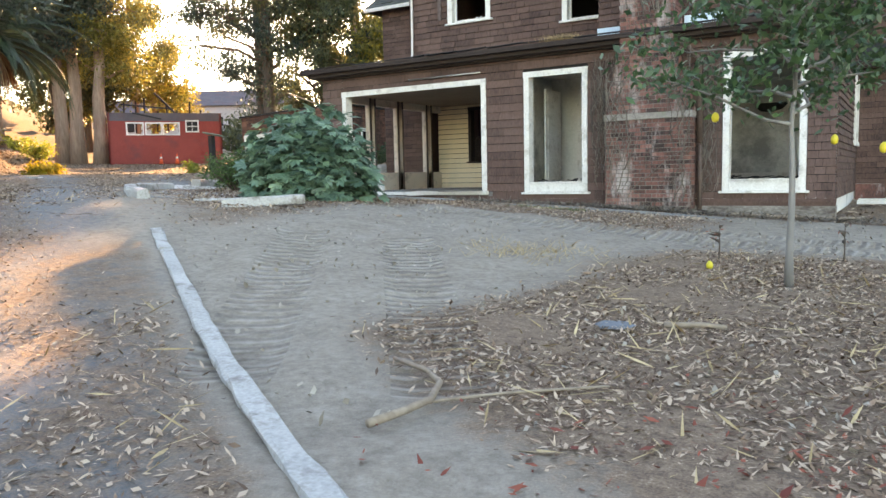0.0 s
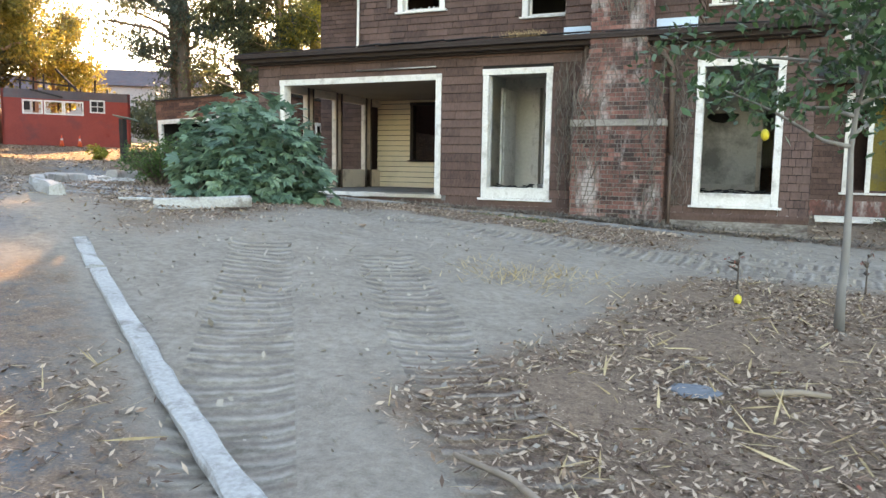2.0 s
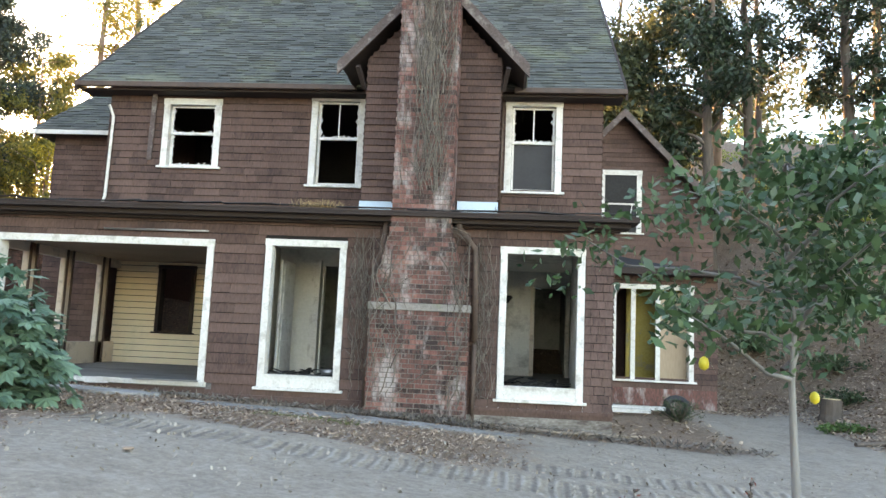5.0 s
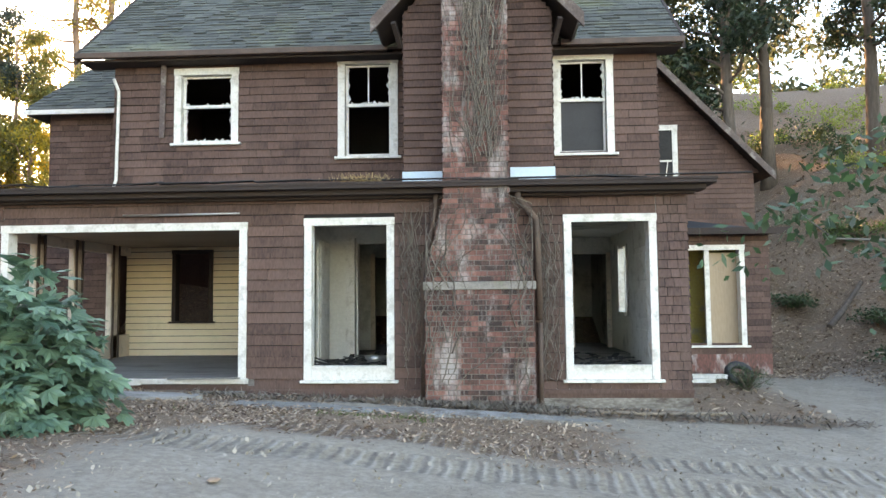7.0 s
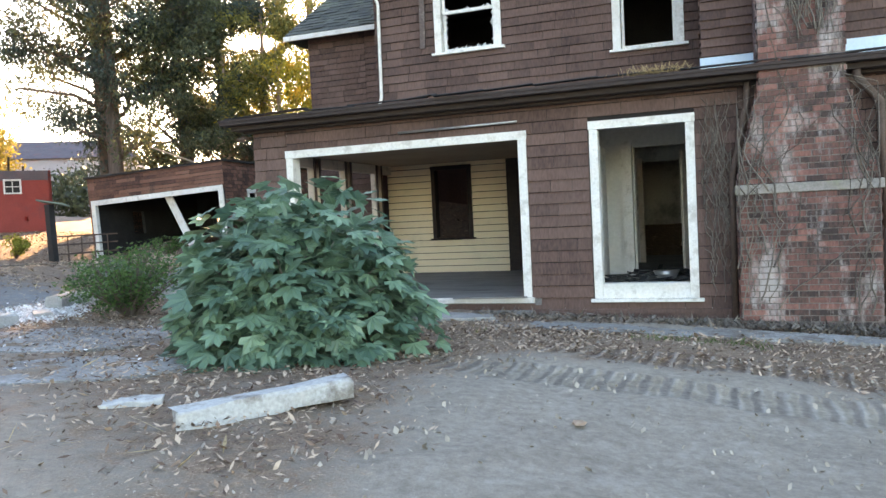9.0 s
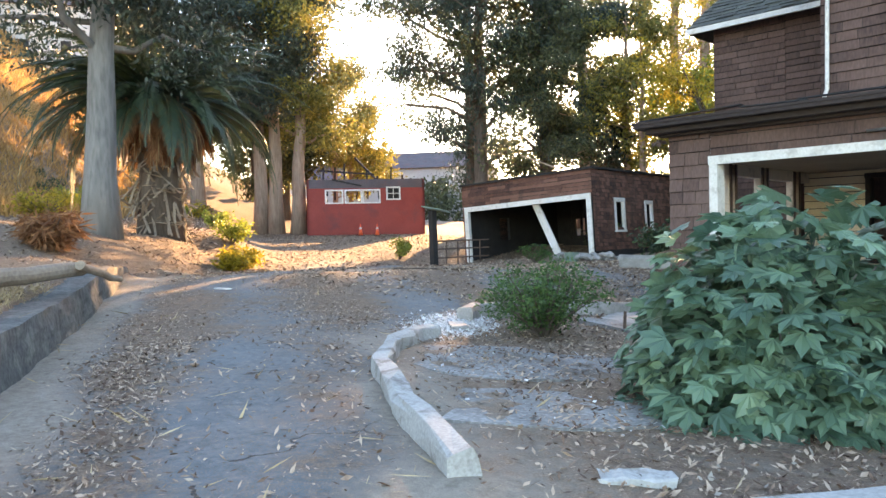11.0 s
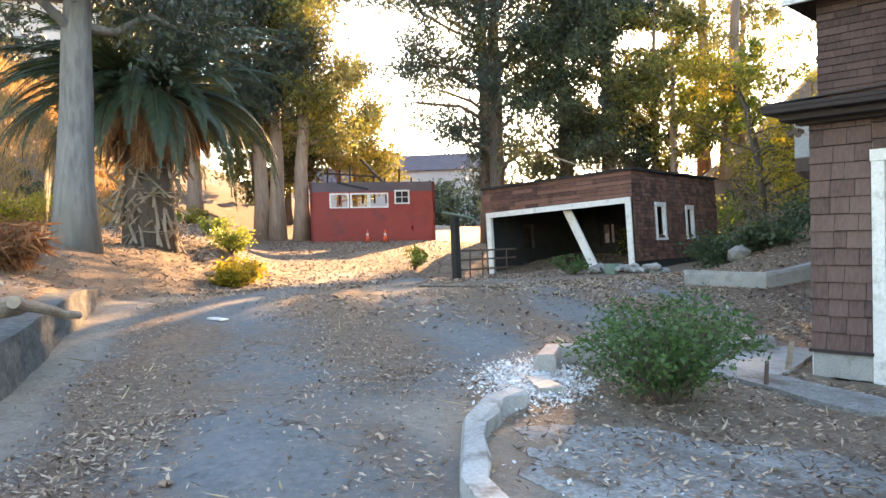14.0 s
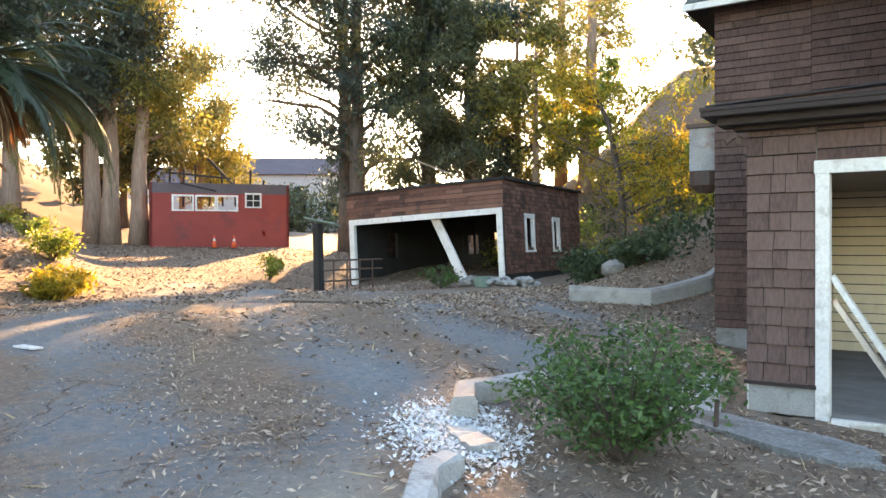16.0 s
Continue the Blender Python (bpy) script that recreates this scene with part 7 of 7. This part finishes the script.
# ---- litter, stones and grass, too many to count ----
def litter():
    rs = np.random.RandomState(9)

    def chips(name, label, n, box, want, size, mat, lift=0.012, ratio=3.0, tilt=0.35):
        x = rs.uniform(box[0], box[1], n)
        y = rs.uniform(box[2], box[3], n)
        keep = rs.uniform(size=n) < want(x, y)
        x, y = x[keep], y[keep]
        m = len(x)
        z = gz(x, y) + lift * rs.uniform(0.3, 1.6, m)
        a = rs.uniform(0, 6.283, m)
        d = np.stack([np.cos(a), np.sin(a), rs.normal(0, tilt, m)], 1)
        s = np.stack([-np.sin(a), np.cos(a), rs.normal(0, tilt, m)], 1)
        L = (size * rs.uniform(0.5, 1.5, m) ** 1.3)[:, None]
        w = L / ratio * rs.uniform(0.5, 1.3, (m, 1))
        p = np.stack([x, y, z], 1)
        v = np.stack([p - d * L / 2, p + s * w / 2, p + d * L / 2, p - s * w / 2], 1).reshape(-1, 3)
        ob = leaf_mesh(name, v, mat, None, label)
        tagged(ob, category="litter")

    def litter_zone(x, y):
        return ground_zones(x, y)[1] ** 2

    def drive_zone(x, y):
        d = ground_zones(x, y)[0]
        w = wall_side(x, y)
        p = 0.6 * np.sin(1.1 * x + 0.7 * np.sin(1.9 * y)) * np.sin(0.8 * y + 0.9 * np.sin(1.3 * x)) + 0.5 * np.sin(2.6 * w + 0.8 * np.sin(0.5 * x))
        return d * (0.08 + 0.92 * np.clip(p * 1.8 + 0.1, 0, 1)) + 0.8 * d * step(1.6, 0.3, w)

    chips("leaf_litter", "brown bark chips and dry leaves over the yard", 100000, (-5, 3.5, 1, 11), litter_zone, 0.042, M_CHIP)
    chips("leaf_litter", "brown fallen leaves around the kerb and shrubs", 60000, (-15, -6.5, 6, 14.5), litter_zone, 0.05, M_CHIP, 0.022)
    chips("leaf_litter", "brown leaf litter in front of the house", 16000, (-8.5, -2.5, 10.6, 14.3), lambda x, y: np.maximum(litter_zone(x, y), 0.5 * np.exp(-((y - 14.1) / 0.25) ** 2)), 0.05, M_CHIP)
    chips("dirt_crumbs", "crumbs of dry earth over the yard", 16000, (-9, 4, 3, 14), lambda x, y: 0.6 * (line_side(x, y) > 0.1) * (0.3 + 0.7 * (np.sin(1.7 * x + y) * np.sin(1.3 * y - 0.6 * x) > 0)), 0.028, M_EARTH, 0.008, 1.3, 0.7)
    chips("leaf_litter", "dry leaf litter on the bank", 45000, (-34, -9, 2, 17), lambda x, y: litter_zone(x, y) * (wall_side(x, y) < -0.3), 0.07, M_CHIP)
    chips("drive_litter", "scattered dry leaves on the asphalt drive", 360000, (-24, 0, 0, 22), lambda x, y: drive_zone(x, y) * (0.25 + 0.75 * step(4, 9, -x)), 0.034, M_DRYLEAF)
    chips("far_litter", "dry leaves over the track to the shed", 50000, (-50, -22, 12, 36), lambda x, y: 0.8 * (ground_zones(x, y)[1] > 0.3), 0.1, M_CHIP, 0.02)
    chips("hill_litter", "dry leaves over the slope", 60000, (-20, 16, 13, 46), lambda x, y: 0.9 * (ground_zones(x, y)[1] > 0.3), 0.1, M_DRYLEAF, 0.02)
    chips("hill_litter", "dry leaves and bark over the slope by the house", 60000, (1.5, 12, 13.5, 28), lambda x, y: 0.9 * (ground_zones(x, y)[1] > 0.2), 0.075, M_DRYLEAF, 0.03)
    chips("hill_litter", "dry leaves on the bank between garage and house", 30000, (-20, -12.6, 17, 32), lambda x, y: 0.9 * (ground_zones(x, y)[1] > 0.2), 0.07, M_DRYLEAF, 0.02)
    chips("wall_debris", "dry twigs and leaves heaped along the house foot", 9000, (-8.5, 1.2, 13.9, 14.45), lambda x, y: np.clip(0.25 + np.exp(-((x + 4.2) / 0.9) ** 2), 0, 1), 0.11, M_VINE, 0.05, 7, 0.6)
    chips("red_leaves", "red fallen leaves on the litter", 2600, (-2.0, 1.6, 1.2, 4.5), lambda x, y: np.exp(-((x + 0.2) ** 2 + (y - 2.9) ** 2) / 0.9), 0.05, L_RED, 0.02)
    chips("white_chips", "heap of white plaster chips at the kerb", 150000, (-15.8, -12.2, 9.8, 13.9), lambda x, y: np.exp(-(((x + 13.85) * 0.8 + (y - 11.75) * 0.6) ** 2 / 0.1 + ((x + 13.85) * -0.6 + (y - 11.75) * 0.8) ** 2 / 0.42)), 0.03, M_GRAVELW, 0.03, 1.4, 0.5)
    chips("white_chips", "white plaster chips on the concrete floor", 500, (-12.5, -9.4, 8.8, 11.5), lambda x, y: 0.25 + 0 * x, 0.035, M_GRAVELW, 0.02, 1.5)
    chips("yard_twigs", "pale twigs scattered over the litter", 2500, (-5, 3, 1.5, 11), litter_zone, 0.2, M_STRAW, 0.02, 18)
    chips("bank_twigs", "pale twigs on drive and bank", 1500, (-24, -8, 3, 16), lambda x, y: 0.6 + 0 * x, 0.2, M_STRAW, 0.02, 18)

    def blades(name, label, n, box, want, h, mat, lean=0.5, wid=0.006):
        x = rs.uniform(box[0], box[1], n)
        y = rs.uniform(box[2], box[3], n)
        keep = rs.uniform(size=n) < want(x, y)
        x, y = x[keep], y[keep]
        m = len(x)
        p = np.stack([x, y, gz(x, y) - 0.005], 1)
        a = rs.uniform(0, 6.283, m)
        s = np.stack([np.cos(a), np.sin(a), 0 * a], 1) * wid
        t = np.stack([rs.normal(0, lean, m), rs.normal(0, lean, m), np.ones(m)], 1) * (h * rs.uniform(0.5, 1.4, m))[:, None]
        v = np.stack([p - s, p + s, p + s * 0.3 + t, p - s * 0.3 + t], 1).reshape(-1, 3)
        tagged(leaf_mesh(name, v, mat, None, label), category="grass")

    blades("grass_patch", "thin green grass before the house", 2200, (-8, -3.5, 12.4, 13.2), lambda x, y: np.exp(-((y - 12.75) / 0.22) ** 2) * (np.sin(2 * x) > 0.1), 0.035, L_GRASS)
    blades("straw_tuft", "flattened dry straw at the litter edge", 900, (-4.4, -2.6, 7.2, 8.8), lambda x, y: np.exp(-((x + 3.5) ** 2 + (y - 7.9) ** 2) / 0.35), 0.07, M_STRAW, 1.5)
    blades("bank_grass", "dry grass on the bank by the logs", 6000, (-17.5, -12.5, 4.5, 8.6), lambda x, y: (wall_side(x, y) < -0.35) * 0.8, 0.12, M_STRAW, 1.0)
    blades("hill_grass", "orange dry grass on the far hillside", 60000, (-95, -34, -8, 30), lambda x, y: (wall_side(x, y) < -6) * 0.9, 0.5, L_HILLGRASS, 0.5, 0.05)


litter()
